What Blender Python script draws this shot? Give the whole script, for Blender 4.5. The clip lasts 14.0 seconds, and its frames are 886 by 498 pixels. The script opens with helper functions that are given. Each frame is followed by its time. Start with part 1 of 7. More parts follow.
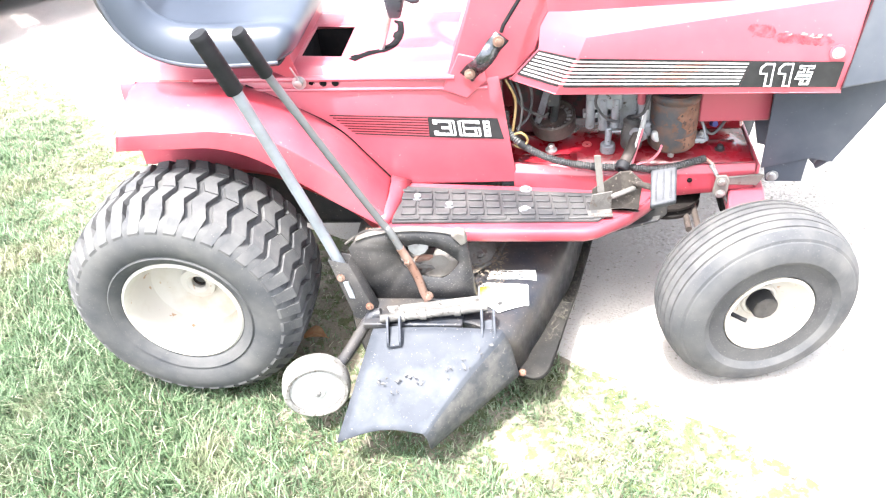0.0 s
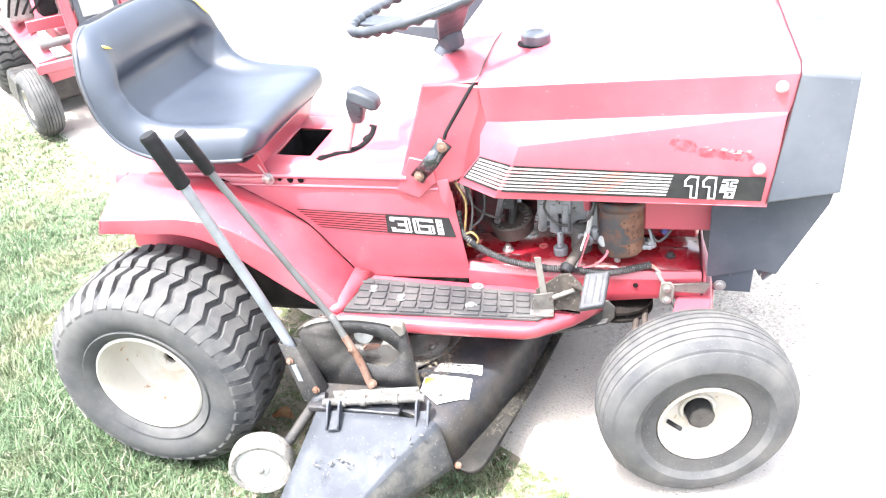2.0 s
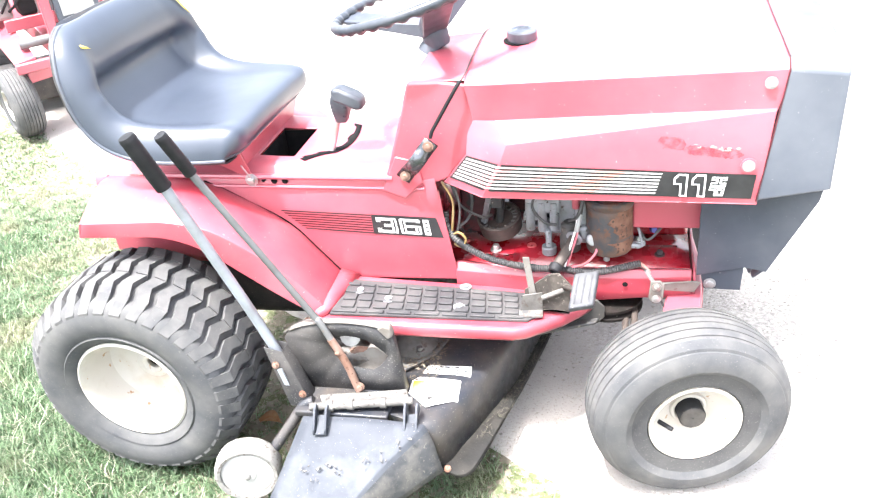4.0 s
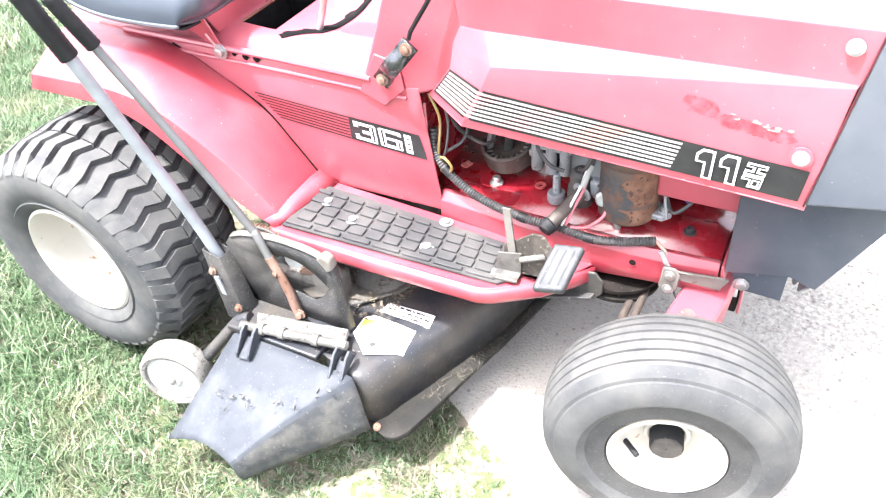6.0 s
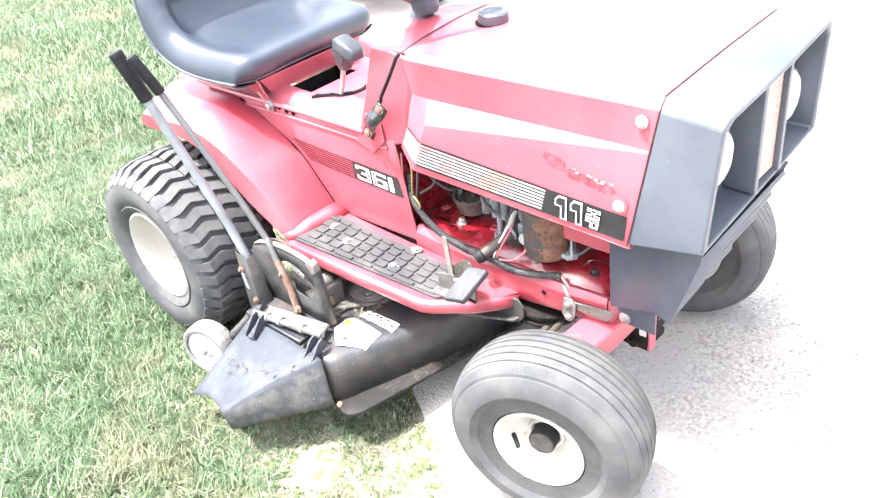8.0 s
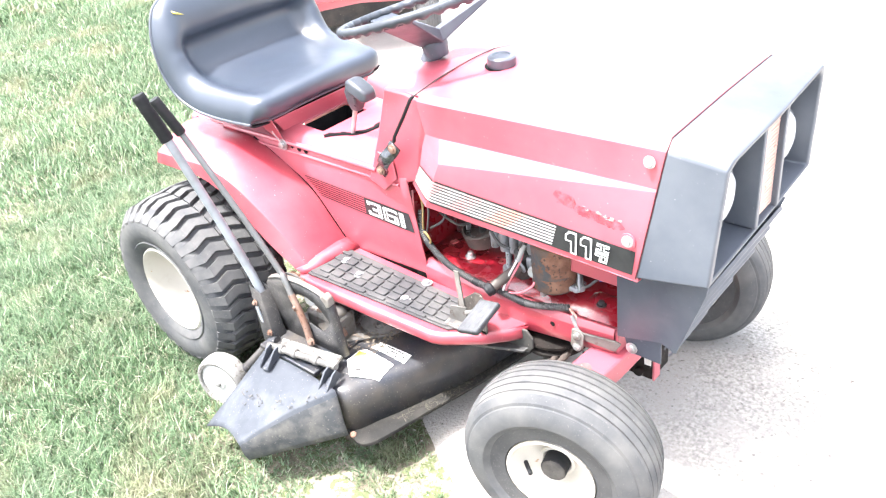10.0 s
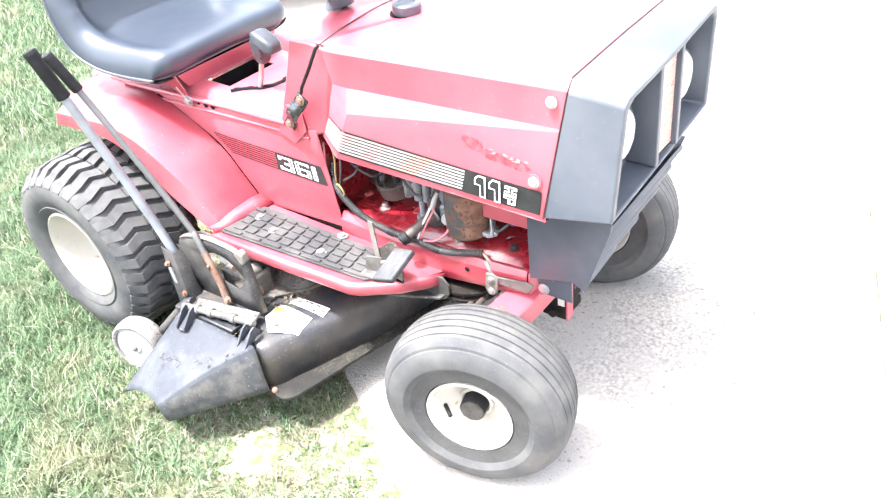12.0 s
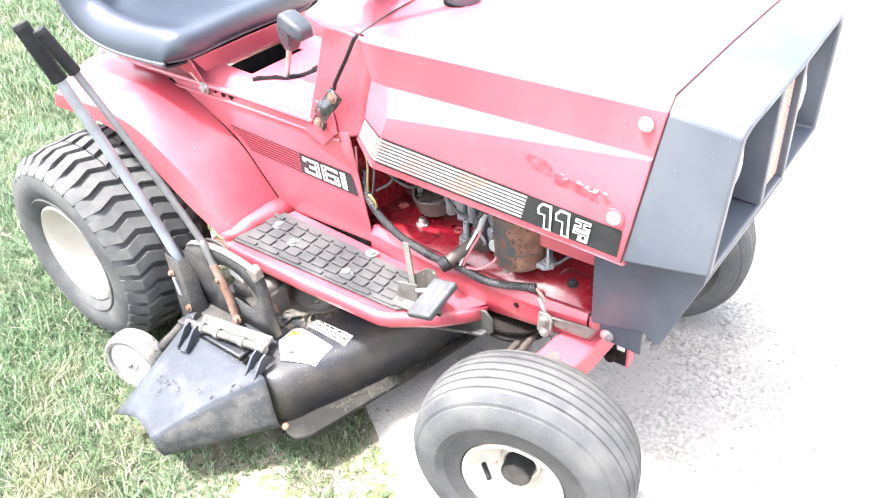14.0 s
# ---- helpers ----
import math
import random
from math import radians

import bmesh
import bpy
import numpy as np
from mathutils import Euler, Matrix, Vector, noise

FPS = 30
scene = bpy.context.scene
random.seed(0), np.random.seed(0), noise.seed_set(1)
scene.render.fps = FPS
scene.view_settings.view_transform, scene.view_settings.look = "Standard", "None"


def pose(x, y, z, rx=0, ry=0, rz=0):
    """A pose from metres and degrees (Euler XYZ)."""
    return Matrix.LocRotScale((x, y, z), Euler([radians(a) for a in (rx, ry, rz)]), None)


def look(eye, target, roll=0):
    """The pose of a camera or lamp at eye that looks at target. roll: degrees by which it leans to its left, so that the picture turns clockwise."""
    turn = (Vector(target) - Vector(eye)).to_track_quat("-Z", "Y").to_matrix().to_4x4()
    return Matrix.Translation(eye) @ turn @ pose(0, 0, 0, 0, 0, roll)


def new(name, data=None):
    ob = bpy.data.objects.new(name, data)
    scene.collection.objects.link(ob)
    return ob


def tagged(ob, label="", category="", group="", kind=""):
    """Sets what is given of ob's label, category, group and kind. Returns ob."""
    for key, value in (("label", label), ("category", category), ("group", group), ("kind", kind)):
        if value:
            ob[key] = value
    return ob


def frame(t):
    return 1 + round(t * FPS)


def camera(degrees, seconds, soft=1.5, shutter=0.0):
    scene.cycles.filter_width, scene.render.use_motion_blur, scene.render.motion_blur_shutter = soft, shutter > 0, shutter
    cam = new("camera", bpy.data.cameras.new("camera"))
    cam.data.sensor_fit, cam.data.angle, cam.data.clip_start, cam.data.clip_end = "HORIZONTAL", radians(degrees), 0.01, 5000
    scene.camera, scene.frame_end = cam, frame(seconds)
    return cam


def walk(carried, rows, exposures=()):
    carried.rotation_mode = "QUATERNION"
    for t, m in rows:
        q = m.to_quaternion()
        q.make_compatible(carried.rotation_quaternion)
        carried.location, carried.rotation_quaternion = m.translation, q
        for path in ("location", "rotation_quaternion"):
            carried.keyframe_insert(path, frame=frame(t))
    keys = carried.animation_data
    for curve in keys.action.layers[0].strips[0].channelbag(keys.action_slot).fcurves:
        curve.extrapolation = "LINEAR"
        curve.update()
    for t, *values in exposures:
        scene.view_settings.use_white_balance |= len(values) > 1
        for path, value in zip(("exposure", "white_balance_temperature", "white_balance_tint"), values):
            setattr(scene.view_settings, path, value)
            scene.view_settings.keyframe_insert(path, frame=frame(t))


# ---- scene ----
cam = camera(57.2, 14.0, soft=1.2)
PATH = [
    (0, (0.695, -1.477, 1.208), (0.445, 0.094, -0.004), -5.6),
    (0.5, (0.897, -1.449, 1.198), (0.485, 0.183, 0.117), -4.4),
    (1, (0.987, -1.463, 1.211), (0.471, 0.171, 0.18), -6.1),
    (1.5, (0.996, -1.477, 1.22), (0.488, 0.167, 0.201), -7.0),
    (2, (0.988, -1.49, 1.229), (0.503, 0.169, 0.223), -6.7),
    (2.5, (0.98, -1.504, 1.231), (0.517, 0.159, 0.222), -6.5),
    (5, (0.998, -1.34, 1.214), (0.543, 0.312, 0.183), -6.9),
    (5.5, (1.075, -1.175, 1.2), (0.532, 0.395, 0.087), -5.7),
    (6, (1.191, -1.056, 1.172), (0.414, 0.251, -0.127), -5.1),
    (6.5, (1.356, -1.192, 1.208), (0.435, 0.105, -0.005), -4.4),
    (7, (1.508, -1.255, 1.256), (0.5, 0.045, 0.119), -4.6),
    (7.5, (1.62, -1.163, 1.253), (0.475, 0.031, 0.13), -6.7),
    (8, (1.706, -1.1, 1.255), (0.52, 0.074, 0.153), -7.5),
    (10.5, (1.702, -1.18, 1.302), (0.516, 0.051, 0.263), -7.2),
    (11, (1.699, -1.192, 1.301), (0.503, 0.014, 0.245), -7.4),
    (11.5, (1.718, -1.191, 1.285), (0.602, 0.034, 0.166), -6.4),
    (12, (1.738, -1.162, 1.276), (0.716, 0.128, 0.14), -6.4),
    (12.5, (1.744, -1.146, 1.276), (0.748, 0.157, 0.132), -7.0),
    (13, (1.744, -1.147, 1.275), (0.744, 0.145, 0.121), -7.4),
    (13.5, (1.699, -1.158, 1.277), (0.647, 0.097, 0.129), -7.7),
    (14, (1.553, -1.009, 1.214), (0.516, 0.241, 0.047), -4.0),
]
walk(cam, [(t, look(eye, target, roll)) for t, eye, target, roll in PATH])

# ---- world, sun, exposure ----
YM = 0.025          # the tractor's middle line
SUN_TO = Vector((-0.20, -0.28, 1.0)).normalized()

world = bpy.data.worlds.new("world")
scene.world = world
world.use_nodes = True
wn, wl = world.node_tree.nodes, world.node_tree.links
sky = wn.new("ShaderNodeTexSky")
sky.sky_type, sky.sun_disc = "NISHITA", False
sky.sun_elevation = math.asin(SUN_TO.z)
sky.sun_rotation = math.atan2(SUN_TO.x, SUN_TO.y)
wn["Background"].inputs["Strength"].default_value = 0.15
sky.dust_density, sky.air_density = 4.0, 1.0
haze = wn.new("ShaderNodeHueSaturation")        # thin high haze whitens the sky
haze.inputs["Saturation"].default_value = 0.46
wl.new(sky.outputs["Color"], haze.inputs["Color"])
wl.new(haze.outputs["Color"], wn["Background"].inputs["Color"])

sun_data = bpy.data.lights.new("sun", "SUN")
sun_data.energy, sun_data.angle, sun_data.color = 2.3, radians(2.0), (1.0, 0.985, 0.97)
sun = new("sun", sun_data)
sun.matrix_world = look(SUN_TO * 30, (0, 0, 0))
scene.view_settings.exposure = 2.88


# ---- materials ----
def nodes_of(name):
    m = bpy.data.materials.new(name)
    m.use_nodes = True
    nt = m.node_tree
    return m, nt.nodes, nt.links, nt.nodes["Principled BSDF"]


def noise_fac(n, l, scale, detail=5.0, lo=0.4, hi=0.6, coords="Object", rough=0.55):
    tc = n.new("ShaderNodeTexCoord")
    t = n.new("ShaderNodeTexNoise")
    t.inputs["Scale"].default_value, t.inputs["Detail"].default_value = scale, detail
    t.inputs["Roughness"].default_value = rough
    l.new(tc.outputs[coords], t.inputs["Vector"])
    r = n.new("ShaderNodeMapRange")
    r.inputs["From Min"].default_value, r.inputs["From Max"].default_value = lo, hi
    l.new(t.outputs["Fac"], r.inputs["Value"])
    return t, r.outputs["Result"]


def mix_rgb(n, l, fac, a, b):
    m = n.new("ShaderNodeMix")
    m.data_type = "RGBA"
    if isinstance(fac, float):
        m.inputs["Factor"].default_value = fac
    else:
        l.new(fac, m.inputs["Factor"])
    for sock, v in ((m.inputs["A"], a), (m.inputs["B"], b)):
        if isinstance(v, tuple):
            sock.default_value = (*v, 1.0)
        else:
            l.new(v, sock)
    return m.outputs["Result"]


def surface(name, base, worn, rough=0.5, metal=0.0, scale=6.0, spots=None, spot_scale=90.0, spot_lo=0.62,
            bump=0.15, bump_scale=200.0, bump_depth=0.0008, coat=0.0, rough_var=0.12, worn_lo=0.42, worn_hi=0.68):
    """Base colour, a worn or dusty tone at hand size, small spots, and fine relief."""
    m, n, l, p = nodes_of(name)
    _, f1 = noise_fac(n, l, scale, 6.0, worn_lo, worn_hi)
    col = mix_rgb(n, l, f1, base, worn)
    if spots:
        _, f2 = noise_fac(n, l, spot_scale, 4.0, spot_lo, spot_lo + 0.06)
        col = mix_rgb(n, l, f2, col, spots)
    l.new(col, p.inputs["Base Color"])
    p.inputs["Metallic"].default_value = metal
    _, f3 = noise_fac(n, l, scale * 3.1, 5.0, 0.3, 0.7)
    r = n.new("ShaderNodeMapRange")
    r.inputs["To Min"].default_value, r.inputs["To Max"].default_value = max(0.02, rough - rough_var), min(1.0, rough + rough_var)
    l.new(f3, r.inputs["Value"])
    l.new(r.outputs["Result"], p.inputs["Roughness"])
    p.inputs["Coat Weight"].default_value = coat
    p.inputs["Coat Roughness"].default_value = 0.16
    p.inputs["Coat IOR"].default_value = 1.85
    if bump:
        t, _ = noise_fac(n, l, bump_scale, 4.0)
        b = n.new("ShaderNodeBump")
        b.inputs["Strength"].default_value, b.inputs["Distance"].default_value = bump, bump_depth
        l.new(t.outputs["Fac"], b.inputs["Height"])
        l.new(b.outputs["Normal"], p.inputs["Normal"])
    return m


RED = surface("red_paint", (0.372, 0.058, 0.083), (0.410, 0.090, 0.118), 0.50, scale=5, spots=(0.62, 0.42, 0.38), spot_scale=170, spot_lo=0.70, bump=0.06, bump_scale=120, coat=0.55)
RED_DUSTY = surface("dusty_red_paint", (0.47, 0.030, 0.040), (0.60, 0.30, 0.27), 0.5, scale=8, spots=(0.6, 0.45, 0.38), spot_scale=140, spot_lo=0.62, bump=0.1)
PLASTIC = surface("grey_black_plastic", (0.052, 0.060, 0.077), (0.110, 0.119, 0.138), 0.40, scale=5, spots=(0.22, 0.22, 0.23), spot_scale=230, spot_lo=0.70, bump=0.2, bump_scale=600, bump_depth=0.0003, worn_lo=0.34, worn_hi=0.74)
PLASTIC.node_tree.nodes["Principled BSDF"].inputs["Specular IOR Level"].default_value = 0.30
VINYL = surface("black_vinyl", (0.027, 0.035, 0.052), (0.038, 0.048, 0.068), 0.38, scale=3, bump=0.18, bump_scale=520, bump_depth=0.0004, rough_var=0.05)
RUBBER = surface("tyre_rubber", (0.053, 0.055, 0.060), (0.108, 0.106, 0.103), 0.78, scale=13, spots=(0.120, 0.116, 0.108), spot_scale=330, spot_lo=0.64, bump=0.3, bump_scale=300, bump_depth=0.0006, worn_lo=0.32, worn_hi=0.72)
RUBBER.node_tree.nodes["Principled BSDF"].inputs["Specular IOR Level"].default_value = 0.35
VINYL.node_tree.nodes["Principled BSDF"].inputs["Specular IOR Level"].default_value = 0.75
GRIP = surface("black_grip_rubber", (0.010, 0.0105, 0.012), (0.020, 0.020, 0.023), 0.6, scale=20)
GRIP.node_tree.nodes["Principled BSDF"].inputs["Specular IOR Level"].default_value = 0.25
RIMPAINT = surface("cream_rim_paint", (0.44, 0.415, 0.375), (0.34, 0.275, 0.20), 0.5, scale=9, spots=(0.30, 0.18, 0.10), spot_scale=60, spot_lo=0.67, worn_lo=0.5, worn_hi=0.74)
DECKPAINT = surface("black_deck_paint", (0.021, 0.024, 0.032), (0.066, 0.057, 0.050), 0.46, scale=13, spots=(0.16, 0.146, 0.124), spot_scale=220, spot_lo=0.64, bump=0.2, worn_lo=0.4, worn_hi=0.7)
GRIMY = surface("grimy_black_steel", (0.032, 0.032, 0.034), (0.075, 0.067, 0.058), 0.55, scale=13, spots=(0.22, 0.2, 0.16), spot_scale=130, spot_lo=0.65, bump=0.3)
CHUTEPL = surface("scuffed_black_plastic", (0.044, 0.049, 0.060), (0.084, 0.090, 0.104), 0.66, scale=12, spots=(0.19, 0.18, 0.17), spot_scale=240, spot_lo=0.66, bump=0.3)
STEEL = surface("zinc_steel", (0.50, 0.51, 0.53), (0.38, 0.36, 0.33), 0.42, metal=0.75, scale=20, spots=(0.30, 0.16, 0.08), spot_scale=80, spot_lo=0.68)
GREYROD = surface("grey_lever_steel", (0.30, 0.325, 0.355), (0.22, 0.235, 0.25), 0.45, metal=0.1, scale=16, spots=(0.30, 0.17, 0.10), spot_scale=70, spot_lo=0.68)
RUST = surface("rusty_steel", (0.15, 0.075, 0.050), (0.22, 0.15, 0.12), 0.75, scale=25, spots=(0.10, 0.05, 0.03), spot_scale=120, spot_lo=0.6, bump=0.5)
RUSTCAN = surface("rust_streaked_steel", (0.044, 0.044, 0.048), (0.110, 0.062, 0.042), 0.55, metal=0.1, scale=26, spots=(0.10, 0.05, 0.033), spot_scale=80, spot_lo=0.57, bump=0.4, worn_lo=0.45, worn_hi=0.65)
ALLOY = surface("grey_cast_alloy", (0.28, 0.29, 0.31), (0.17, 0.17, 0.175), 0.5, metal=0.25, scale=25, spots=(0.07, 0.06, 0.05), spot_scale=110, spot_lo=0.62, bump=0.4)
DUSTY = surface("dusty_brown_metal", (0.082, 0.076, 0.071), (0.165, 0.157, 0.149), 0.85, scale=18, spots=(0.07, 0.055, 0.047), spot_scale=70, spot_lo=0.58, bump=0.6, bump_depth=0.002)
MATRUB = surface("dusty_rubber_mat", (0.034, 0.034, 0.037), (0.066, 0.064, 0.064), 0.65, scale=14, spots=(0.14, 0.13, 0.115), spot_scale=170, spot_lo=0.70, bump=0.3)
LOOM = surface("black_split_loom", (0.036, 0.036, 0.038), (0.075, 0.072, 0.069), 0.5, scale=30)
WHITE = surface("white_print", (0.80, 0.80, 0.78), (0.70, 0.68, 0.65), 0.5, scale=30, bump=0)
BLACKPRINT = surface("black_print", (0.018, 0.018, 0.02), (0.03, 0.03, 0.032), 0.4, scale=30, spots=(0.3, 0.28, 0.27), spot_scale=240, spot_lo=0.72, bump=0)
ORANGE = surface("faded_salmon_print", (0.55, 0.27, 0.21), (0.56, 0.36, 0.31), 0.5, scale=40, bump=0)
YELLOW = surface("yellow_foam", (0.62, 0.45, 0.05), (0.72, 0.58, 0.16), 0.8, scale=40)
AMBER = surface("amber_reflector", (0.50, 0.33, 0.28), (0.54, 0.38, 0.33), 0.35, scale=30, bump=0)
PINKWIRE = surface("pink_wire", (0.60, 0.16, 0.20), (0.5, 0.2, 0.2), 0.5, scale=60)
YELWIRE = surface("tan_wire", (0.27, 0.18, 0.07), (0.22, 0.16, 0.08), 0.5, scale=60)
PRINT = surface("worn_white_print", (0.45, 0.435, 0.43), (0.37, 0.34, 0.335), 0.55, scale=40, bump=0)
BLUECAP = surface("blue_plastic", (0.05, 0.06, 0.28), (0.10, 0.10, 0.3), 0.5, scale=60)
LENS = surface("white_lamp_lens", (0.78, 0.79, 0.80), (0.7, 0.71, 0.72), 0.12, scale=20, bump=0.1, bump_scale=300)


def scaled(n, l, socket, k):
    q = n.new("ShaderNodeMath")
    q.operation = "MULTIPLY"
    q.inputs[1].default_value = k
    l.new(socket, q.inputs[0])
    return q.outputs[0]


def grass_material(name, low, high, dry):
    m, n, l, p = nodes_of(name)
    geo = n.new("ShaderNodeNewGeometry")
    ramp = n.new("ShaderNodeValToRGB")
    e = ramp.color_ramp.elements
    e[0].color, e[1].color = (*low, 1), (*dry, 1)
    mid = e.new(0.62)
    mid.color = (*high, 1)
    e[1].position, e[2].position = 0.6, 1.0
    last = e.new(0.80)
    last.color = (*high, 1)
    l.new(geo.outputs["Random Per Island"], ramp.inputs["Fac"])
    _, f = noise_fac(n, l, 2.2, 4.0, 0.42, 0.66)
    f = scaled(n, l, f, 0.5)
    col = mix_rgb(n, l, f, ramp.outputs["Color"], (high[0] * 1.3, high[1] * 1.12, high[2] * 1.35))
    _, f2 = noise_fac(n, l, 3.6, 6.0, 0.50, 0.67)
    f2 = scaled(n, l, f2, 0.52)
    col = mix_rgb(n, l, f2, col, (0.30, 0.262, 0.17))
    l.new(col, p.inputs["Base Color"])
    p.inputs["Roughness"].default_value = 0.55
    tr = n.new("ShaderNodeBsdfTranslucent")
    l.new(col, tr.inputs["Color"])
    mx = n.new("ShaderNodeMixShader")
    mx.inputs["Fac"].default_value = 0.35
    out = n["Material Output"]
    l.new(p.outputs["BSDF"], mx.inputs[1])
    l.new(tr.outputs["BSDF"], mx.inputs[2])
    l.new(mx.outputs["Shader"], out.inputs["Surface"])
    return m


GRASS = grass_material("lawn_grass", (0.018, 0.046, 0.016), (0.143, 0.226, 0.116), (0.50, 0.46, 0.37))
SOIL = surface("lawn_soil_and_thatch", (0.145, 0.124, 0.093), (0.235, 0.205, 0.165), 0.95, scale=9, spots=(0.085, 0.10, 0.045), spot_scale=45, spot_lo=0.50, bump=0.8, bump_scale=60, bump_depth=0.01)
GRAVEL = surface("pale_limestone_drive", (0.375, 0.350, 0.322), (0.455, 0.428, 0.395), 0.92, scale=3.5, spots=(0.34, 0.31, 0.275), spot_scale=190, spot_lo=0.58, bump=0.6, bump_scale=150, bump_depth=0.006)


def ragged_patch(material, at, size, tone, scale):
    """A darker patch in the drive's colour round a point; ragged, with grains of its own."""
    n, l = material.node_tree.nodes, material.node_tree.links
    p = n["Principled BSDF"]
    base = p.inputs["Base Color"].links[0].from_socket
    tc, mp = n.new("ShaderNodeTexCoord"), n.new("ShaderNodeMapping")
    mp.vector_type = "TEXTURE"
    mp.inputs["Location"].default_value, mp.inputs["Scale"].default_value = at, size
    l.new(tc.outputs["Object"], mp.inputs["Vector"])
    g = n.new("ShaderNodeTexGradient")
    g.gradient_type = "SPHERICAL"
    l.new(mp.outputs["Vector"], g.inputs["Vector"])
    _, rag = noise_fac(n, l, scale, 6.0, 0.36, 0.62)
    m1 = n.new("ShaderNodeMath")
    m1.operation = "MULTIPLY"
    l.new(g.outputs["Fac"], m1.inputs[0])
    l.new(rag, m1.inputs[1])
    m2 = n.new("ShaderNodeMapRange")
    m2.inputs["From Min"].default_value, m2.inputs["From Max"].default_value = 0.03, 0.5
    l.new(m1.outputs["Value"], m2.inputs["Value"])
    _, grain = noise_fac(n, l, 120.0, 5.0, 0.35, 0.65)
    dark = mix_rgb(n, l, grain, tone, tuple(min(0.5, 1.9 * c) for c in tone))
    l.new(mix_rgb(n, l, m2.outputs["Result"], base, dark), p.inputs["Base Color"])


ragged_patch(GRAVEL, (1.26, 0.30, 0.0), (0.62, 0.55, 1.0), (0.245, 0.230, 0.210), 7.0)
ragged_patch(GRAVEL, (2.1, 1.4, 0.0), (1.6, 1.5, 1.0), (0.23, 0.215, 0.195), 3.0)
DARKROD = surface("dull_grey_steel", (0.13, 0.135, 0.14), (0.10, 0.095, 0.09), 0.5, metal=0.1, scale=16, spots=(0.2, 0.12, 0.08), spot_scale=70, spot_lo=0.66)
PEBBLE, _n, _l, _p = nodes_of("mixed_limestone_pebbles")
_g = _n.new("ShaderNodeNewGeometry")
_r = _n.new("ShaderNodeValToRGB")
_r.color_ramp.elements[0].color, _r.color_ramp.elements[1].color = (0.22, 0.205, 0.185, 1), (0.46, 0.43, 0.39, 1)
_l.new(_g.outputs["Random Per Island"], _r.inputs["Fac"])
_l.new(_r.outputs["Color"], _p.inputs["Base Color"])
_p.inputs["Roughness"].default_value = 0.9
PINKPRINT = surface("worn_pink_print", (0.50, 0.27, 0.26), (0.52, 0.37, 0.36), 0.5, scale=40, bump=0)
# deep glossy bay red with oily spots; the hood's shade is partly in its colour
BAYRED = surface("oily_shaded_red_paint", (0.27, 0.010, 0.020), (0.20, 0.015, 0.020), 0.28, scale=9, spots=(0.08, 0.03, 0.03), spot_scale=70, spot_lo=0.66, bump=0.08, coat=0.5)
# near-black that paints the shade inside holes, slots and gaps
VOID = surface("painted_cavity_shade", (0.006, 0.006, 0.007), (0.012, 0.011, 0.011), 0.95, scale=30, bump=0)
VOID.node_tree.nodes["Principled BSDF"].inputs["Specular IOR Level"].default_value = 0.1
CONN = surface("grey_white_connector", (0.34, 0.34, 0.33), (0.25, 0.245, 0.24), 0.5, scale=60)
TREADRUB = surface("dusty_tread_rubber", (0.062, 0.063, 0.067), (0.124, 0.121, 0.118), 0.8, scale=20, spots=(0.15, 0.144, 0.132), spot_scale=300, spot_lo=0.66, bump=0.3, bump_scale=300, bump_depth=0.0006, worn_lo=0.3, worn_hi=0.75)
PADRUB = surface("worn_grey_pedal_rubber", (0.030, 0.032, 0.037), (0.056, 0.058, 0.064), 0.6, scale=30, spots=(0.16, 0.155, 0.15), spot_scale=200, spot_lo=0.66)
TREADRUB.node_tree.nodes["Principled BSDF"].inputs["Specular IOR Level"].default_value = 0.3
TRAYMAT = surface("dirt_caked_brown_steel", (0.034, 0.028, 0.024), (0.072, 0.061, 0.052), 0.85, scale=40, spots=(0.16, 0.14, 0.12), spot_scale=150, spot_lo=0.60, bump=0.6, bump_scale=160, bump_depth=0.002)
DARKRUST = surface("dark_rusty_plate", (0.011, 0.009, 0.008), (0.022, 0.017, 0.015), 0.8, scale=25, spots=(0.18, 0.16, 0.14), spot_scale=190, spot_lo=0.68, bump=0.4)
BRACKET = surface("dusty_grey_bracket", (0.16, 0.150, 0.138), (0.11, 0.095, 0.08), 0.8, scale=30, spots=(0.09, 0.05, 0.035), spot_scale=110, spot_lo=0.64, bump=0.4)
GAUGEPL = surface("pale_grey_plastic_wheel", (0.47, 0.465, 0.45), (0.39, 0.375, 0.355), 0.7, scale=20, spots=(0.22, 0.2, 0.16), spot_scale=200, spot_lo=0.64, bump=0.3)
GAUGERIM = surface("dirty_grey_wheel_tread", (0.16, 0.155, 0.147), (0.25, 0.24, 0.225), 0.8, scale=55, spots=(0.09, 0.075, 0.06), spot_scale=160, spot_lo=0.58, bump=0.6, bump_scale=120, bump_depth=0.002)
BORE = surface("grimy_hub_bore", (0.060, 0.054, 0.048), (0.034, 0.031, 0.029), 0.8, scale=40, bump=0.5)
CLIPS = surface("dry_clippings", (0.072, 0.064, 0.050), (0.040, 0.037, 0.028), 0.9, scale=60, bump=0)
DIRTBITS = surface("brown_dirt_bits", (0.11, 0.088, 0.065), (0.19, 0.165, 0.13), 0.95, scale=80, bump=0)
BEAD = surface("dusty_bead_rubber", (0.050, 0.050, 0.052), (0.078, 0.077, 0.076), 0.85, scale=14, spots=(0.125, 0.12, 0.112), spot_scale=340, spot_lo=0.62, bump=0.5, bump_scale=300, worn_lo=0.35, worn_hi=0.7)
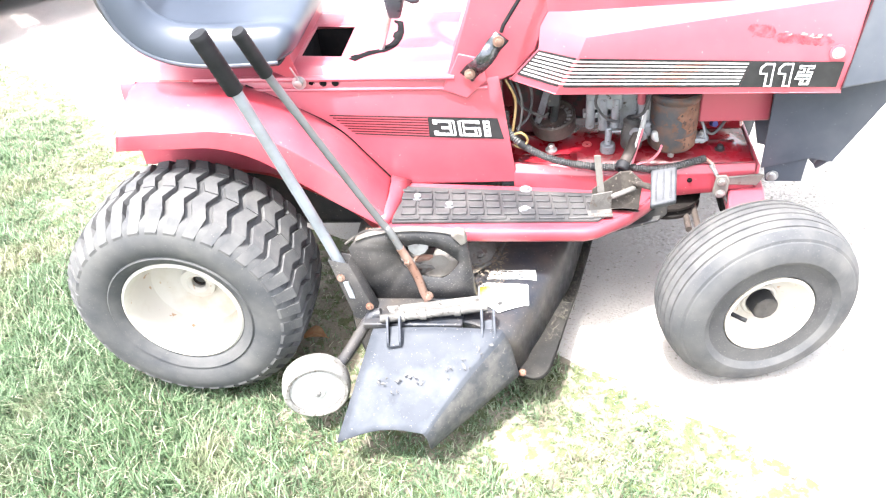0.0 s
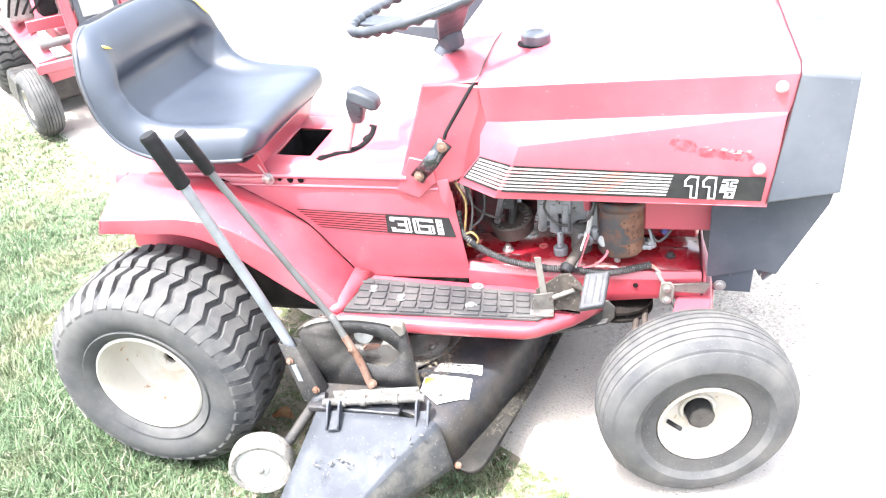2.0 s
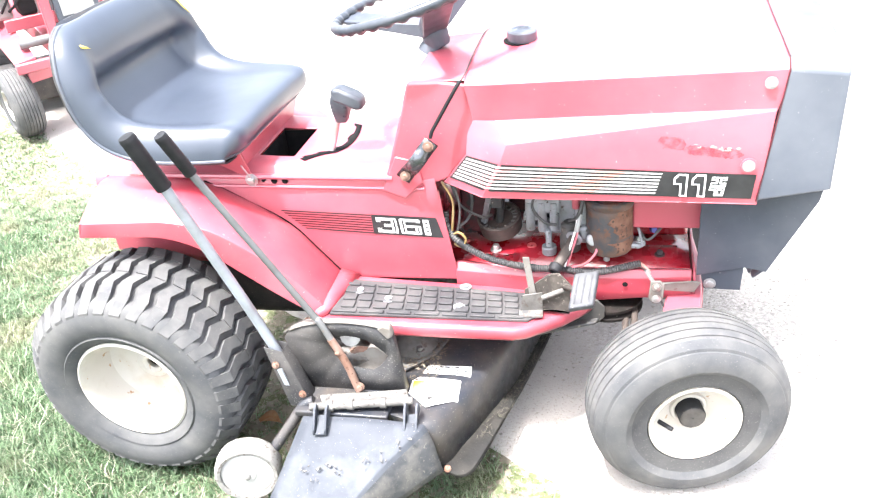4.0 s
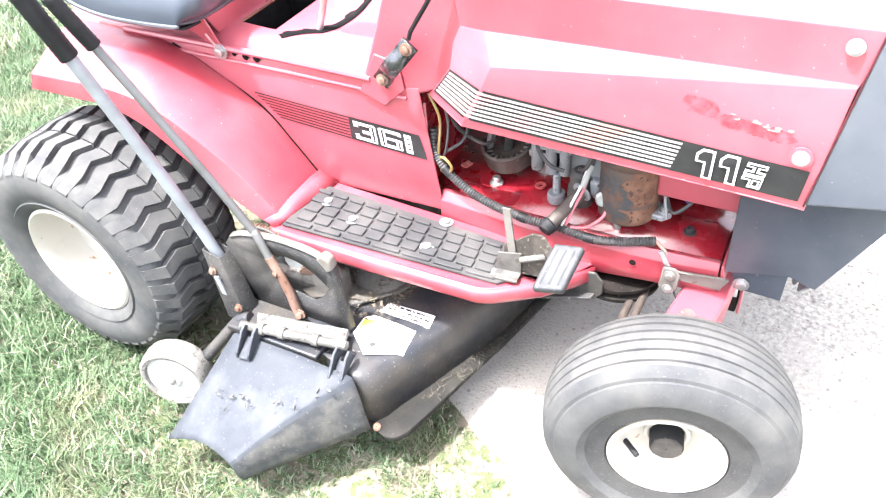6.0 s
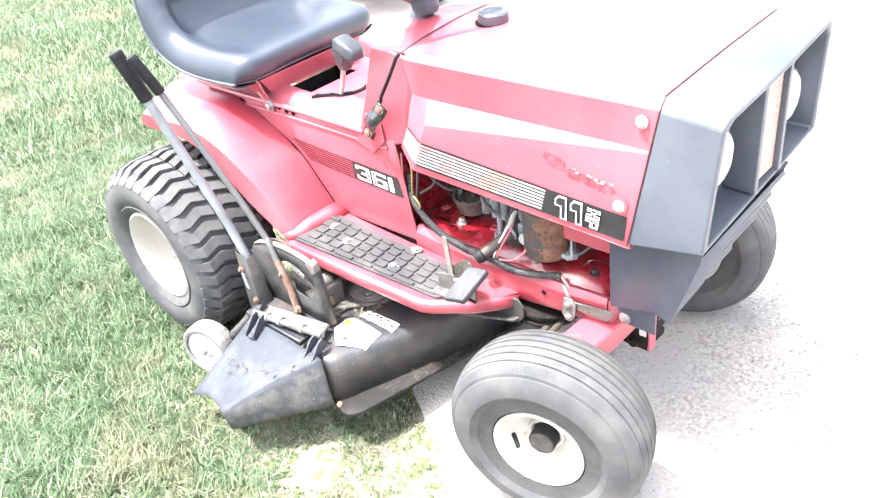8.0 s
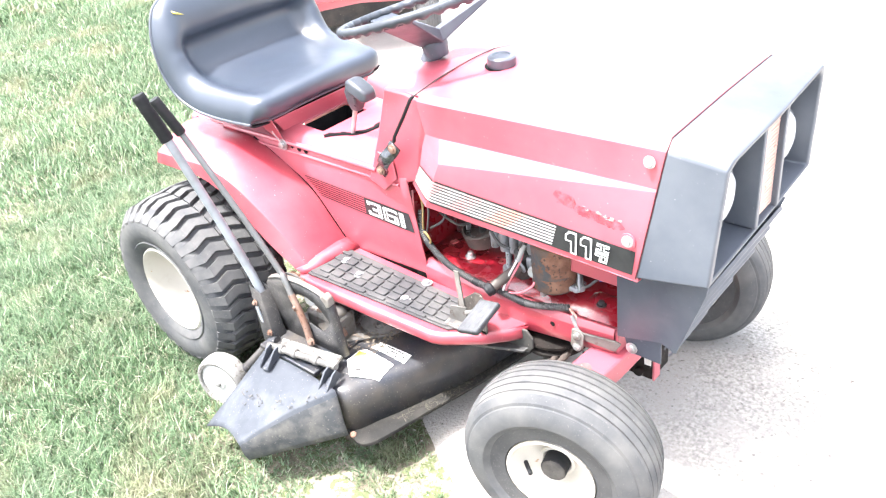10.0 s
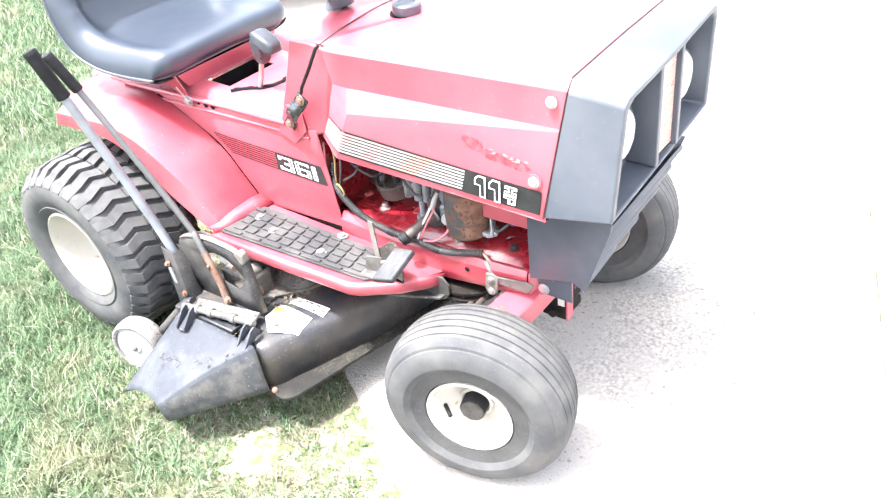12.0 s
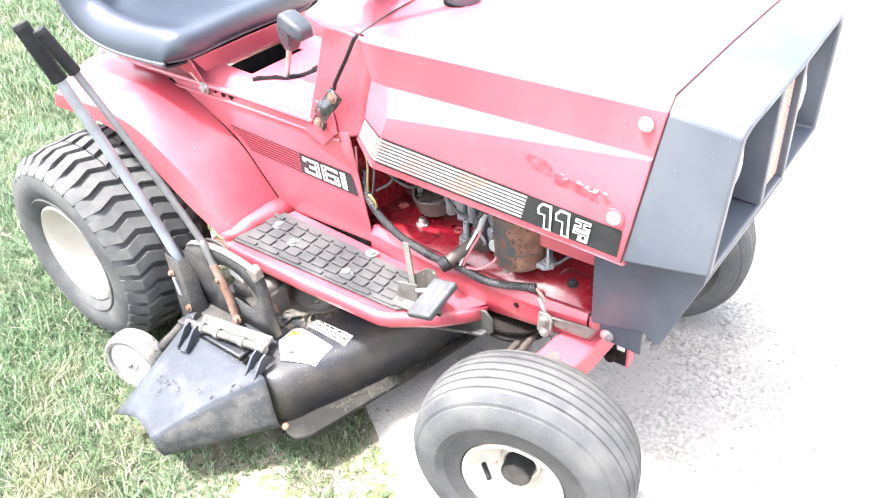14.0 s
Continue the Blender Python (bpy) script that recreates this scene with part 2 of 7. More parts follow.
BOXMAT = surface("mottled_dark_maroon", (0.050, 0.012, 0.016), (0.10, 0.022, 0.028), 0.5, scale=18, spots=(0.02, 0.018, 0.018), spot_scale=60, spot_lo=0.55, bump=0.3)
HOUSING = surface("greasy_brown_casting", (0.050, 0.040, 0.035), (0.085, 0.066, 0.056), 0.6, scale=22, spots=(0.15, 0.12, 0.10), spot_scale=140, spot_lo=0.64, bump=0.5)
RUSTSKIN = surface("orange_brown_rust", (0.12, 0.055, 0.034), (0.20, 0.105, 0.068), 0.8, scale=45, spots=(0.05, 0.03, 0.025), spot_scale=120, spot_lo=0.58, bump=0.6)
CHUTEDIRT = surface("dirt_speckled_black_plastic", (0.042, 0.044, 0.049), (0.100, 0.096, 0.090), 0.65, scale=34, spots=(0.13, 0.122, 0.11), spot_scale=190, spot_lo=0.62, bump=0.4)
STRAPMET = surface("dark_worn_chrome", (0.11, 0.115, 0.125), (0.035, 0.035, 0.036), 0.20, metal=0.8, scale=26)
for rub in (RUBBER, BEAD, TREADRUB):
    rub.node_tree.nodes["Principled BSDF"].inputs["Specular IOR Level"].default_value = 0.22
SIDESTRIPE = surface("dark_red_stripe", (0.045, 0.008, 0.011), (0.09, 0.014, 0.02), 0.45, scale=40, bump=0)
FLANGE = surface("dirty_black_flange", (0.019, 0.0185, 0.018), (0.040, 0.037, 0.033), 0.85, scale=16, spots=(0.10, 0.09, 0.078), spot_scale=330, spot_lo=0.67, bump=0.4)
for dull in (FLANGE, DARKRUST):
    dull.node_tree.nodes["Principled BSDF"].inputs["Specular IOR Level"].default_value = 0.2
CHUTEPL.node_tree.nodes["Principled BSDF"].inputs["Specular IOR Level"].default_value = 0.3
HINGE = surface("dusty_hinge_steel", (0.085, 0.081, 0.077), (0.19, 0.182, 0.172), 0.7, scale=34, spots=(0.035, 0.03, 0.026), spot_scale=90, spot_lo=0.60, bump=0.6, bump_depth=0.002)
QUADMAT = surface("dust_specked_black_steel", (0.020, 0.020, 0.022), (0.056, 0.051, 0.048), 0.7, scale=16, spots=(0.13, 0.122, 0.11), spot_scale=300, spot_lo=0.615, bump=0.3)
RED.node_tree.nodes["Principled BSDF"].inputs["Specular IOR Level"].default_value = 0.5
RED.node_tree.nodes["Principled BSDF"].inputs["Coat Roughness"].default_value = 0.30
KNOB = surface("black_knob_plastic", (0.030, 0.035, 0.044), (0.060, 0.066, 0.078), 0.38, scale=20)
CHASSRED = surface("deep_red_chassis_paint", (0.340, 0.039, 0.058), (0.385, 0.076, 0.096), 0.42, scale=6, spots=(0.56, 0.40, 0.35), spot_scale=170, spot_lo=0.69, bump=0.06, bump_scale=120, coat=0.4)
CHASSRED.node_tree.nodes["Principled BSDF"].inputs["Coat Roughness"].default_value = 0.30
LEAFMAT = surface("dry_leaf", (0.24, 0.12, 0.055), (0.34, 0.21, 0.11), 0.8, scale=40, bump=0.3)
TWIG = surface("dark_twigs", (0.09, 0.075, 0.06), (0.16, 0.135, 0.105), 0.9, scale=40, bump=0)


# ---- building helpers ----
ROOT = {}


def thing(name, at, label, category, group="", kind=""):
    ob = new(name)
    ob.location = at
    ob.empty_display_size = 0.1
    ROOT[ob.name] = Vector(at)
    return tagged(ob, label, category, group, kind)


def part(name, bm, material, parent, label="", sharp=38, bevel=0.0, solid=0.0, segs=2):
    """One mesh object, drawn in world places, under a thing or one of its parts."""
    bmesh.ops.recalc_face_normals(bm, faces=bm.faces[:])
    o = ROOT[parent.name]
    bmesh.ops.translate(bm, vec=-o, verts=bm.verts[:])
    me = bpy.data.meshes.new(name)
    bm.to_mesh(me)
    bm.free()
    me.materials.append(material)
    me.polygons.foreach_set("use_smooth", [sharp > 1] * len(me.polygons))
    me.set_sharp_from_angle(angle=radians(sharp))
    ob = new(name, me)
    ob.parent = parent
    ROOT[ob.name] = o
    if solid:
        s = ob.modifiers.new("thickness", "SOLIDIFY")
        s.thickness, s.offset = solid, -1.0
    if bevel:
        b = ob.modifiers.new("rounding", "BEVEL")
        b.width, b.segments, b.limit_method, b.angle_limit = bevel, segs, "ANGLE", radians(30)
    if label:
        ob["label"] = label
    return ob


def box(bm, lo, hi, m=None):
    lo, hi = Vector(lo), Vector(hi)
    mat = Matrix.Translation((lo + hi) / 2) @ Matrix.Diagonal((*(hi - lo), 1))
    if m is not None:
        mat = m @ mat
    return bmesh.ops.create_cube(bm, size=1, matrix=mat)["verts"]


def loft(bm, rows, closed=False, caps=False):
    """Quads between rows of points of equal length."""
    vs = [[bm.verts.new(p) for p in row] for row in rows]
    for a, b in zip(vs, vs[1:]):
        k = len(a)
        for i in range(k if closed else k - 1):
            j = (i + 1) % k
            bm.faces.new((a[i], a[j], b[j], b[i]))
    if caps:
        bm.faces.new(vs[0][::-1])
        bm.faces.new(vs[-1])
    return vs


def plate(bm, pts, thick):
    """A flat outline made thick by the vector."""
    t = Vector(thick)
    loft(bm, [[Vector(p) for p in pts], [Vector(p) + t for p in pts]], closed=True, caps=True)


def frame_of(d):
    d = Vector(d).normalized()
    u = d.cross(Vector((0, 0, 1)))
    if u.length < 0.05:
        u = d.cross(Vector((0, 1, 0)))
    u.normalize()
    return d, u, u.cross(d)


def lathe(bm, prof, at, axis, n=32, caps=False):
    """Turns a profile of (radius, way along the axis) round the axis."""
    d, u, v = frame_of(axis)
    at = Vector(at)
    rows = []
    for r, h in prof:
        rows.append([at + d * h + (u * math.cos(2 * math.pi * i / n) + v * math.sin(2 * math.pi * i / n)) * max(r, 1e-4) for i in range(n)])
    loft(bm, rows, closed=True, caps=caps)


def rod(bm, a, b, r, n=12, r2=None):
    a, b = Vector(a), Vector(b)
    lathe(bm, [(r, 0), (r2 or r, (b - a).length)], a, b - a, n, caps=True)


def smooth_path(pts, k=6):
    pts = [Vector(p) for p in pts]
    ext = [2 * pts[0] - pts[1]] + pts + [2 * pts[-1] - pts[-2]]
    out = []
    for i in range(1, len(ext) - 2):
        p0, p1, p2, p3 = ext[i - 1:i + 3]
        for j in range(k):
            t = j / k
            out.append(0.5 * (2 * p1 + (p2 - p0) * t + (2 * p0 - 5 * p1 + 4 * p2 - p3) * t * t + (3 * p1 - p0 - 3 * p2 + p3) * t ** 3))
    return out + [pts[-1]]


def tube(bm, pts, r, n=10, ribs=0.0, closed=False):
    """A round bar along points; ribs: rings along it."""
    pts = [Vector(p) for p in pts]
    rows, up = [], None
    for i, p in enumerate(pts):
        a = pts[(i - 1) % len(pts)] if closed or i else pts[0]
        b = pts[(i + 1) % len(pts)] if closed or i < len(pts) - 1 else pts[-1]
        d = (b - a).normalized()
        if up is None:
            _, up, _ = frame_of(d)
        up = (up - d * up.dot(d)).normalized()
        v = d.cross(up)
        rr = r * (1 + (ribs if i % 2 else -ribs))
        rows.append([p + (up * math.cos(2 * math.pi * k / n) + v * math.sin(2 * math.pi * k / n)) * rr for k in range(n)])
    if closed:
        rows.append(rows[0])
        loft(bm, rows, closed=True)
        bmesh.ops.remove_doubles(bm, verts=bm.verts[:], dist=1e-6)
    else:
        loft(bm, rows, closed=True, caps=True)


def dense(pts, step):
    pts = [Vector(p) for p in pts]
    out = []
    for a, b in zip(pts, pts[1:]):
        k = max(1, int((b - a).length / step))
        out += [a.lerp(b, i / k) for i in range(k)]
    return out + [pts[-1]]


def bolt(name, at, axis, r, h, material, parent, label="", n=6):
    bm = bmesh.new()
    lathe(bm, [(r * 1.7, 0), (r * 1.7, h * 0.25), (r, h * 0.25), (r, h * 0.9), (r * 0.8, h)], at, axis, 16 if n > 6 else 12, caps=True)
    return part(name, bm, material, parent, label)


def mirror(p):
    return (p[0], 2 * YM - p[1], p[2])


def basis(at, xdir, ydir):
    x = Vector(xdir).normalized()
    y = Vector(ydir)
    y = (y - x * y.dot(x)).normalized()
    z = x.cross(y)
    return Matrix(((x.x, y.x, z.x, at[0]), (x.y, y.y, z.y, at[1]), (x.z, y.z, z.z, at[2]), (0, 0, 0, 1)))


# ---- ground, drive, lawn ----
EDGE_AT, EDGE_DIR = Vector((0.77, -0.31)), Vector((1.0, -0.72)).normalized()
EDGE_OUT = Vector((EDGE_DIR.y, -EDGE_DIR.x))       # towards the lawn


def drive_rise(x, y):
    """The drive swells a little beyond the tractor's middle line."""
    t = np.clip(y / 0.33, 0, 1)
    u = np.clip((y - 0.8) / 0.8, 0, 1)
    return 0.028 * t * t * (3 - 2 * t) * (1 - u * u * (3 - 2 * u)) * np.clip((x + 0.3) / 0.3, 0, 1)


def build_ground():
    bm = bmesh.new()
    xs = [-600, -60, -12] + [-6 + 0.25 * i for i in range(41)] + [12, 60, 600]
    ys = [-600, -60, -12] + [-5 + 0.25 * i for i in range(41)] + [12, 60, 600]
    rows = [[Vector((x, y, -0.012 + 0.006 * noise.noise((x * 1.7, y * 1.7, 0)))) for x in xs] for y in ys]
    loft(bm, rows)
    me = bpy.data.meshes.new("ground")
    bm.to_mesh(me)
    bm.free()
    me.materials.append(SOIL)
    me.polygons.foreach_set("use_smooth", [True] * len(me.polygons))
    tagged(new("ground", me), "bare brown soil and thatch under the lawn", "ground", kind="structure")


def build_drive():
    """Two slabs of pale compacted limestone with a joint between them."""
    joint_at, joint_dir = Vector((1.57, 0.80)), Vector((0.25, -0.97)).normalized()
    jn = Vector((joint_dir.y, -joint_dir.x))
    for side in (-1, 1):
        bm = bmesh.new()
        rows = []
        far = [0.0, 0.05, 0.12, 0.2, 0.28, 0.36, 0.44, 0.52, 0.6, 0.7, 0.8, 0.9, 1.0, 1.2, 1.4, 1.7, 2, 4, 8, 14]
        along = [-12 + 0.06 * i for i in range(334)]
        for d in far:
            row = []
            for s in along:
                w = 0.06 * noise.noise((s * 2.3, 3.1, 0)) + 0.025 * noise.noise((s * 9, 1.1, 0))
                p = EDGE_AT + EDGE_DIR * s - EDGE_OUT * (d + (w if d < 0.3 else 0))
                z = -0.022 if d == 0 else (-0.004 if d < 0.1 else 0.0) + 0.003 * noise.noise((p.x * 3, p.y * 3, 2))
                row.append(Vector((p.x, p.y, z + float(drive_rise(p.x, p.y)))))
            rows.append(row)
        loft(bm, rows)
        geom = bm.verts[:] + bm.edges[:] + bm.faces[:]
        at = joint_at + jn * 0.0015 * side
        bmesh.ops.bisect_plane(bm, geom=geom, plane_co=(at.x, at.y, 0), plane_no=(jn.x * -side, jn.y * -side, 0), clear_outer=True)
        bmesh.ops.recalc_face_normals(bm, faces=bm.faces[:])
        me = bpy.data.meshes.new("driveway")
        bm.to_mesh(me)
        bm.free()
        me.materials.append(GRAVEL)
        me.polygons.foreach_set("use_smooth", [True] * len(me.polygons))
        ob = new("driveway", me)
        tagged(ob, "pale sunlit limestone drive with loose grit", "driveway", kind="structure")


def fast_mesh(name, verts, faces_per, material, nverts_each, label, category, smooth=True):
    """Many small alike shapes in one mesh. verts: (count, nverts_each, 3); faces_per: corner lists."""
    k = len(verts)
    me = bpy.data.meshes.new(name)
    v = verts.reshape(-1, 3)
    loops, starts, at = [], [], 0
    base = (np.arange(k) * nverts_each)[:, None]
    blocks = [base + np.array(f)[None, :] for f in faces_per]
    sizes = [len(f) for f in faces_per]
    allv = np.concatenate(blocks, axis=1).reshape(-1)
    per = np.array(sizes * k)
    st = np.concatenate([[0], np.cumsum(per)[:-1]])
    me.vertices.add(len(v))
    me.vertices.foreach_set("co", v.astype(np.float32).reshape(-1))
    me.loops.add(len(allv))
    me.loops.foreach_set("vertex_index", allv.astype(np.int32))
    me.polygons.add(len(per))
    me.polygons.foreach_set("loop_start", st.astype(np.int32))
    me.update(calc_edges=True)
    me.validate()
    me.polygons.foreach_set("use_smooth", [smooth] * len(me.polygons))
    me.materials.append(material)
    return tagged(new(name, me), label, category, kind="stuff")


RNG = np.random.default_rng(7)


def tuft(x, y):
    """Long uncut grass along the deck's edge, up to the drive."""
    a = (x - 0.672) * 0.38 + (y + 0.345) * 0.925
    b = (x - 0.672) * 0.925 - (y + 0.345) * 0.38
    return np.exp(-((a / 0.095) ** 4 + (b / 0.052) ** 2))


def lawn_density(x, y):
    d = (x - EDGE_AT.x) * EDGE_OUT.x + (y - EDGE_AT.y) * EDGE_OUT.y
    wob = 0.07 * np.sin(x * 5.1 + y * 2.2) + 0.05 * np.sin(x * 11.7 - y * 7.9) + 0.03 * np.sin(x * 23 + y * 31)
    dens = np.clip((d + wob + 0.06) / 0.16, 0, 1)
    bare = 1.75 * np.exp(-(((x - 0.652) / 0.066) ** 2 + ((y + 0.505) / 0.070) ** 2))
    patch = 0.78 + 0.22 * np.sin(x * 7.3 + 1.3 * np.sin(y * 5.1)) * np.sin(y * 6.1 + 1.7 * np.sin(x * 4.3))
    under = 1 - 0.75 * ((x > -0.2) & (x < 0.66) & (y > -0.34) & (y < 0.5))
    return np.maximum(dens * np.clip(1 - 0.92 * bare, 0.0, 1) * patch * under, 0.8 * tuft(x, y))


def blades(x, y, h, w):
    k = len(x)
    cell = np.sin(np.floor(x / 0.034) * 127.1 + np.floor(y / 0.034) * 311.7) * 43758.5453      # small tufts lean together
    cell = cell - np.floor(cell)
    ang = 2 * np.pi * cell + RNG.normal(0, 1.9, k)
    h = h * (0.72 + 0.60 * cell * RNG.uniform(0.5, 1.2, k))
    lean = RNG.uniform(0.15, 1.2, k) * h
    dx, dy = np.cos(ang), np.sin(ang)
    sx, sy = -dy * w / 2, dx * w / 2
    v = np.zeros((k, 5, 3))
    z0 = -0.02
    v[:, 0] = np.stack([x - sx, y - sy, np.full(k, z0)], 1)
    v[:, 1] = np.stack([x + sx, y + sy, np.full(k, z0)], 1)
    mx, my = x + dx * lean * 0.35, y + dy * lean * 0.35
    v[:, 2] = np.stack([mx + sx * 0.8, my + sy * 0.8, h * 0.6 + z0], 1)
    v[:, 3] = np.stack([mx - sx * 0.8, my - sy * 0.8, h * 0.6 + z0], 1)
    v[:, 4] = np.stack([x + dx * lean, y + dy * lean, h * RNG.uniform(0.75, 1.0, k) + z0], 1)
    return v


def build_lawn():
    sets = []
    for x0, x1, y0, y1, per, hh, ww in ((-1.3, 1.5, -1.1, 1.1, 84000, 0.030, 0.0031), (-4.2, -1.3, -1.6, 2.6, 20000, 0.038, 0.0054), (-10, -4.2, -3, 4.5, 3600, 0.055, 0.014), (-1.3, 3.2, -3.2, -1.1, 9000, 0.046, 0.008), (-4.2, -1.3, -3.2, -1.6, 5000, 0.05, 0.011), (-9, 7, -7, -3.2, 1300, 0.06, 0.022), (-9, -2.0, 2.6, 7.0, 1600, 0.06, 0.02)):
        k = int((x1 - x0) * (y1 - y0) * per)
        x, y = RNG.uniform(x0, x1, k), RNG.uniform(y0, y1, k)
        keep = RNG.uniform(0, 1, k) < lawn_density(x, y)
        x, y = x[keep], y[keep]
        d = (x - EDGE_AT.x) * EDGE_OUT.x + (y - EDGE_AT.y) * EDGE_OUT.y
        h = hh * RNG.uniform(0.45, 1.25, len(x)) * (0.8 + 0.3 * np.sin(x * 3.1) * np.sin(y * 4.7)) * np.clip(0.55 + d * 1.8 + 1.3 * tuft(x, y), 0.55, 1.75)
        sets.append(blades(x, y, h, ww * RNG.uniform(0.6, 1.2, len(x))))
    fast_mesh("lawn_grass", np.concatenate(sets), [(0, 1, 2, 3), (3, 2, 4)], GRASS, 5, "sunlit green lawn grass with dry yellow blades", "grass")


def build_pebbles():
    k = 32000
    x = np.concatenate([RNG.normal(1.25, 0.40, k // 2), RNG.uniform(0.2, 3.2, k // 2)])
    y = np.concatenate([RNG.normal(0.32, 0.36, k // 2), RNG.uniform(-0.9, 2.4, k // 2)])
    keep = (x - EDGE_AT.x) * EDGE_OUT.x + (y - EDGE_AT.y) * EDGE_OUT.y < 0.03
    x, y = x[keep], y[keep]
    k = len(x)
    r = 0.0010 + 0.0040 * RNG.uniform(0, 1, k) ** 5
    dirs = np.array([(1, 0, 0), (0, 1, 0), (-1, 0, 0), (0, -1, 0), (0, 0, 0.5), (0, 0, -0.5)], float)
    v = np.array([x, y, r * 0.3 + drive_rise(x, y)]).T[:, None, :] + dirs[None] * (r[:, None, None] * RNG.uniform(0.55, 1.3, (k, 6, 1)))
    fast_mesh("grit", v, [(0, 1, 4), (1, 2, 4), (2, 3, 4), (3, 0, 4), (1, 0, 5), (2, 1, 5), (3, 2, 5), (0, 3, 5)], PEBBLE, 6, "loose pale limestone grit and pebbles on the drive", "gravel", False)


build_ground()
build_drive()
build_lawn()
build_pebbles()


# ---- wheels ----
def wheel_frame(at, turn):
    return Matrix.Translation(at) @ Matrix.Rotation(radians(turn), 4, "Z")


def tyre_ring(bm, prof, m, n=64):
    """A ring from (radius, sideways) points; the axle lies along local y."""
    rows = [[m @ Vector((r * math.cos(2 * math.pi * i / n), y, r * math.sin(2 * math.pi * i / n))) for i in range(n)] for r, y in prof]
    loft(bm, rows, closed=True)


def rear_wheel(tractor, at, turn, s, name="rear_wheel", tread=True):
    """Turf tyre on a deep pressed rim; s: -1 where the outer side faces -y."""
    m = wheel_frame(at, turn)
    W, rim = 0.112, 0.113
    bm = bmesh.new()     # rim: flange, deep barrel, disc with a hub hole
    prof = [(rim + 0.004, s * 0.092), (rim + 0.003, s * 0.100), (rim - 0.002, s * 0.103), (rim - 0.006, s * 0.098), (rim - 0.012, s * 0.080), (rim - 0.013, s * 0.04),
            (rim - 0.022, s * 0.022), (0.075, s * 0.012), (0.052, s * 0.008), (0.044, s * 0.004), (0.036, s * 0.004), (0.034, s * 0.016), (0.022, s * 0.018), (0.0145, s * 0.012), (0.0145, -s * 0.01)]
    prof2 = [(rim - 0.010, -s * 0.02), (rim - 0.006, -s * 0.098), (rim + 0.004, -s * 0.1)]
    tyre_ring(bm, prof, m, 48)
    tyre_ring(bm, prof2, m, 48)
    wheel = part(name, bm, RIMPAINT, tractor, "cream-painted steel rim with rust marks", sharp=30, solid=0.0015)
    bm = bmesh.new()
    half = [(rim + 0.001, 0.094), (rim + 0.006, 0.102), (0.128, 0.108), (0.136, 0.112), (0.139, 0.109), (0.150, 0.114), (0.170, 0.116), (0.188, 0.113), (0.200, 0.107), (0.209, 0.098), (0.213, 0.085), (0.217, 0.05), (0.219, 0.0)]
    tyre_ring(bm, half + [(r, -y) for r, y in half[::-1][1:]], m, 72)
    part("tyre", bm, RUBBER, wheel, "grey dusty rubber turf tyre")
    if tread:
        bm = bmesh.new()
        N = 37
        edge = [(y, r) for r, y in half[:5:-1]]
        crown = lambda y: next((r0 + (r1 - r0) * (abs(y) - y0) / (y1 - y0) for (y0, r0), (y1, r1) in zip(edge, edge[1:]) if y0 <= abs(y) <= y1), 0.19) - 0.001
        zz = [(-0.112, 0.24), (-0.084, 0.02), (-0.050, 0.34), (-0.018, 0.02), (0.014, 0.34), (0.046, 0.02), (0.080, 0.34), (0.112, 0.12)]
        cuts = [(0, 3), (3, 5), (5, 7)]
        for k in range(N):
            for a, b in cuts:
                top, bot = [], []
                seg = zz[a:b + 1]
                jig = 0.10 * ((k + a) % 2)
                for j, (y, ph) in enumerate(seg):
                    yy = y + (0.0015 if j == 0 and a else 0) - (0.0015 if j == len(seg) - 1 and b < 7 else 0)
                    for lst, lift, wid in ((top, 0.0120, 0.62), (bot, -0.004, 0.70)):
                        for e in (-0.5, 0.5):
                            th = 2 * math.pi * (k + ph + e * wid) / N
                            r = crown(yy) + lift * (0.55 if abs(y) > 0.1 else 1)
                            lst.append(m @ Vector((r * math.cos(th), yy, r * math.sin(th))))
                c = len(seg)
                tv = [bm.verts.new(p) for p in top]
                bv = [bm.verts.new(p) for p in bot]
                for j in range(c - 1):
                    p, q = 2 * j, 2 * j + 2
                    bm.faces.new((tv[p], tv[p + 1], tv[q + 1], tv[q]))
                    bm.faces.new((tv[p], tv[q], bv[q], bv[p]))
                    bm.faces.new((tv[p + 1], bv[p + 1], bv[q + 1], tv[q + 1]))
                bm.faces.new((tv[0], bv[0], bv[1], tv[1]))
                bm.faces.new((tv[-1], bv[-1], bv[-2], tv[-2]))
        part("tread", bm, TREADRUB, wheel, "zigzag turf tread bars worn pale", sharp=25)
    bm = bmesh.new()
    lathe(bm, [(0.0142, 0.012), (0.0135, 0.014), (0.011, 0.014), (0.010, 0.006), (0.001, 0.006)], m @ Vector((0, -s * 0.010, 0)), m.to_3x3() @ Vector((0, s, 0)), 20)
    part("axle_end", bm, DARKRUST, wheel, "rusty axle end in the hub")
    bm = bmesh.new()
    q = m @ Vector((0.086, s * 0.014, -0.022))
    rod(bm, q, q + m.to_3x3() @ Vector((0.003, s * 0.032, 0.004)), 0.004, 10)
    part("valve", bm, GRIP, wheel, "black rubber valve stem")
    return wheel


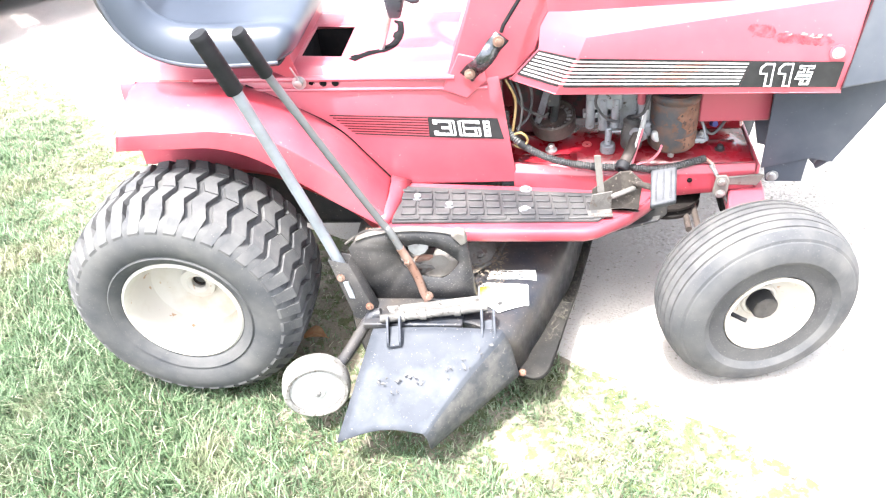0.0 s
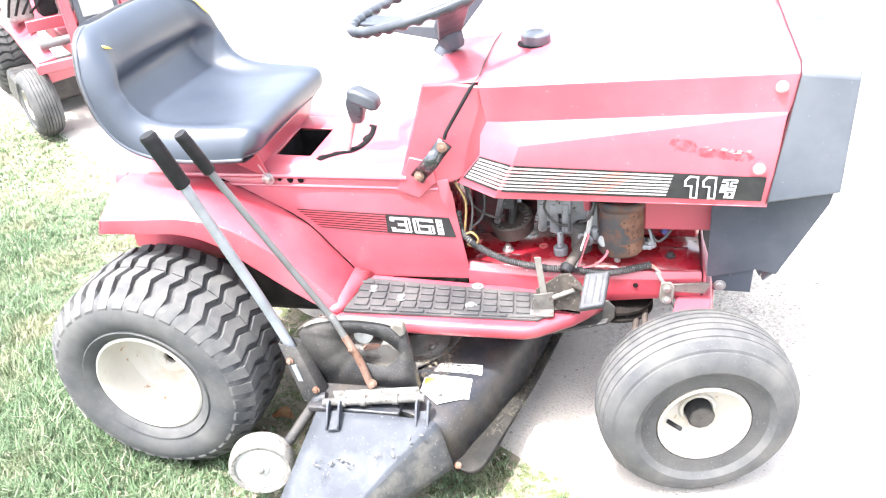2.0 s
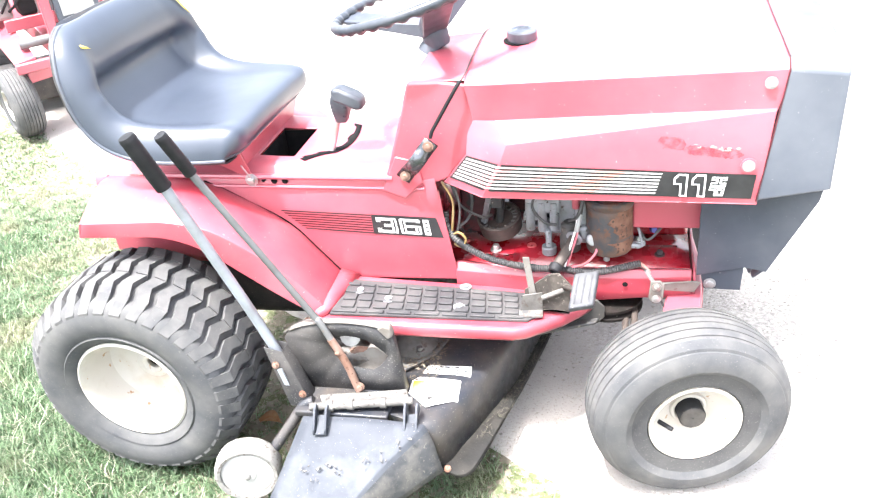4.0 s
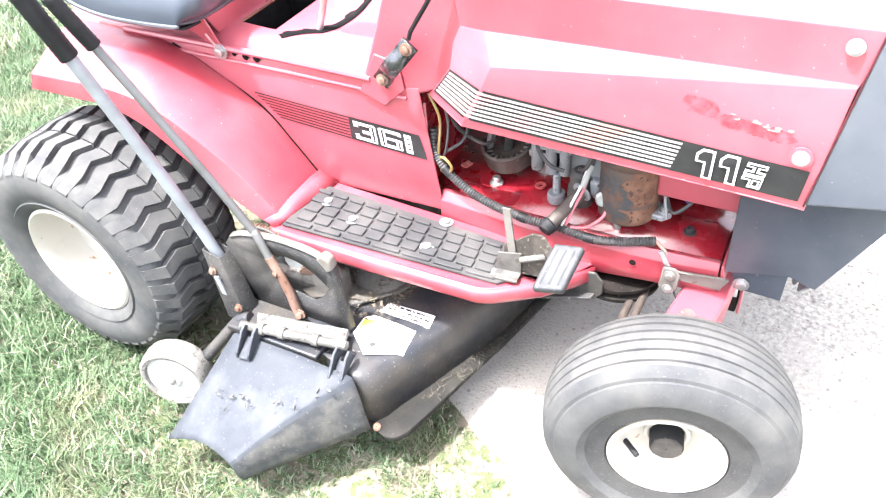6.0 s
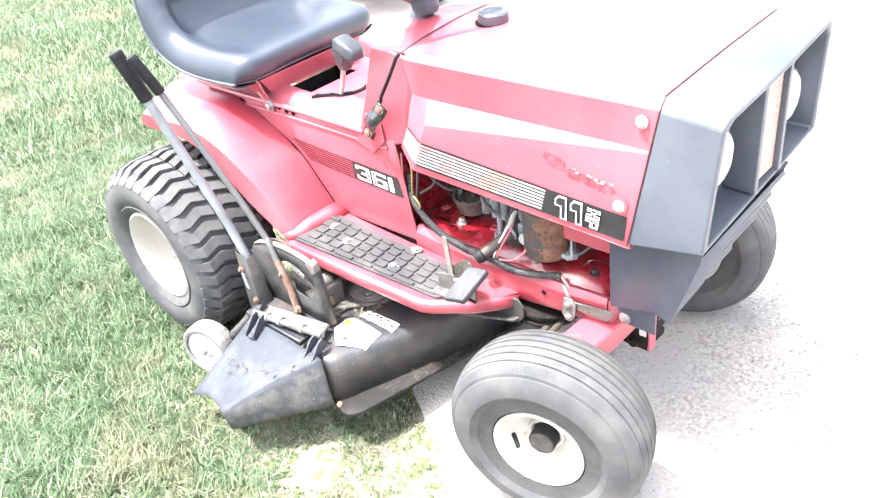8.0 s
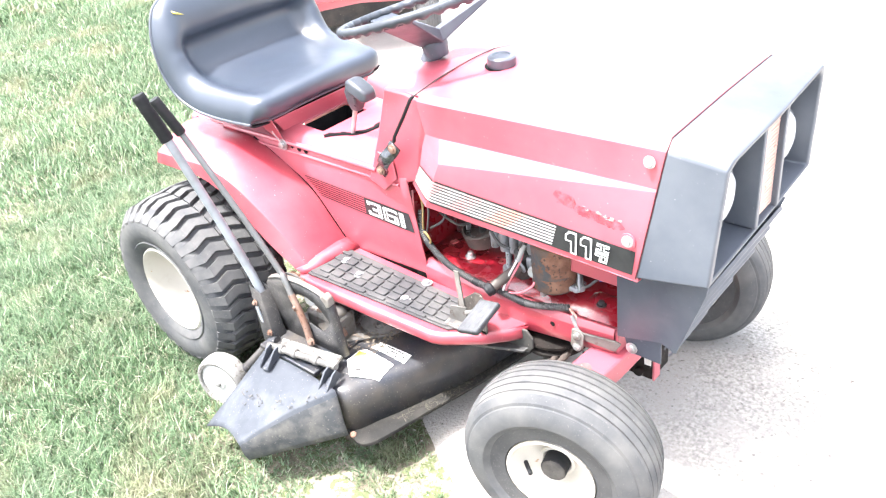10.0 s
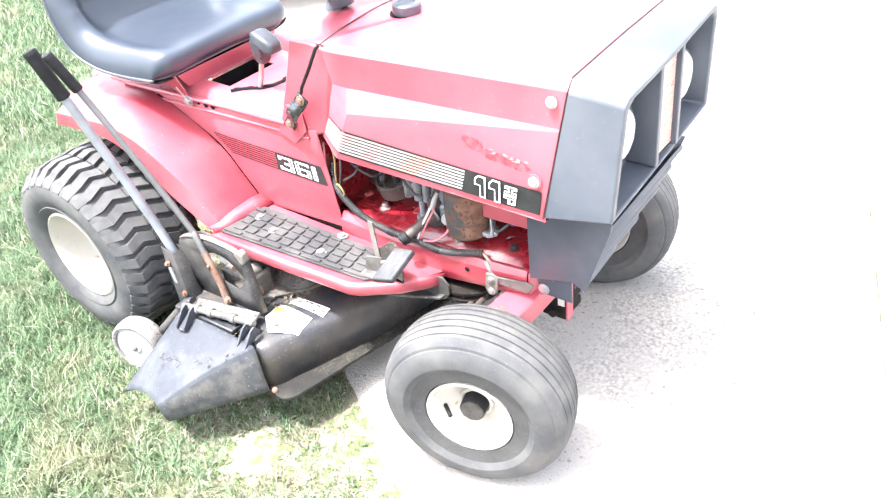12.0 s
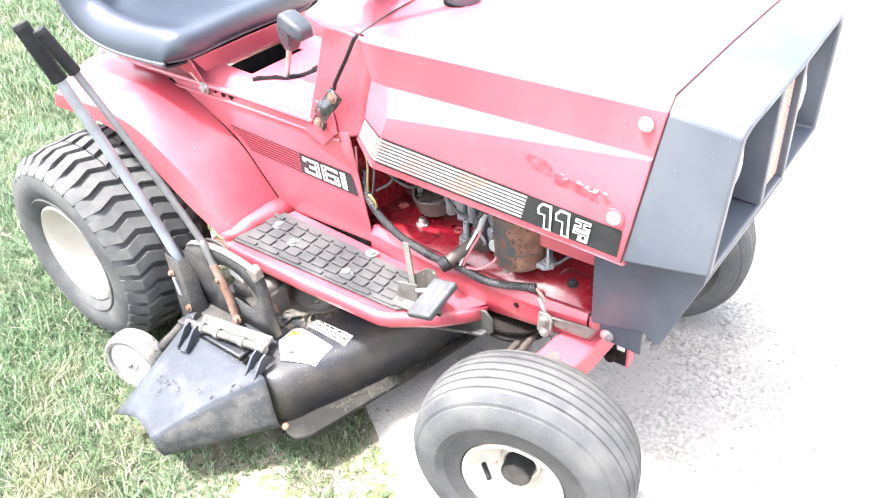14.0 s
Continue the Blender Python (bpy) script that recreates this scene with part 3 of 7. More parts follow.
def front_wheel(tractor, at, turn, s, name="front_wheel", size=1.0):
    m = wheel_frame(at, turn) @ Matrix.Scale(size, 4)
    rim = 0.0875
    bm = bmesh.new()     # dished disc with a collar, and the flange
    prof = [(rim, s * 0.060), (rim - 0.001, s * 0.067), (rim - 0.006, s * 0.068), (rim - 0.011, s * 0.060), (0.072, s * 0.046), (0.050, s * 0.026), (0.036, s * 0.018), (0.034, s * 0.024), (0.029, s * 0.025), (0.0262, s * 0.022), (0.0262, s * 0.008)]
    tyre_ring(bm, prof, m, 48)
    tyre_ring(bm, [(0.0245, -s * 0.05), (0.060, -s * 0.045), (rim - 0.006, -s * 0.055), (rim, -s * 0.066)], m, 48)
    wheel = part(name, bm, RIMPAINT, tractor, "cream-painted steel rim, dusty", sharp=40, solid=0.0015)
    bm = bmesh.new()
    half = [(rim - 0.001, 0.060), (rim + 0.003, 0.0665), (0.094, 0.0670), (0.106, 0.0665), (0.119, 0.0690), (0.1230, 0.0722), (0.131, 0.0778), (0.143, 0.0775), (0.158, 0.072), (0.1655, 0.0665), (0.1668, 0.0638), (0.172, 0.0620), (0.1785, 0.055), (0.1825, 0.0475)]
    crown = lambda y: 0.1905 - 0.008 * (y / 0.0475) ** 2
    g = []
    for y in (0.046, 0.029, 0.012, -0.005, -0.022, -0.039):
        g += [(crown(y), y), (crown(y) - 0.005, y - 0.0012), (crown(y) - 0.005, y - 0.0032), (crown(y), y - 0.0044)]
        g += [(crown(y - 0.010), y - 0.010)]
    g = [p for p in g if p[1] > -0.0475]
    back = [(r, -y) for r, y in half]
    tyre_ring(bm, half[4:], m, 72)
    tyre_ring(bm, back[4:], m, 72)
    tyre = part("tyre", bm, RUBBER, wheel, "grey dusty ribbed rubber front tyre", sharp=28)
    bm = bmesh.new()
    tyre_ring(bm, half[:5], m, 72)
    tyre_ring(bm, back[:5], m, 72)
    part("bead", bm, BEAD, tyre, "darker rubber bead speckled with dust")
    bm = bmesh.new()
    tyre_ring(bm, half[-1:] + g + back[-1:], m, 72)
    part("tread", bm, TREADRUB, tyre, "dusty ribbed tread", sharp=28)
    bm = bmesh.new()
    lathe(bm, [(0.0245, -0.01), (0.0245, 0.045), (0.0230, 0.0475)], m @ Vector((0, 0, 0)), m.to_3x3() @ Vector((0, s, 0)), 28)
    stub = part("hub_cap", bm, GRIP, wheel, "black greasy hub cap")
    bm = bmesh.new()
    lathe(bm, [(0.0240, 0.0460), (0.0228, 0.0485), (0.020, 0.0500), (0.012, 0.0490), (0.001, 0.0488)], m @ Vector((0, 0, 0)), m.to_3x3() @ Vector((0, s, 0)), 9)
    part("cap_face", bm, BORE, stub, "dusty brown-grey cap face")
    bm = bmesh.new()
    rod(bm, m @ Vector((-0.062, s * 0.034, -0.012)), m @ Vector((-0.041, s * 0.060, -0.013)), 0.0044 * size, 10)
    part("valve", bm, GRIP, wheel, "black rubber valve stem")
    return wheel


tractor = thing("lawn_tractor", (0.55, YM, 0.0), "old faded red lawn tractor with black seat and mower deck", "lawn tractor")
rear_wheel(tractor, (0.020, -0.300, 0.228), 0, -1)
rear_wheel(tractor, mirror((0.022, -0.300, 0.252)), 0, 1)
front_wheel(tractor, (1.083, -0.272, 0.175), 14, -1, size=0.965)
front_wheel(tractor, (1.022, 0.360, 0.204), 14, 1, size=0.975)


# ---- hood ----
def lerp3(a, b, t):
    return Vector(a).lerp(Vector(b), t)


# stations along the hood, each from the middle of the top down the side
HOOD = [
    [(0.690, YM, 0.768), (0.690, -0.06, 0.764), (0.690, -0.120, 0.754), (0.690, -0.135, 0.744), (0.700, -0.131, 0.678), (0.686, -0.128, 0.650), (0.683, -0.138, 0.615), (0.630, -0.113, 0.546)],
    [(0.740, YM, 0.771), (0.740, -0.06, 0.767), (0.740, -0.124, 0.757), (0.742, -0.139, 0.746), (0.740, -0.135, 0.678), (0.764, -0.171, 0.647), (0.751, -0.1765, 0.614), (0.712, -0.168, 0.541)],
    [(1.221, YM, 0.789), (1.221, -0.06, 0.7880), (1.222, -0.150, 0.783), (1.222, -0.166, 0.768), (1.205, -0.170, 0.705), (1.203, -0.172, 0.702), (1.190, -0.187, 0.598), (1.184, -0.188, 0.541)],
]


def hood_rows():
    rows = [[Vector(p) for p in HOOD[0]], [Vector(p) for p in HOOD[1]]]
    for i in range(1, 13):
        t = i / 12
        rows.append([lerp3(a, b, t) for a, b in zip(HOOD[1], HOOD[2])])
    return rows


rows = hood_rows()
bm = bmesh.new()
far_side = lambda p: Vector(mirror(p)) + Vector((0, 0.006, 0.007)) * min(1.0, abs(p[1] - YM) / 0.15)
loft(bm, [r + [far_side(p) for p in r[::-1]] for r in [[*q[::-1]] for q in rows]])
bmesh.ops.remove_doubles(bm, verts=bm.verts[:], dist=1e-5)
hood = part("hood", bm, RED, tractor, "faded red steel hood with a sunken side wedge", sharp=24, solid=0.003, bevel=0.005, segs=3)

# lower lip of the hood, turned inwards
bm = bmesh.new()
for f in (lambda p: p, mirror):
    lo = [Vector(f(r[-1])) for r in rows]
    sgn = 1 if f is not mirror else -1
    loft(bm, [[p + Vector((0, 0, 0.002)) for p in lo], [p + Vector((0, 0.014 * sgn, 0.000)) for p in lo]])
part("hood_lip", bm, RED, hood, solid=0.002)


OUT = Vector((0, -1, 0.1)).normalized()


def side_strip(name, w0, w1, u0, u1, lift, material, parent, label=""):
    """A thin printed strip along the hood's lower side, folding with it at the kink."""
    bm = bmesh.new()
    k = 24
    tops, bots = [], []
    for i in range(k + 1):
        for lst, w in ((tops, w0), (bots, w1)):
            s0 = rows[0][6].lerp(rows[0][7], w)
            s1 = rows[1][6].lerp(rows[1][7], w)
            s2 = rows[-1][6].lerp(rows[-1][7], w)
            L1, L2 = 0.085, 0.432
            d = u0 + (u1 - u0) * i / k
            p = s0.lerp(s1, d / L1) if d < L1 else s1.lerp(s2, (d - L1) / L2)
            nrm = Vector((-0.45, -0.9, 0.15)).normalized() if d < L1 - 0.003 else OUT
            lst.append(p + nrm * lift)
    loft(bm, [tops, bots])
    return part(name, bm, material, parent, label)


side_strip("decal_band", 0.03, 0.80, 0.004, 0.364, 0.0010, BLACKPRINT, hood, "black band behind white stripes")
for i in range(7):
    w = 0.085 + 0.099 * i
    side_strip("decal_stripe", w, w + 0.055, 0.008, 0.361, 0.0016, PRINT, hood, "thin white printed stripe")
for i, (a, b) in enumerate(((0.236, 0.282), (0.150, 0.186), (0.064, 0.100))):
    for j in range(7):
        w = 0.085 + 0.099 * j
        o = 0.006 * (3 - j)
        side_strip("faded_patch", w + 0.001, w + 0.054, a + o, b + o, 0.0020, ORANGE if i == 0 else PINKPRINT, hood, "worn salmon patch on the stripe")
side_strip("decal_plate", 0.03, 0.80, 0.364, 0.507, 0.0012, BLACKPRINT, hood, "black printed plate")


def band_at(d, w, lift=0.0018):
    s1, s2 = rows[1][6].lerp(rows[1][7], w), rows[-1][6].lerp(rows[-1][7], w)
    return s1.lerp(s2, (d - 0.085) / 0.432) + OUT * lift


up_side = (rows[-1][6] - rows[-1][7])
along = (rows[-1][6] - rows[1][6])
ONE = [(-0.10, -0.50), (0.38, -0.50), (0.38, 0.50), (-0.22, 0.50), (-0.50, 0.30), (-0.50, 0.02), (-0.10, 0.02)]


def glyph(name, shape, m, size, grow, lift, material, parent):
    """A flat block figure; grow: metres by which its outline is pushed in."""
    k = len(shape)
    pts = [Vector((x * size * 0.62, y * size)) for x, y in shape]
    out = []
    for i in range(k):
        a, b, c = pts[i - 1], pts[i], pts[(i + 1) % k]
        n1 = Vector((-(b - a).y, (b - a).x)).normalized()
        n2 = Vector((-(c - b).y, (c - b).x)).normalized()
        out.append(b + (n1 + n2) * (grow / max(0.3, 1 + n1.dot(n2))))
    bm = bmesh.new()
    bm.faces.new([bm.verts.new(m @ Vector((q.x, q.y, lift))) for q in out])
    return part(name, bm, material, parent)


for d in (0.3965, 0.4245):
    m_one = basis(band_at(d, 0.42), along, up_side)
    glyph("number_outline", ONE, m_one, 0.042, 0.0, 0.0016, WHITE, hood)
    glyph("number_core", ONE, m_one, 0.042, 0.0030, 0.0026, BLACKPRINT, hood)


def unit_box(name, a0, a1, b0, b1, lift, material):
    """A block of the upright unit letters: a runs down the band, b along it, both from 0 to 1."""
    d0, d1, w0, w1 = 0.4405 + 0.0235 * b0, 0.4405 + 0.0235 * b1, 0.125 + 0.60 * a0, 0.125 + 0.60 * a1
    bm = bmesh.new()
    bm.faces.new([bm.verts.new(band_at(d, w, lift)) for d, w in ((d0, w0), (d1, w0), (d1, w1), (d0, w1))])
    part(name, bm, material, hood)


for a0, a1, b0, b1 in ((0.0, 0.19, 0.0, 1.0), (0.30, 0.49, 0.0, 1.0), (0.19, 0.30, 0.32, 0.68), (0.52, 0.72, 0.0, 1.0), (0.72, 1.0, 0.38, 1.0)):
    unit_box("unit_outline", a0, a1, b0, b1, 0.0034, WHITE)
for a0, a1, b0, b1 in ((0.065, 0.125, 0.08, 0.92), (0.365, 0.425, 0.08, 0.92), (0.125, 0.365, 0.45, 0.55), (0.585, 0.645, 0.08, 0.92), (0.70, 0.88, 0.60, 0.80), (0.645, 0.93, 0.88, 0.93), (0.645, 0.93, 0.46, 0.51)):
    unit_box("unit_core", a0, a1, b0, b1, 0.0042, BLACKPRINT)
bm = bmesh.new()
lathe(bm, [(0.0135, 0.0), (0.0135, 0.0022), (0.001, 0.0024)], (1.166, -0.1870, 0.613), OUT, 20)
part("fastener_boss", bm, RED, hood, "red round boss cut into the decal")
bolt("hood_bolt", (1.190, -0.170, 0.748), OUT, 0.0058, 0.006, CONN, hood, "pale plastic hood fastener", n=12)
bolt("hood_bolt", (1.166, -0.189, 0.613), OUT, 0.0058, 0.006, CONN, hood, "pale plastic hood fastener", n=12)
GHOST_RED = surface("unfaded_red_paint", (0.315, 0.030, 0.050), (0.355, 0.046, 0.068), 0.50, scale=60, bump=0.06, coat=0.5)


def ragged_edges(material, scale, lo, hi):
    """Lets the paint below show through in ragged spots."""
    n, l = material.node_tree.nodes, material.node_tree.links
    _, f = noise_fac(n, l, scale, 6.0, lo, hi)
    mx, tr = n.new("ShaderNodeMixShader"), n.new("ShaderNodeBsdfTransparent")
    l.new(f, mx.inputs["Fac"])
    l.new(tr.outputs["BSDF"], mx.inputs[1])
    l.new(n["Principled BSDF"].outputs["BSDF"], mx.inputs[2])
    l.new(mx.outputs["Shader"], n["Material Output"].inputs["Surface"])


ragged_edges(GHOST_RED, 70.0, 0.40, 0.78)


def on_band(x, z, lift):
    """On the hood's side below the wedge."""
    t = (x - 0.755) / 0.44
    a, b = Vector(HOOD[1][5]).lerp(Vector(HOOD[2][5]), t), Vector(HOOD[1][6]).lerp(Vector(HOOD[2][6]), t)
    k = (z - a.z) / (b.z - a.z)
    return Vector((x, a.y + (b.y - a.y) * k - lift, z))


for x0, x1, zt, zb, name in ((1.020, 1.066, 0.663, 0.642, "badge_ghost"), (1.060, 1.158, 0.648, 0.632, "badge_ghost_tail")):
    bm = bmesh.new()
    upper, lower = [], []
    for i in range(25):
        x = x0 + (x1 - x0) * i / 24
        drop = 0.10 * (x - x0)
        e = min(1.0, 6 * i / 24, 6 * (24 - i) / 24)
        mid = (zt + zb) / 2 - drop
        half = (zt - zb) / 2 * e ** 0.5 + 0.0012 * math.sin(i * 2.7)
        upper.append(on_band(x, mid + half, 0.0012))
        lower.append(on_band(x, mid - half, 0.0012))
    loft(bm, [upper, lower])
    part(name, bm, GHOST_RED, hood, "darker red ghost of a removed badge")
chips = random.Random(11)
for i in range(15):
    x = 1.075 + 0.075 * chips.random() if i < 9 else 1.120 + 0.014 * chips.random()
    z = 0.6485 - 0.12 * (x - 1.065) + chips.uniform(-0.003, 0.003) - (0.0 if i < 9 else 0.002)
    w, h = chips.uniform(0.0012, 0.005), chips.uniform(0.0008, 0.0024)
    bm = bmesh.new()
    bm.faces.new([bm.verts.new(on_band(x + dx * w, z + dz * h, 0.0020)) for dx, dz in ((-1, -0.4), (0.2, -1), (1, 0.2), (0.4, 1), (-0.6, 0.8))])
    part("paint_chip", bm, PINKPRINT, hood, "pale paint chip")

# fuel cap in its cut-out on top
bm = bmesh.new()
lathe(bm, [(0.033, 0), (0.033, 0.002), (0.001, 0.002)], (0.772, 0.028, 0.7705), (0.03, 0, 1), 24)
cut = part("cap_opening", bm, VOID, hood, "opening in the hood top, painted as a black disc")
bm = bmesh.new()
prof = [(0.026, 0.0), (0.028, 0.004), (0.028, 0.018), (0.025, 0.021), (0.018, 0.0215), (0.016, 0.019), (0.001, 0.019)]
lathe(bm, prof, (0.774, 0.026, 0.772), (0.03, 0, 1), 30)
part("fuel_cap", bm, PLASTIC, hood, "grey-black plastic fuel cap")


# ---- grille and headlamp bezel ----
bez_b = [(1.217, -0.169, 0.768), (1.182, -0.190, 0.549)]         # rear edge, right side, top and bottom
bez_f = [(1.306, -0.164, 0.756), (1.298, -0.181, 0.565)]         # front edge
bm = bmesh.new()
ring_b = [bez_b[0], (1.217, -0.153, 0.785), (1.217, YM, 0.791), (1.219, 0.203, 0.795), (1.219, 0.219, 0.779), (1.182, 0.238, 0.565), (1.182, YM, 0.552), bez_b[1]]
ring_f = [bez_f[0], (1.309, -0.150, 0.770), (1.310, YM, 0.780), (1.306, 0.203, 0.791), (1.305, 0.217, 0.777), (1.300, 0.222, 0.598), (1.299, YM, 0.580), bez_f[1]]
win = [lerp3(p, (1.304, YM, 0.670), 0.075) for p in ring_f]
deep = [Vector(p) + Vector((-0.052, 0, 0)) for p in win]
deep = [lerp3(p, (1.276, YM, 0.670), 0.04) for p in deep]
loft(bm, [[Vector(p) for p in ring_b], [Vector(p) for p in ring_f], win, deep], closed=True)
bm.faces.new([bm.verts.new(p) for p in deep])
bmesh.ops.remove_doubles(bm, verts=bm.verts[:], dist=1e-5)
bezel = part("headlamp_bezel", bm, PLASTIC, tractor, "grey-black plastic headlamp bezel", bevel=0.004, segs=3, sharp=30)
bm = bmesh.new()
seam = [Vector(p) + Vector((-0.001, 0, 0.0005)) for p in ring_b[:5]]
tube(bm, [Vector(bez_b[1]) + Vector((0, -0.001, 0))] + seam, 0.0014, 6)
part("bezel_seam", bm, SIDESTRIPE, bezel, "dark gap between hood and bezel")
for y in (-0.016, 0.070):
    bm = bmesh.new()
    box(bm, (1.248, y - 0.006, 0.588), (1.302, y + 0.006, 0.772))
    part("bezel_divider", bm, PLASTIC, bezel, bevel=0.002)
bm = bmesh.new()
box(bm, (1.286, -0.010, 0.594), (1.292, 0.064, 0.764))
panel = part("reflector_panel", bm, AMBER, bezel, "faded amber ribbed centre panel", bevel=0.001)
for i in range(24):
    bm = bmesh.new()
    z = 0.597 + 0.0069 * i
    box(bm, (1.292, -0.008, z), (1.2932, 0.062, z + 0.0034))
    part("panel_rib", bm, AMBER, panel)
for y in (-0.098, 0.148):
    bm = bmesh.new()
    lathe(bm, [(0.044, 0.0), (0.044, 0.006), (0.036, 0.014), (0.02, 0.019), (0.001, 0.021)], (1.266, y, 0.676), (1, 0, 0), 32)
    lamp = part("headlamp", bm, LENS, bezel, "white round headlamp lens")
    bm = bmesh.new()
    lathe(bm, [(0.047, -0.002), (0.047, 0.006), (0.044, 0.007)], (1.266, y, 0.676), (1, 0, 0), 32)
    part("lamp_ring", bm, PLASTIC, lamp)

# lower grille: cheeks, sloping slats that shorten towards the bottom, bottom flap
bm = bmesh.new()
plate(bm, [(1.102, -0.112, 0.556), (1.292, -0.165, 0.560), (1.288, -0.163, 0.535), (1.224, -0.121, 0.364), (1.188, -0.107, 0.364), (1.102, -0.107, 0.344)], (0, 0.004, 0))
lower = part("lower_grille", bm, PLASTIC, tractor, "grey-black plastic lower grille cheek", bevel=0.0015)
GRILLE_FAR = [(1.288, 0.178, 0.548), (1.272, 0.160, 0.500), (1.256, 0.122, 0.455), (1.238, 0.040, 0.405), (1.212, -0.070, 0.350)]
bm = bmesh.new()
loft(bm, [[Vector((1.110, 0.176, 0.552)), Vector((1.110, 0.160, 0.500)), Vector((1.110, 0.130, 0.455)), Vector((1.110, 0.060, 0.405)), Vector((1.112, -0.020, 0.350))], [Vector(p) + Vector((-0.008, -0.003, 0)) for p in GRILLE_FAR]])
part("grille_cheek", bm, PLASTIC, lower, "grey-black plastic lower grille cheek", solid=0.003)


def grille_far(z):
    """Where the grille's far edge lies at height z."""
    for p, q in zip(GRILLE_FAR, GRILLE_FAR[1:]):
        if z >= q[2]:
            break
    return lerp3(p, q, min(1.0, max(0.0, (p[2] - z) / (p[2] - q[2]))))


def grille_near(z):
    return lerp3((1.288, -0.159, 0.535), (1.224, -0.117, 0.364), (0.535 - z) / 0.171)


bm = bmesh.new()
ZS = (0.545, 0.500, 0.455, 0.405, 0.352)
loft(bm, [[grille_near(z) + Vector((-0.022, 0.008, 0)) for z in ZS], [grille_far(z) + Vector((-0.022, -0.006, 0)) for z in ZS]])
part("grille_back", bm, PLASTIC, lower, solid=0.003)
for i in range(5):
    rws = []
    for dx, dz in ((-0.010, 0.006), (-0.003, -0.002), (-0.011, -0.020), (-0.024, -0.018)):
        a, b = grille_near(0.530 - 0.036 * i + dz), grille_far(0.530 - 0.036 * i + dz)
        rws.append([a + Vector((dx + 0.003, 0.004 - 0.45 * dx, 0)), b + Vector((dx + 0.003, -0.003 + 0.3 * dx, 0))])
    bm = bmesh.new()
    loft(bm, [[r[0] for r in rws], [r[1] for r in rws]], closed=True, caps=True)
    part("grille_slat", bm, PLASTIC, lower, bevel=0.0012)
bm = bmesh.new()
plate(bm, [(1.222, -0.118, 0.366), (1.206, -0.104, 0.340), (1.206, -0.074, 0.340), (1.218, -0.060, 0.366)], (-0.004, 0, 0.001))
plate(bm, [(1.187, -0.102, 0.366), (1.185, -0.096, 0.306), (1.118, -0.096, 0.308), (1.110, -0.096, 0.346)], (0, 0.004, 0))
part("bottom_flap", bm, PLASTIC, lower, bevel=0.001)
bolt("grille_bolt", (1.128, -0.099, 0.322), (0, -1, 0), 0.007, 0.006, STEEL, lower, "zinc-plated bolt")


# ---- dash tower, tunnel and side panels ----
bm = bmesh.new()
r_side = [(0.507, -0.120, 0.530), (0.548, -0.110, 0.650), (0.578, -0.106, 0.742), (0.640, -0.116, 0.746), (0.702, -0.129, 0.742), (0.706, -0.124, 0.680), (0.680, -0.114, 0.600), (0.642, -0.107, 0.552), (0.552, -0.118, 0.520)]
l_side = [mirror(p) for p in r_side]
loft(bm, [[Vector(p) for p in r_side], [Vector(p) for p in l_side]], closed=True, caps=True)
dash = part("dash_tower", bm, RED, tractor, "faded red dash tower", bevel=0.005, segs=3, sharp=30)
bm = bmesh.new()
loft(bm, [[Vector((0.578, -0.100, 0.741)), Vector((0.600, -0.050, 0.764)), Vector((0.600, 0.100, 0.764)), Vector((0.578, 0.150, 0.741))],
          [Vector((0.690, -0.122, 0.750)), Vector((0.690, -0.055, 0.768)), Vector((0.690, 0.105, 0.768)), Vector((0.690, 0.172, 0.750))]])
part("dash_top", bm, RED, dash, solid=0.003, bevel=0.003)
bm = bmesh.new()
box(bm, (0.545, -0.04, 0.60), (0.549, 0.02, 0.68), None)
bmesh.ops.rotate(bm, cent=(0.547, 0, 0.64), matrix=Matrix.Rotation(radians(20), 3, "Y"), verts=bm.verts[:])
part("warning_label", bm, WHITE, dash, "white and blue label on the dash face")

# black strap with two bolts, and the cable over the hood seam
bm = bmesh.new()
d = Vector((0.613, -0.1345, 0.629)) - Vector((0.559, -0.126, 0.566))
u = d.normalized()
nrm = Vector((0.1, -1, 0.05)).normalized()
wv = u.cross(nrm).normalized() * 0.0145
a, b = Vector((0.553, -0.124, 0.559)), Vector((0.621, -0.137, 0.640))
rws = []
for t, lift in ((0, 0.001), (0.2, 0.001), (0.24, 0.006), (0.36, 0.013), (0.52, 0.015), (0.66, 0.011), (0.74, 0.003), (0.78, 0.001), (1, 0.001)):
    p = a.lerp(b, t) + nrm * (lift + 0.003)
    rws.append([p - wv, p + wv])
loft(bm, rws)
strap = part("hood_strap", bm, STRAPMET, dash, "worn dark chrome hood latch strap", solid=0.004)
bolt("strap_bolt", a.lerp(b, 0.1) + nrm * 0.006, nrm, 0.006, 0.006, RUST, strap, "rusty bolt head")
bolt("strap_bolt", a.lerp(b, 0.9) + nrm * 0.006, nrm, 0.006, 0.006, RUST, strap, "rusty bolt head")
bm = bmesh.new()
tube(bm, dense([(0.620, -0.1395, 0.648), (0.624, -0.1395, 0.660), (0.652, -0.1365, 0.704), (0.679, -0.1375, 0.746), (0.684, -0.134, 0.752)], 0.01), 0.0036, 8)
part("seam_gasket", bm, GRIP, dash, "black rubber strip along the hood seam")
bm = bmesh.new()
tube(bm, smooth_path([(0.684, -0.134, 0.752), (0.690, -0.116, 0.7585), (0.6915, -0.060, 0.7665), (0.6915, 0.03, 0.7705), (0.6915, 0.11, 0.7680), (0.6915, 0.165, 0.7595)], 5), 0.0013, 6)
part("seam_gap", bm, GRIMY, dash, "dark gap along the hood's rear edge")
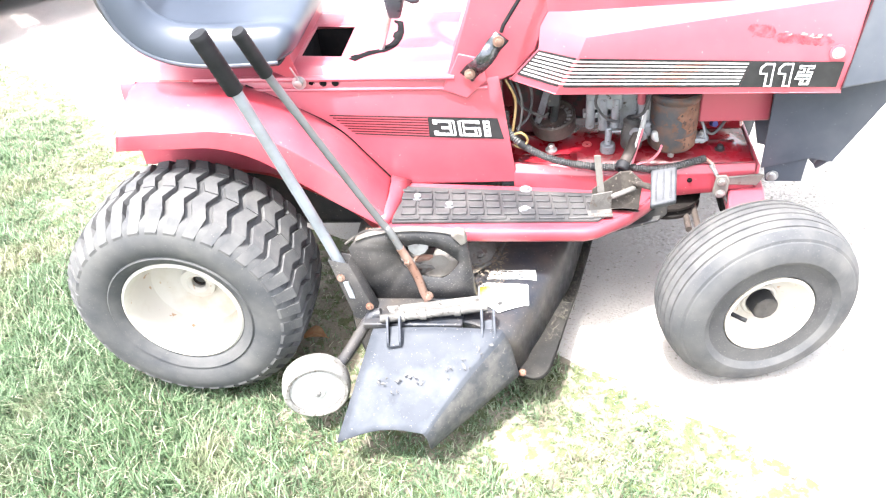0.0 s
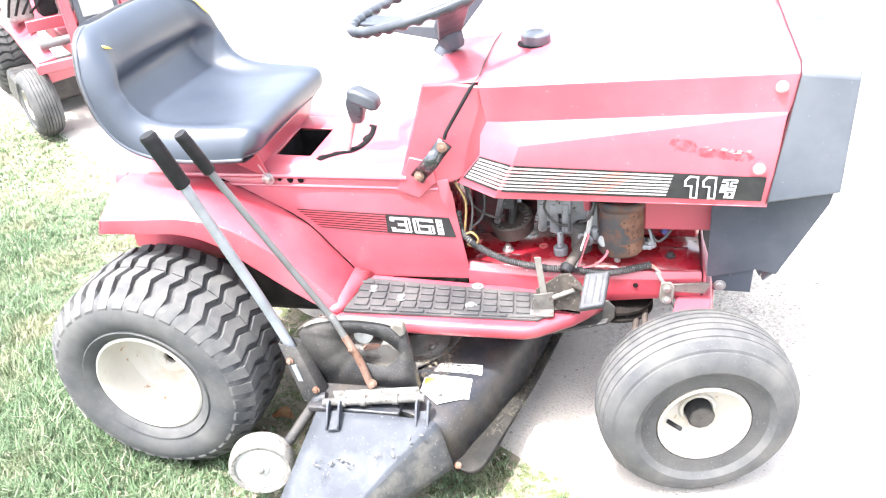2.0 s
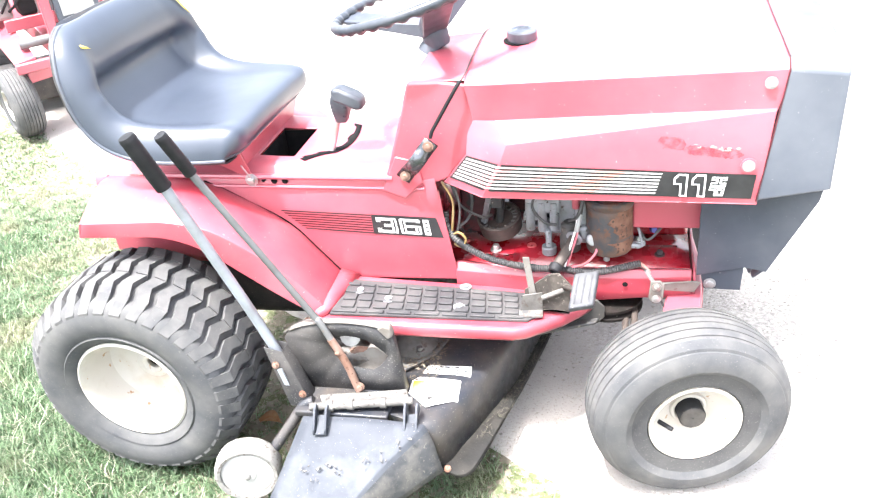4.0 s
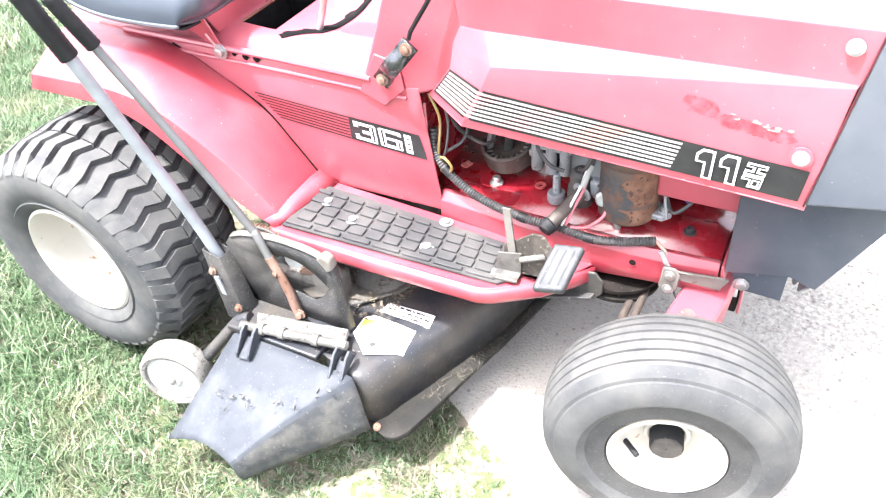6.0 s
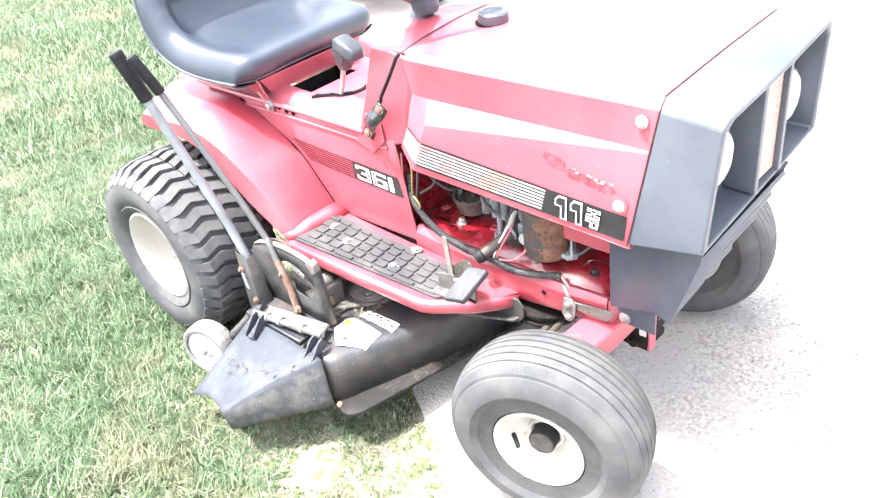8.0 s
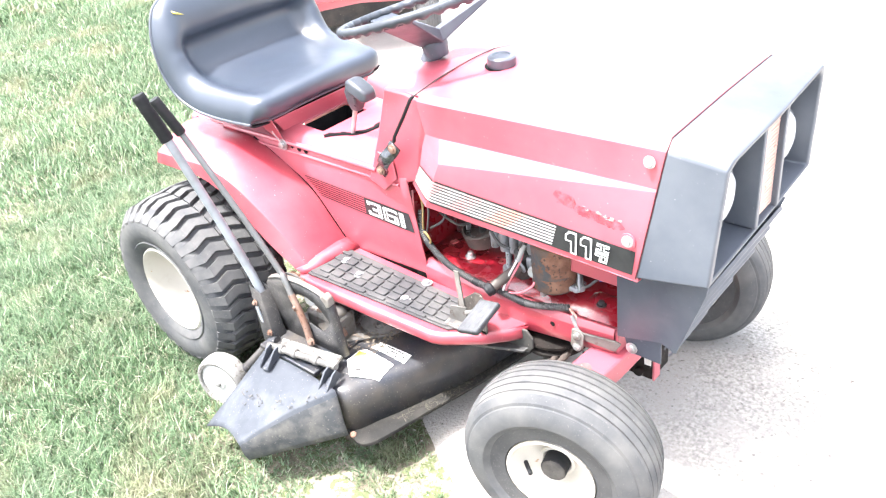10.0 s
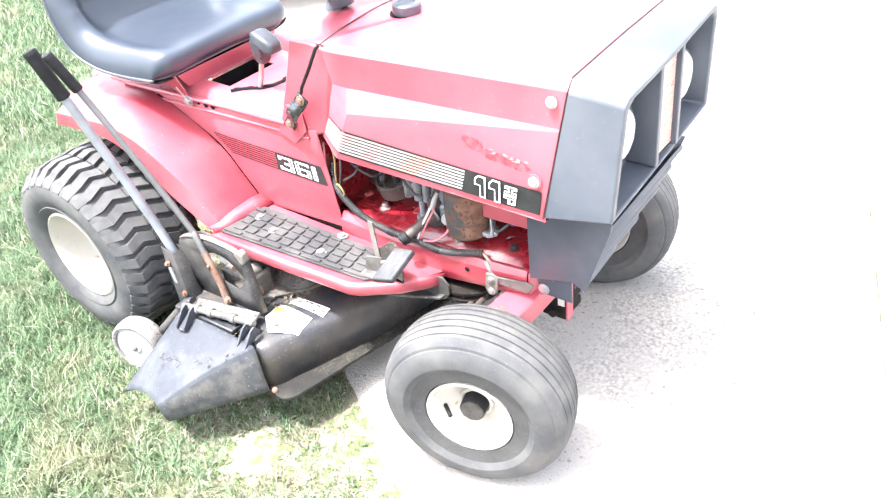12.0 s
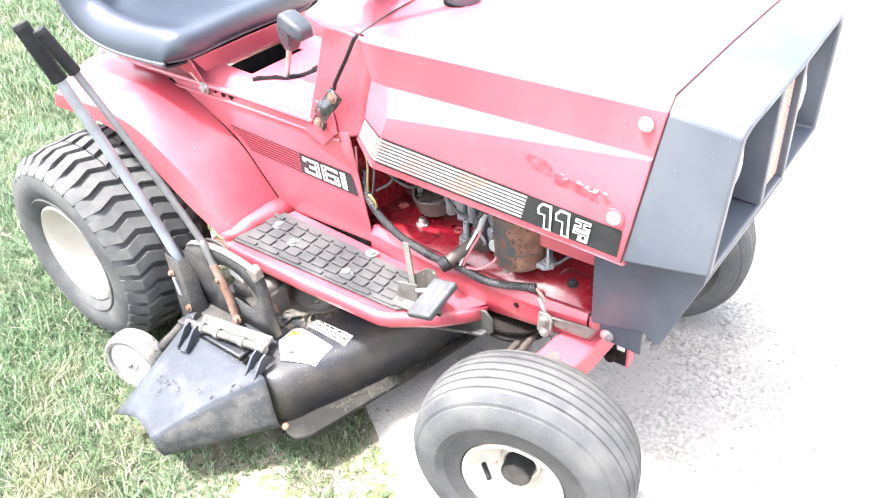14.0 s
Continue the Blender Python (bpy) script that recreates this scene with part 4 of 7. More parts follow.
# lower corner of the tower's side, lapping over the panel below
bm = bmesh.new()
plate(bm, [(0.508, -0.1220, 0.532), (0.552, -0.1210, 0.514), (0.590, -0.1190, 0.548), (0.582, -0.1165, 0.590), (0.540, -0.1160, 0.600)], (0, 0.003, 0))
part("tower_corner", bm, RED, dash, "red folded corner under the strap", bevel=0.0015)

# tunnel
TUN = [(-0.10, [(-0.150, 0.40), (-0.150, 0.560), (-0.146, 0.575), (-0.118, 0.592), (-0.100, 0.596)]),
       (0.02, [(-0.150, 0.40), (-0.150, 0.560), (-0.146, 0.575), (-0.118, 0.592), (-0.100, 0.596)]),
       (0.30, [(-0.120, 0.325), (-0.121, 0.548), (-0.118, 0.556), (-0.100, 0.576), (-0.088, 0.580)]),
       (0.640, [(-0.113, 0.325), (-0.113, 0.548), (-0.110, 0.556), (-0.098, 0.576), (-0.090, 0.580)])]
PANEL_CUT = 0.030      # the panel's front edge leans back by this much


def tunnel_row(x):
    for (xa, ra), (xb, rb) in zip(TUN, TUN[1:]):
        if xa <= x <= xb:
            t = (x - xa) / (xb - xa)
            r = [Vector((x, a[0] + (b[0] - a[0]) * t, a[1] + (b[1] - a[1]) * t)) for a, b in zip(ra, rb)]
            z = r[-1].z
            return r + [Vector((x, -0.064, z)), Vector((x, 0.078, z))] + [Vector(mirror(p)) for p in r[::-1]]


bm = bmesh.new()
tunnel_rows = [tunnel_row(x) for x in (-0.10, 0.02, 0.215, 0.235, 0.300, 0.312, 0.640)]
for p in tunnel_rows[-1]:
    p.x -= PANEL_CUT * (p.z - 0.325) / 0.24
loft(bm, tunnel_rows)
gone = [f for f in bm.faces if 0.235 < f.calc_center_median().x < 0.312 and -0.06 < f.calc_center_median().y < 0.07]
bmesh.ops.delete(bm, geom=gone, context="FACES")
tunnel = part("body_tunnel", bm, RED, tractor, "faded red centre tunnel and side panels", solid=0.003, bevel=0.003, sharp=28)
bm = bmesh.new()
w0, w1 = [(0.230, -0.070), (0.318, -0.070), (0.318, 0.084), (0.230, 0.084)], 0.44
loft(bm, [[Vector((x, y, 0.574)) for x, y in w0], [Vector((x, y, w1)) for x, y in w0]], closed=True)
bm.faces.new([bm.verts.new((x, y, w1)) for x, y in w0])
part("tunnel_well", bm, VOID, tunnel, "well below the seat opening, its shade painted black")
bm = bmesh.new()       # ridge rib along the tunnel's top edge
tube(bm, smooth_path([(0.05, -0.152, 0.580), (0.30, -0.122, 0.562), (0.530, -0.117, 0.556)], 4), 0.006, 8)
part("edge_rib", bm, RED, tunnel)
bm = bmesh.new()
tube(bm, smooth_path([(0.05, -0.153, 0.560), (0.30, -0.1225, 0.540), (0.590, -0.1145, 0.532)], 4), 0.0036, 8)
part("edge_rib", bm, RED, tunnel)
# slot laid on as a black strip, the shade inside it painted
bm = bmesh.new()
sl = smooth_path([(0.336, -0.084, 0.5815), (0.352, -0.066, 0.5815), (0.372, -0.052, 0.5815), (0.392, -0.042, 0.5815), (0.408, -0.010, 0.5815), (0.411, 0.040, 0.5815), (0.402, 0.096, 0.5815)], 6)
k = len(sl) - 1
loft(bm, [[p + Vector((-0.006 - (0.006 if q % 8 in (3, 4, 5) else 0.0), 0.004, 0)) for q, p in enumerate(sl)], [p + Vector((0.008, -0.006, 0)) for p in sl]])
part("shift_gate", bm, VOID, tunnel, "notched shift gate slot, its depth painted black", solid=0.0012)
for x in (0.262, 0.285, 0.308):
    bolt("tunnel_hole", (x, -0.1225, 0.553), (0, -1, 0), 0.004, 0.002, VOID, tunnel, "small hole painted as a black disc")
bm = bmesh.new()
rod(bm, (0.384, -0.040, 0.575), (0.412, -0.040, 0.655), 0.0055, 10)
stick = part("gear_lever", bm, STEEL, tractor, "steel gear lever with black knob")
KN = Vector((0.424, -0.044, 0.684))
bm = bmesh.new()
loft(bm, [[KN + Vector((dx * s + off, dy * s, z)) for dx, dy in ((-0.017, -0.017), (0.017, -0.019), (0.017, 0.017), (-0.017, 0.019))]
          for z, s, off in ((-0.040, 0.62, -0.004), (-0.018, 0.95, -0.002), (0.006, 1.12, 0.0), (0.022, 1.05, 0.004))], closed=True, caps=True)
part("gear_knob", bm, KNOB, stick, "chunky black plastic gear knob", bevel=0.005, segs=3)
bm = bmesh.new()
loft(bm, [[KN + Vector((x, y * w, z * w + h)) for y, z in ((-0.023, -0.015), (0.023, -0.015), (0.019, 0.014), (-0.019, 0.014))] for x, w, h in ((-0.014, 0.85, 0.020), (0.004, 1.0, 0.019), (0.034, 1.0, 0.005), (0.047, 0.72, 0.000))], closed=True, caps=True)
part("knob_grip", bm, KNOB, stick, "sloping knob cap", bevel=0.006, segs=3)

# printed band on the side panel
YS = lambda x: -0.1205 + (x - 0.30) / 0.34 * 0.0075


def side_quad(name, pts, lift, material, label=""):
    bm = bmesh.new()
    bm.faces.new([bm.verts.new((x, YS(x) - lift, z)) for x, z in pts])
    return part(name, bm, material, tunnel, label)


side_quad("decal_plate", [(0.474, 0.476), (0.606, 0.468), (0.617, 0.423), (0.474, 0.432)], 0.0012, BLACKPRINT, "black printed plate")
for i in range(8):
    t = i / 7
    z0, z1 = 0.487 - 0.041 * t, 0.4755 - 0.0405 * t
    x0 = 0.285 + 0.045 * t
    thick = 0.0028 if i in (0, 7) else 0.0026
    side_quad("decal_stripe", [(x0, z0), (0.4735, z1), (0.4735, z1 - thick), (x0, z0 - thick)], 0.0014, BLACKPRINT if i in (0, 7) else SIDESTRIPE, "thin printed stripe on red")


def digit_box(u0, u1, v0, v1, lift, material, name):
    """A block of the figures: u along the plate from 0 to 1, v up it from 0 to 1."""
    pts = []
    for u, v in ((u0, v0), (u1, v0), (u1, v1), (u0, v1)):
        x = 0.482 + 0.108 * u
        zb, zt = 0.4365 - 0.066 * (x - 0.474), 0.4705 - 0.061 * (x - 0.474)
        pts.append((x + 0.003 * (1 - v), zb + (zt - zb) * v))
    side_quad(name, pts, lift, material)


THREE = ((0.00, 0.38, 0.82, 1.0), (0.00, 0.38, 0.0, 0.18), (0.14, 0.38, 0.41, 0.59), (0.00, 0.08, 0.70, 0.92), (0.00, 0.08, 0.08, 0.30), (0.28, 0.39, 0.06, 0.46), (0.28, 0.39, 0.54, 0.94))
SIX = ((0.45, 0.82, 0.0, 0.18), (0.47, 0.82, 0.82, 1.0), (0.44, 0.55, 0.05, 0.95), (0.45, 0.82, 0.43, 0.58), (0.72, 0.83, 0.05, 0.56), (0.76, 0.83, 0.78, 0.95))
for q in THREE + SIX + ((0.885, 1.0, 0.0, 1.0),):
    digit_box(*q, 0.0021, WHITE, "number_outline")
for q in ((0.07, 0.33, 0.875, 0.915), (0.07, 0.33, 0.085, 0.125), (0.17, 0.33, 0.48, 0.52), (0.325, 0.355, 0.10, 0.90), (0.49, 0.79, 0.885, 0.92), (0.49, 0.52, 0.10, 0.90), (0.50, 0.79, 0.485, 0.52), (0.50, 0.79, 0.08, 0.12), (0.765, 0.79, 0.10, 0.50)):
    digit_box(*q, 0.0027, BLACKPRINT, "number_core")
for v in (0.20, 0.47, 0.74):
    digit_box(0.925, 0.975, v, v + 0.09, 0.0027, BLACKPRINT, "unit_bar")


# ---- fenders ----
OUTL = [(-0.062, -0.290, 0.512), (0.04, -0.290, 0.514), (0.118, -0.290, 0.514), (0.190, -0.289, 0.490), (0.262, -0.286, 0.436), (0.322, -0.282, 0.388), (0.386, -0.270, 0.334)]
TOPL = [(-0.055, -0.286, 0.540), (0.05, -0.286, 0.545), (0.130, -0.285, 0.546), (0.212, -0.280, 0.526), (0.290, -0.272, 0.470), (0.345, -0.262, 0.415), (0.398, -0.250, 0.342)]
INNL = [(-0.062, -0.150, 0.580), (0.05, -0.148, 0.575), (0.140, -0.138, 0.560), (0.222, -0.126, 0.510), (0.300, -0.120, 0.452), (0.350, -0.118, 0.390), (0.392, -0.117, 0.335)]


def fender(f):
    sg = 1 if f is not mirror else -1
    bm = bmesh.new()
    a, b, c = (smooth_path([f(p) for p in q], 5) for q in (OUTL, TOPL, INNL))
    q1 = [x.lerp(y, 0.3) + Vector((0, 0, 0.012)) for x, y in zip(b, c)]
    q2 = [x.lerp(y, 0.7) + Vector((0, 0, 0.014)) for x, y in zip(b, c)]
    loft(bm, [a, b, q1, q2, c])
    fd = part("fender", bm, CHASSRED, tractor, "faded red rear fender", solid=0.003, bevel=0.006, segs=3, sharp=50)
    bm = bmesh.new()     # inner wheel-arch wall
    inn = [p + Vector((0, 0.004 * sg, 0)) for p in c]
    loft(bm, [inn, [p + Vector((0, 0.0, -0.20)) for p in inn]])
    part("inner_wall", bm, RED_DUSTY, fd, solid=0.003)
    bm = bmesh.new()     # dusty fillet down to the footboard
    hi = [f(p) for p in ((0.380, -0.270, 0.341), (0.394, -0.250, 0.347), (0.399, -0.215, 0.357), (0.397, -0.155, 0.357), (0.390, -0.116, 0.347))]
    lo = [f(p) for p in ((0.400, -0.270, 0.332), (0.412, -0.252, 0.3325), (0.420, -0.200, 0.3325), (0.424, -0.150, 0.3325), (0.430, -0.116, 0.3325))]
    loft(bm, [[Vector(p) for p in hi], [Vector(p) for p in lo]])
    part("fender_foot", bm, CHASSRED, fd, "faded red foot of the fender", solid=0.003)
    bm = bmesh.new()     # rear closing flange
    plate(bm, [f(p) for p in ((-0.062, -0.290, 0.512), (-0.055, -0.286, 0.540), (-0.062, -0.220, 0.566), (-0.062, -0.150, 0.582), (-0.062, -0.150, 0.540))], (-0.003, 0, 0))
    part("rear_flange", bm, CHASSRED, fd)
    return fd


fender(lambda p: p)
fender(mirror)
bm = bmesh.new()
tube(bm, [p + Vector((0.001, -0.001, 0.001)) for p in smooth_path(INNL[2:], 6)], 0.0020, 6)
part("panel_seam", bm, VOID, tunnel, "dark seam between fender and side panel")


# ---- footboards ----
def board(p):
    """The mat narrows and dips towards the front with the board it lies on."""
    x, y, z = p
    return Vector((x, -0.140 + (y + 0.140) * (1 - 0.24 * (x - 0.42) / 0.36), z + 0.005 - 0.055 * (x - 0.40)))


def footboard(f):
    sg = 1 if f is not mirror else -1
    bm = bmesh.new()
    top = [(0.385, -0.118, 0.3308), (0.385, -0.260, 0.3308), (0.402, -0.274, 0.3299), (0.580, -0.265, 0.3201), (0.765, -0.252, 0.3099), (0.786, -0.244, 0.3088), (0.850, -0.196, 0.3053), (0.885, -0.158, 0.3033), (0.908, -0.118, 0.3021)]
    loft(bm, [[Vector(f(p)) for p in top], [Vector(f(p)) - Vector((0, 0, 0.004)) for p in top]], closed=True, caps=True)
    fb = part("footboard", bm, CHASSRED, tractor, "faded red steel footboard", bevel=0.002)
    bm = bmesh.new()     # rolled outer edge
    out = [(0.383, -0.200), (0.383, -0.262), (0.400, -0.278), (0.580, -0.269), (0.767, -0.256), (0.790, -0.247), (0.854, -0.199), (0.889, -0.160), (0.914, -0.128)]
    pts = [Vector(f((x, y, q[2]))) for (x, y), q in zip(out, top)]
    pts[0].z = pts[1].z = 0.330
    loft(bm, [[p + Vector((0, 0.003 * sg, 0.0015)) for p in pts], [p + Vector((0, -0.003 * sg, -0.004)) for p in pts], [p + Vector((0, -0.005 * sg, -0.020)) for p in pts], [p + Vector((0, 0.000, -0.027)) for p in pts]])
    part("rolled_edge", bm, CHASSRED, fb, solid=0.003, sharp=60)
    bm = bmesh.new()
    mat_pts = [(0.412, -0.140, 0.3265), (0.410, -0.262, 0.3265), (0.600, -0.262, 0.3265), (0.792, -0.262, 0.3265), (0.818, -0.225, 0.3265), (0.812, -0.140, 0.3265)]
    plate(bm, [f(board(p)) for p in mat_pts], (0, 0, 0.004))
    mt = part("rubber_mat", bm, MATRUB, fb, "dusty black rubber foot mat with raised pads")
    if sg > 0:
        def pad(x0, x1, y0, y1):
            bm = bmesh.new()
            box(bm, (x0, y1, 0.330), (x1, y0, 0.3345))
            for v in bm.verts:
                v.co = board(v.co)
            part("mat_pad", bm, MATRUB, mt, bevel=0.0012, segs=1)
        for i in range(12):
            for j in range(4):
                x0 = 0.416 + 0.0322 * i + 0.003 * j
                y0 = -0.142 - 0.0258 * j
                if x0 + 0.0265 < 0.812:
                    pad(x0, x0 + 0.0265, y0 - (0.012 if j == 0 else 0), y0 - 0.0208)
        for i in range(7):
            pad(0.413 + 0.0540 * i, 0.413 + 0.0540 * i + 0.0475, -0.2470, -0.2570)
        for x, y in ((0.657, -0.139), (0.657, -0.208), (0.449, -0.180), (0.513, -0.203)):
            bolt("washer_bolt", (x, y, 0.337 - 0.055 * (x - 0.40)), (0.055, 0, 1), 0.0070, 0.0055, ALLOY, mt, "dull steel bolt and washer", n=12)
    return fb


footboard(lambda p: p)
footboard(mirror)


# ---- chassis and engine bay ----
bm = bmesh.new()
top = [(0.60, -0.102, 0.352), (1.00, -0.102, 0.352), (1.092, -0.096, 0.350)]
loft(bm, [[Vector((x, y, z)) for x, y, z in top], [Vector(mirror(p)) for p in top]])
bay = part("engine_deck", bm, BAYRED, tractor, "glossy red engine mounting deck with oil dust, darkened for the hood's shade", solid=0.004)
for f in (lambda p: p, mirror):
    bm = bmesh.new()
    sg = 1 if f is not mirror else -1
    ra = [(0.634, -0.103, 0.360), (0.80, -0.109, 0.357), (1.00, -0.110, 0.356), (1.094, -0.100, 0.352)]
    rb = [(0.634, -0.114, 0.346), (0.80, -0.123, 0.341), (1.00, -0.120, 0.342), (1.094, -0.106, 0.340)]
    rc = [(0.634, -0.115, 0.322), (0.80, -0.125, 0.316), (1.00, -0.120, 0.312), (1.094, -0.106, 0.302)]
    rd = [(0.634, -0.114, 0.280), (0.80, -0.122, 0.276), (1.00, -0.118, 0.296), (1.094, -0.104, 0.290)]
    r0 = [(p[0], p[1] + 0.010, p[2] - 0.002) for p in ra]
    loft(bm, [[Vector(f(p)) for p in q] for q in (r0, ra, rb, rc, rd)])
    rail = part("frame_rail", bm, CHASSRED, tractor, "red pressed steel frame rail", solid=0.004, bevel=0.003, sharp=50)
    bolt("rail_hole", f((0.970, -0.1235, 0.330)), f((0, -1, 0)) if sg > 0 else (0, 1, 0), 0.0032, 0.0008, VOID, rail, "hole in the rail painted as a black disc")
bolt("deck_nut", (1.035, -0.050, 0.354), (0, 0, 1), 0.006, 0.010, GRIMY, bay, "greasy black nut and washer")
bolt("deck_nut", (0.707, -0.045, 0.354), (0, 0, 1), 0.007, 0.014, STEEL, bay, "steel nut")
bm = bmesh.new()
plate(bm, [(0.628, -0.022, 0.3545), (0.640, -0.026, 0.3545), (0.646, -0.010, 0.3545), (0.634, -0.006, 0.3545)], (0, 0, 0.003))
part("deck_tab", bm, RED_DUSTY, bay, "pale scuffed tab")
bm = bmesh.new()
lathe(bm, [(0.004, 0.0), (0.010, 0.0), (0.009, 0.003), (0.004, 0.002)], (0.779, -0.025, 0.3545), (0, 0, 1), 14)
part("deck_grommet", bm, RED_DUSTY, bay, "scuffed ring of a hole in the deck")
bm = bmesh.new()
plate(bm, [(1.096, -0.104, 0.285), (1.096, -0.104, 0.350), (1.096, 0.154, 0.350), (1.096, 0.154, 0.285)], (0.006, 0, 0))
part("front_bulkhead", bm, RED, tractor, "dusty red front bulkhead", bevel=0.002)
# firewall in the bay red, which carries some of the hood's shade
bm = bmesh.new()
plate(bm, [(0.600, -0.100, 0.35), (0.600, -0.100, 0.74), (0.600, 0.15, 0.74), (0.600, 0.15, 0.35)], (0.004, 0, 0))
part("firewall", bm, BAYRED, tractor, "red firewall behind the engine, darkened for the bay's shade")

for x0, x1, y in ((1.000, 1.070, -0.030), (0.640, 0.760, -0.075)):
    bm = bmesh.new()
    rws = []
    for t in range(9):
        x = x0 + (x1 - x0) * t / 8
        h = 0.006 * math.sin(math.pi * t / 8) ** 0.5
        rws.append([Vector((x, y - 0.022, 0.3515)), Vector((x, y - 0.012, 0.3515 + h)), Vector((x, y + 0.012, 0.3515 + h)), Vector((x, y + 0.022, 0.3515))])
    loft(bm, rws)
    part("embossed_rib", bm, BAYRED, bay)

# engine
bm = bmesh.new()
box(bm, (0.800, -0.020, 0.38), (0.960, 0.130, 0.52))
box(bm, (0.830, -0.045, 0.40), (0.875, -0.015, 0.50))
engine = part("engine_block", bm, ALLOY, tractor, "grey cast alloy engine with grime", bevel=0.006, segs=2)
for i in range(6):
    bm = bmesh.new()
    z = 0.405 + 0.017 * i
    box(bm, (0.780, -0.036, z), (0.870, 0.06, z + 0.006))
    part("cooling_fin", bm, ALLOY, engine, bevel=0.001, segs=1)
bm = bmesh.new()
for x in (0.782, 0.806, 0.830):
    rod(bm, (x, -0.048, 0.405 + 0.1 * abs(x - 0.806)), (x, -0.048, 0.470), 0.0095, 12)
box(bm, (0.774, -0.054, 0.448), (0.842, -0.030, 0.530))
box(bm, (0.768, -0.050, 0.428), (0.800, -0.030, 0.440))
rod(bm, (0.818, -0.052, 0.354), (0.818, -0.052, 0.372), 0.015, 14)
rod(bm, (0.818, -0.052, 0.370), (0.818, -0.052, 0.408), 0.007, 10)
part("carburettor_body", bm, ALLOY, engine, "lumpy grey cast carburettor body", bevel=0.003)
bm = bmesh.new()
box(bm, (0.872, -0.066, 0.385), (0.902, -0.030, 0.500))
box(bm, (0.880, -0.080, 0.400), (0.898, -0.060, 0.430))
part("crankcase_side", bm, ALLOY, engine, "grey cast crankcase side", bevel=0.006)
bm = bmesh.new()
lathe(bm, [(0.001, 0), (0.019, 0), (0.021, 0.004), (0.021, 0.030), (0.018, 0.034), (0.018, 0.056), (0.012, 0.062), (0.001, 0.062)], (0.862, -0.062, 0.372), (0, 0, 1), 20)
part("oil_boss", bm, GRIMY, engine, "greasy dark cylinder behind the drain pipe")
bm = bmesh.new()
lathe(bm, [(0.010, 0), (0.0165, 0.0), (0.0165, 0.004), (0.010, 0.004)], (0.872, -0.083, 0.410), (-0.40, -0.85, -0.30), 20)
part("drain_collar", bm, ALLOY, engine, "pale cast collar round the drain pipe")
bm = bmesh.new()
lathe(bm, [(0.0095, 0), (0.0120, 0.003), (0.0120, 0.010), (0.0095, 0.013)], (0.905, -0.083, 0.408), (0.3, -1, 0.2), 16, caps=True)
part("terminal_nut", bm, STEEL, engine, "steel terminal nut")
bm = bmesh.new()
CAN = Vector((0.938, -0.062, 0.377))
lathe(bm, [(0.001, 0), (0.041, 0.0), (0.0450, 0.005), (0.0450, 0.110), (0.041, 0.116), (0.001, 0.116)], CAN, (0, 0, 1), 32)
can = part("starter_motor", bm, RUSTCAN, engine, "cylindrical starter motor streaked with rust")
bm = bmesh.new()
flake = random.Random(5)
rws = []
for k in range(13):
    lo, hi = -78 + flake.uniform(-16, 16), 28 + flake.uniform(-6, 6)
    ang = [radians(lo + (hi - lo) * i / 12) for i in range(13)]
    rws.append([CAN + Vector((0.0456 * math.cos(a), 0.0456 * math.sin(a), 0.006 + 0.0088 * k)) for a in ang])
loft(bm, rws)
part("rust_skin", bm, RUSTSKIN, can, "flaking orange-brown rust")
bm = bmesh.new()
rod(bm, CAN + Vector((-0.004, -0.036, -0.008)), CAN + Vector((-0.004, -0.036, 0.002)), 0.006, 10)
part("end_bolt", bm, STEEL, can)
bm = bmesh.new()
lathe(bm, [(0.0455, 0), (0.0475, 0.003), (0.0475, 0.012), (0.0455, 0.015)], CAN + Vector((0, 0, 0.100)), (0, 0, 1), 32)
part("clamp_band", bm, RUSTCAN, can)
bm = bmesh.new()
plate(bm, [(0.950, -0.075, 0.384), (0.996, -0.080, 0.384), (1.008, -0.066, 0.384), (1.000, -0.046, 0.384), (0.955, -0.036, 0.384)], (0, 0, 0.010))
loft(bm, [[Vector(p) for p in q] for q in (((1.000, -0.078, 0.388), (1.005, -0.078, 0.388), (1.005, -0.072, 0.388), (1.000, -0.072, 0.388)), ((0.988, -0.062, 0.430), (0.993, -0.062, 0.430), (0.993, -0.056, 0.430), (0.988, -0.056, 0.430)))], closed=True, caps=True)
loft(bm, [[Vector(p) for p in q] for q in (((0.975, -0.060, 0.380), (0.990, -0.060, 0.380), (0.990, -0.052, 0.380), (0.975, -0.052, 0.380)), ((0.955, -0.050, 0.440), (0.970, -0.050, 0.440), (0.970, -0.042, 0.440), (0.955, -0.042, 0.440)))], closed=True, caps=True)
part("engine_foot", bm, ALLOY, engine, "grey cast engine foot", bevel=0.003)
bolt("foot_bolt", (0.996, -0.064, 0.394), (0, 0, 1), 0.006, 0.010, STEEL, engine, "steel foot bolt")
FH = Vector((0.714, 0.006, 0.374))
bm = bmesh.new()         # pulley housing behind
lathe(bm, [(0.001, 0.0), (0.020, 0.0), (0.036, 0.002), (0.044, 0.008), (0.046, 0.040), (0.041, 0.042), (0.039, 0.030), (0.030, 0.028), (0.001, 0.028)], FH, (-0.10, -0.25, 1), 36)
fan = part("pulley_housing", bm, HOUSING, engine, "dark greasy pulley housing")
for i in range(20):
    bm = bmesh.new()
    a = 2 * math.pi * i / 20
    q = FH + Vector((-0.003, -0.008, 0.032))
    d = Vector((math.cos(a), math.sin(a), -0.25 * -math.sin(a) + 0.1 * math.cos(a)))
    rod(bm, q + d * 0.028, q + d * 0.037, 0.0024, 6)
    part("housing_tooth", bm, DUSTY, fan)
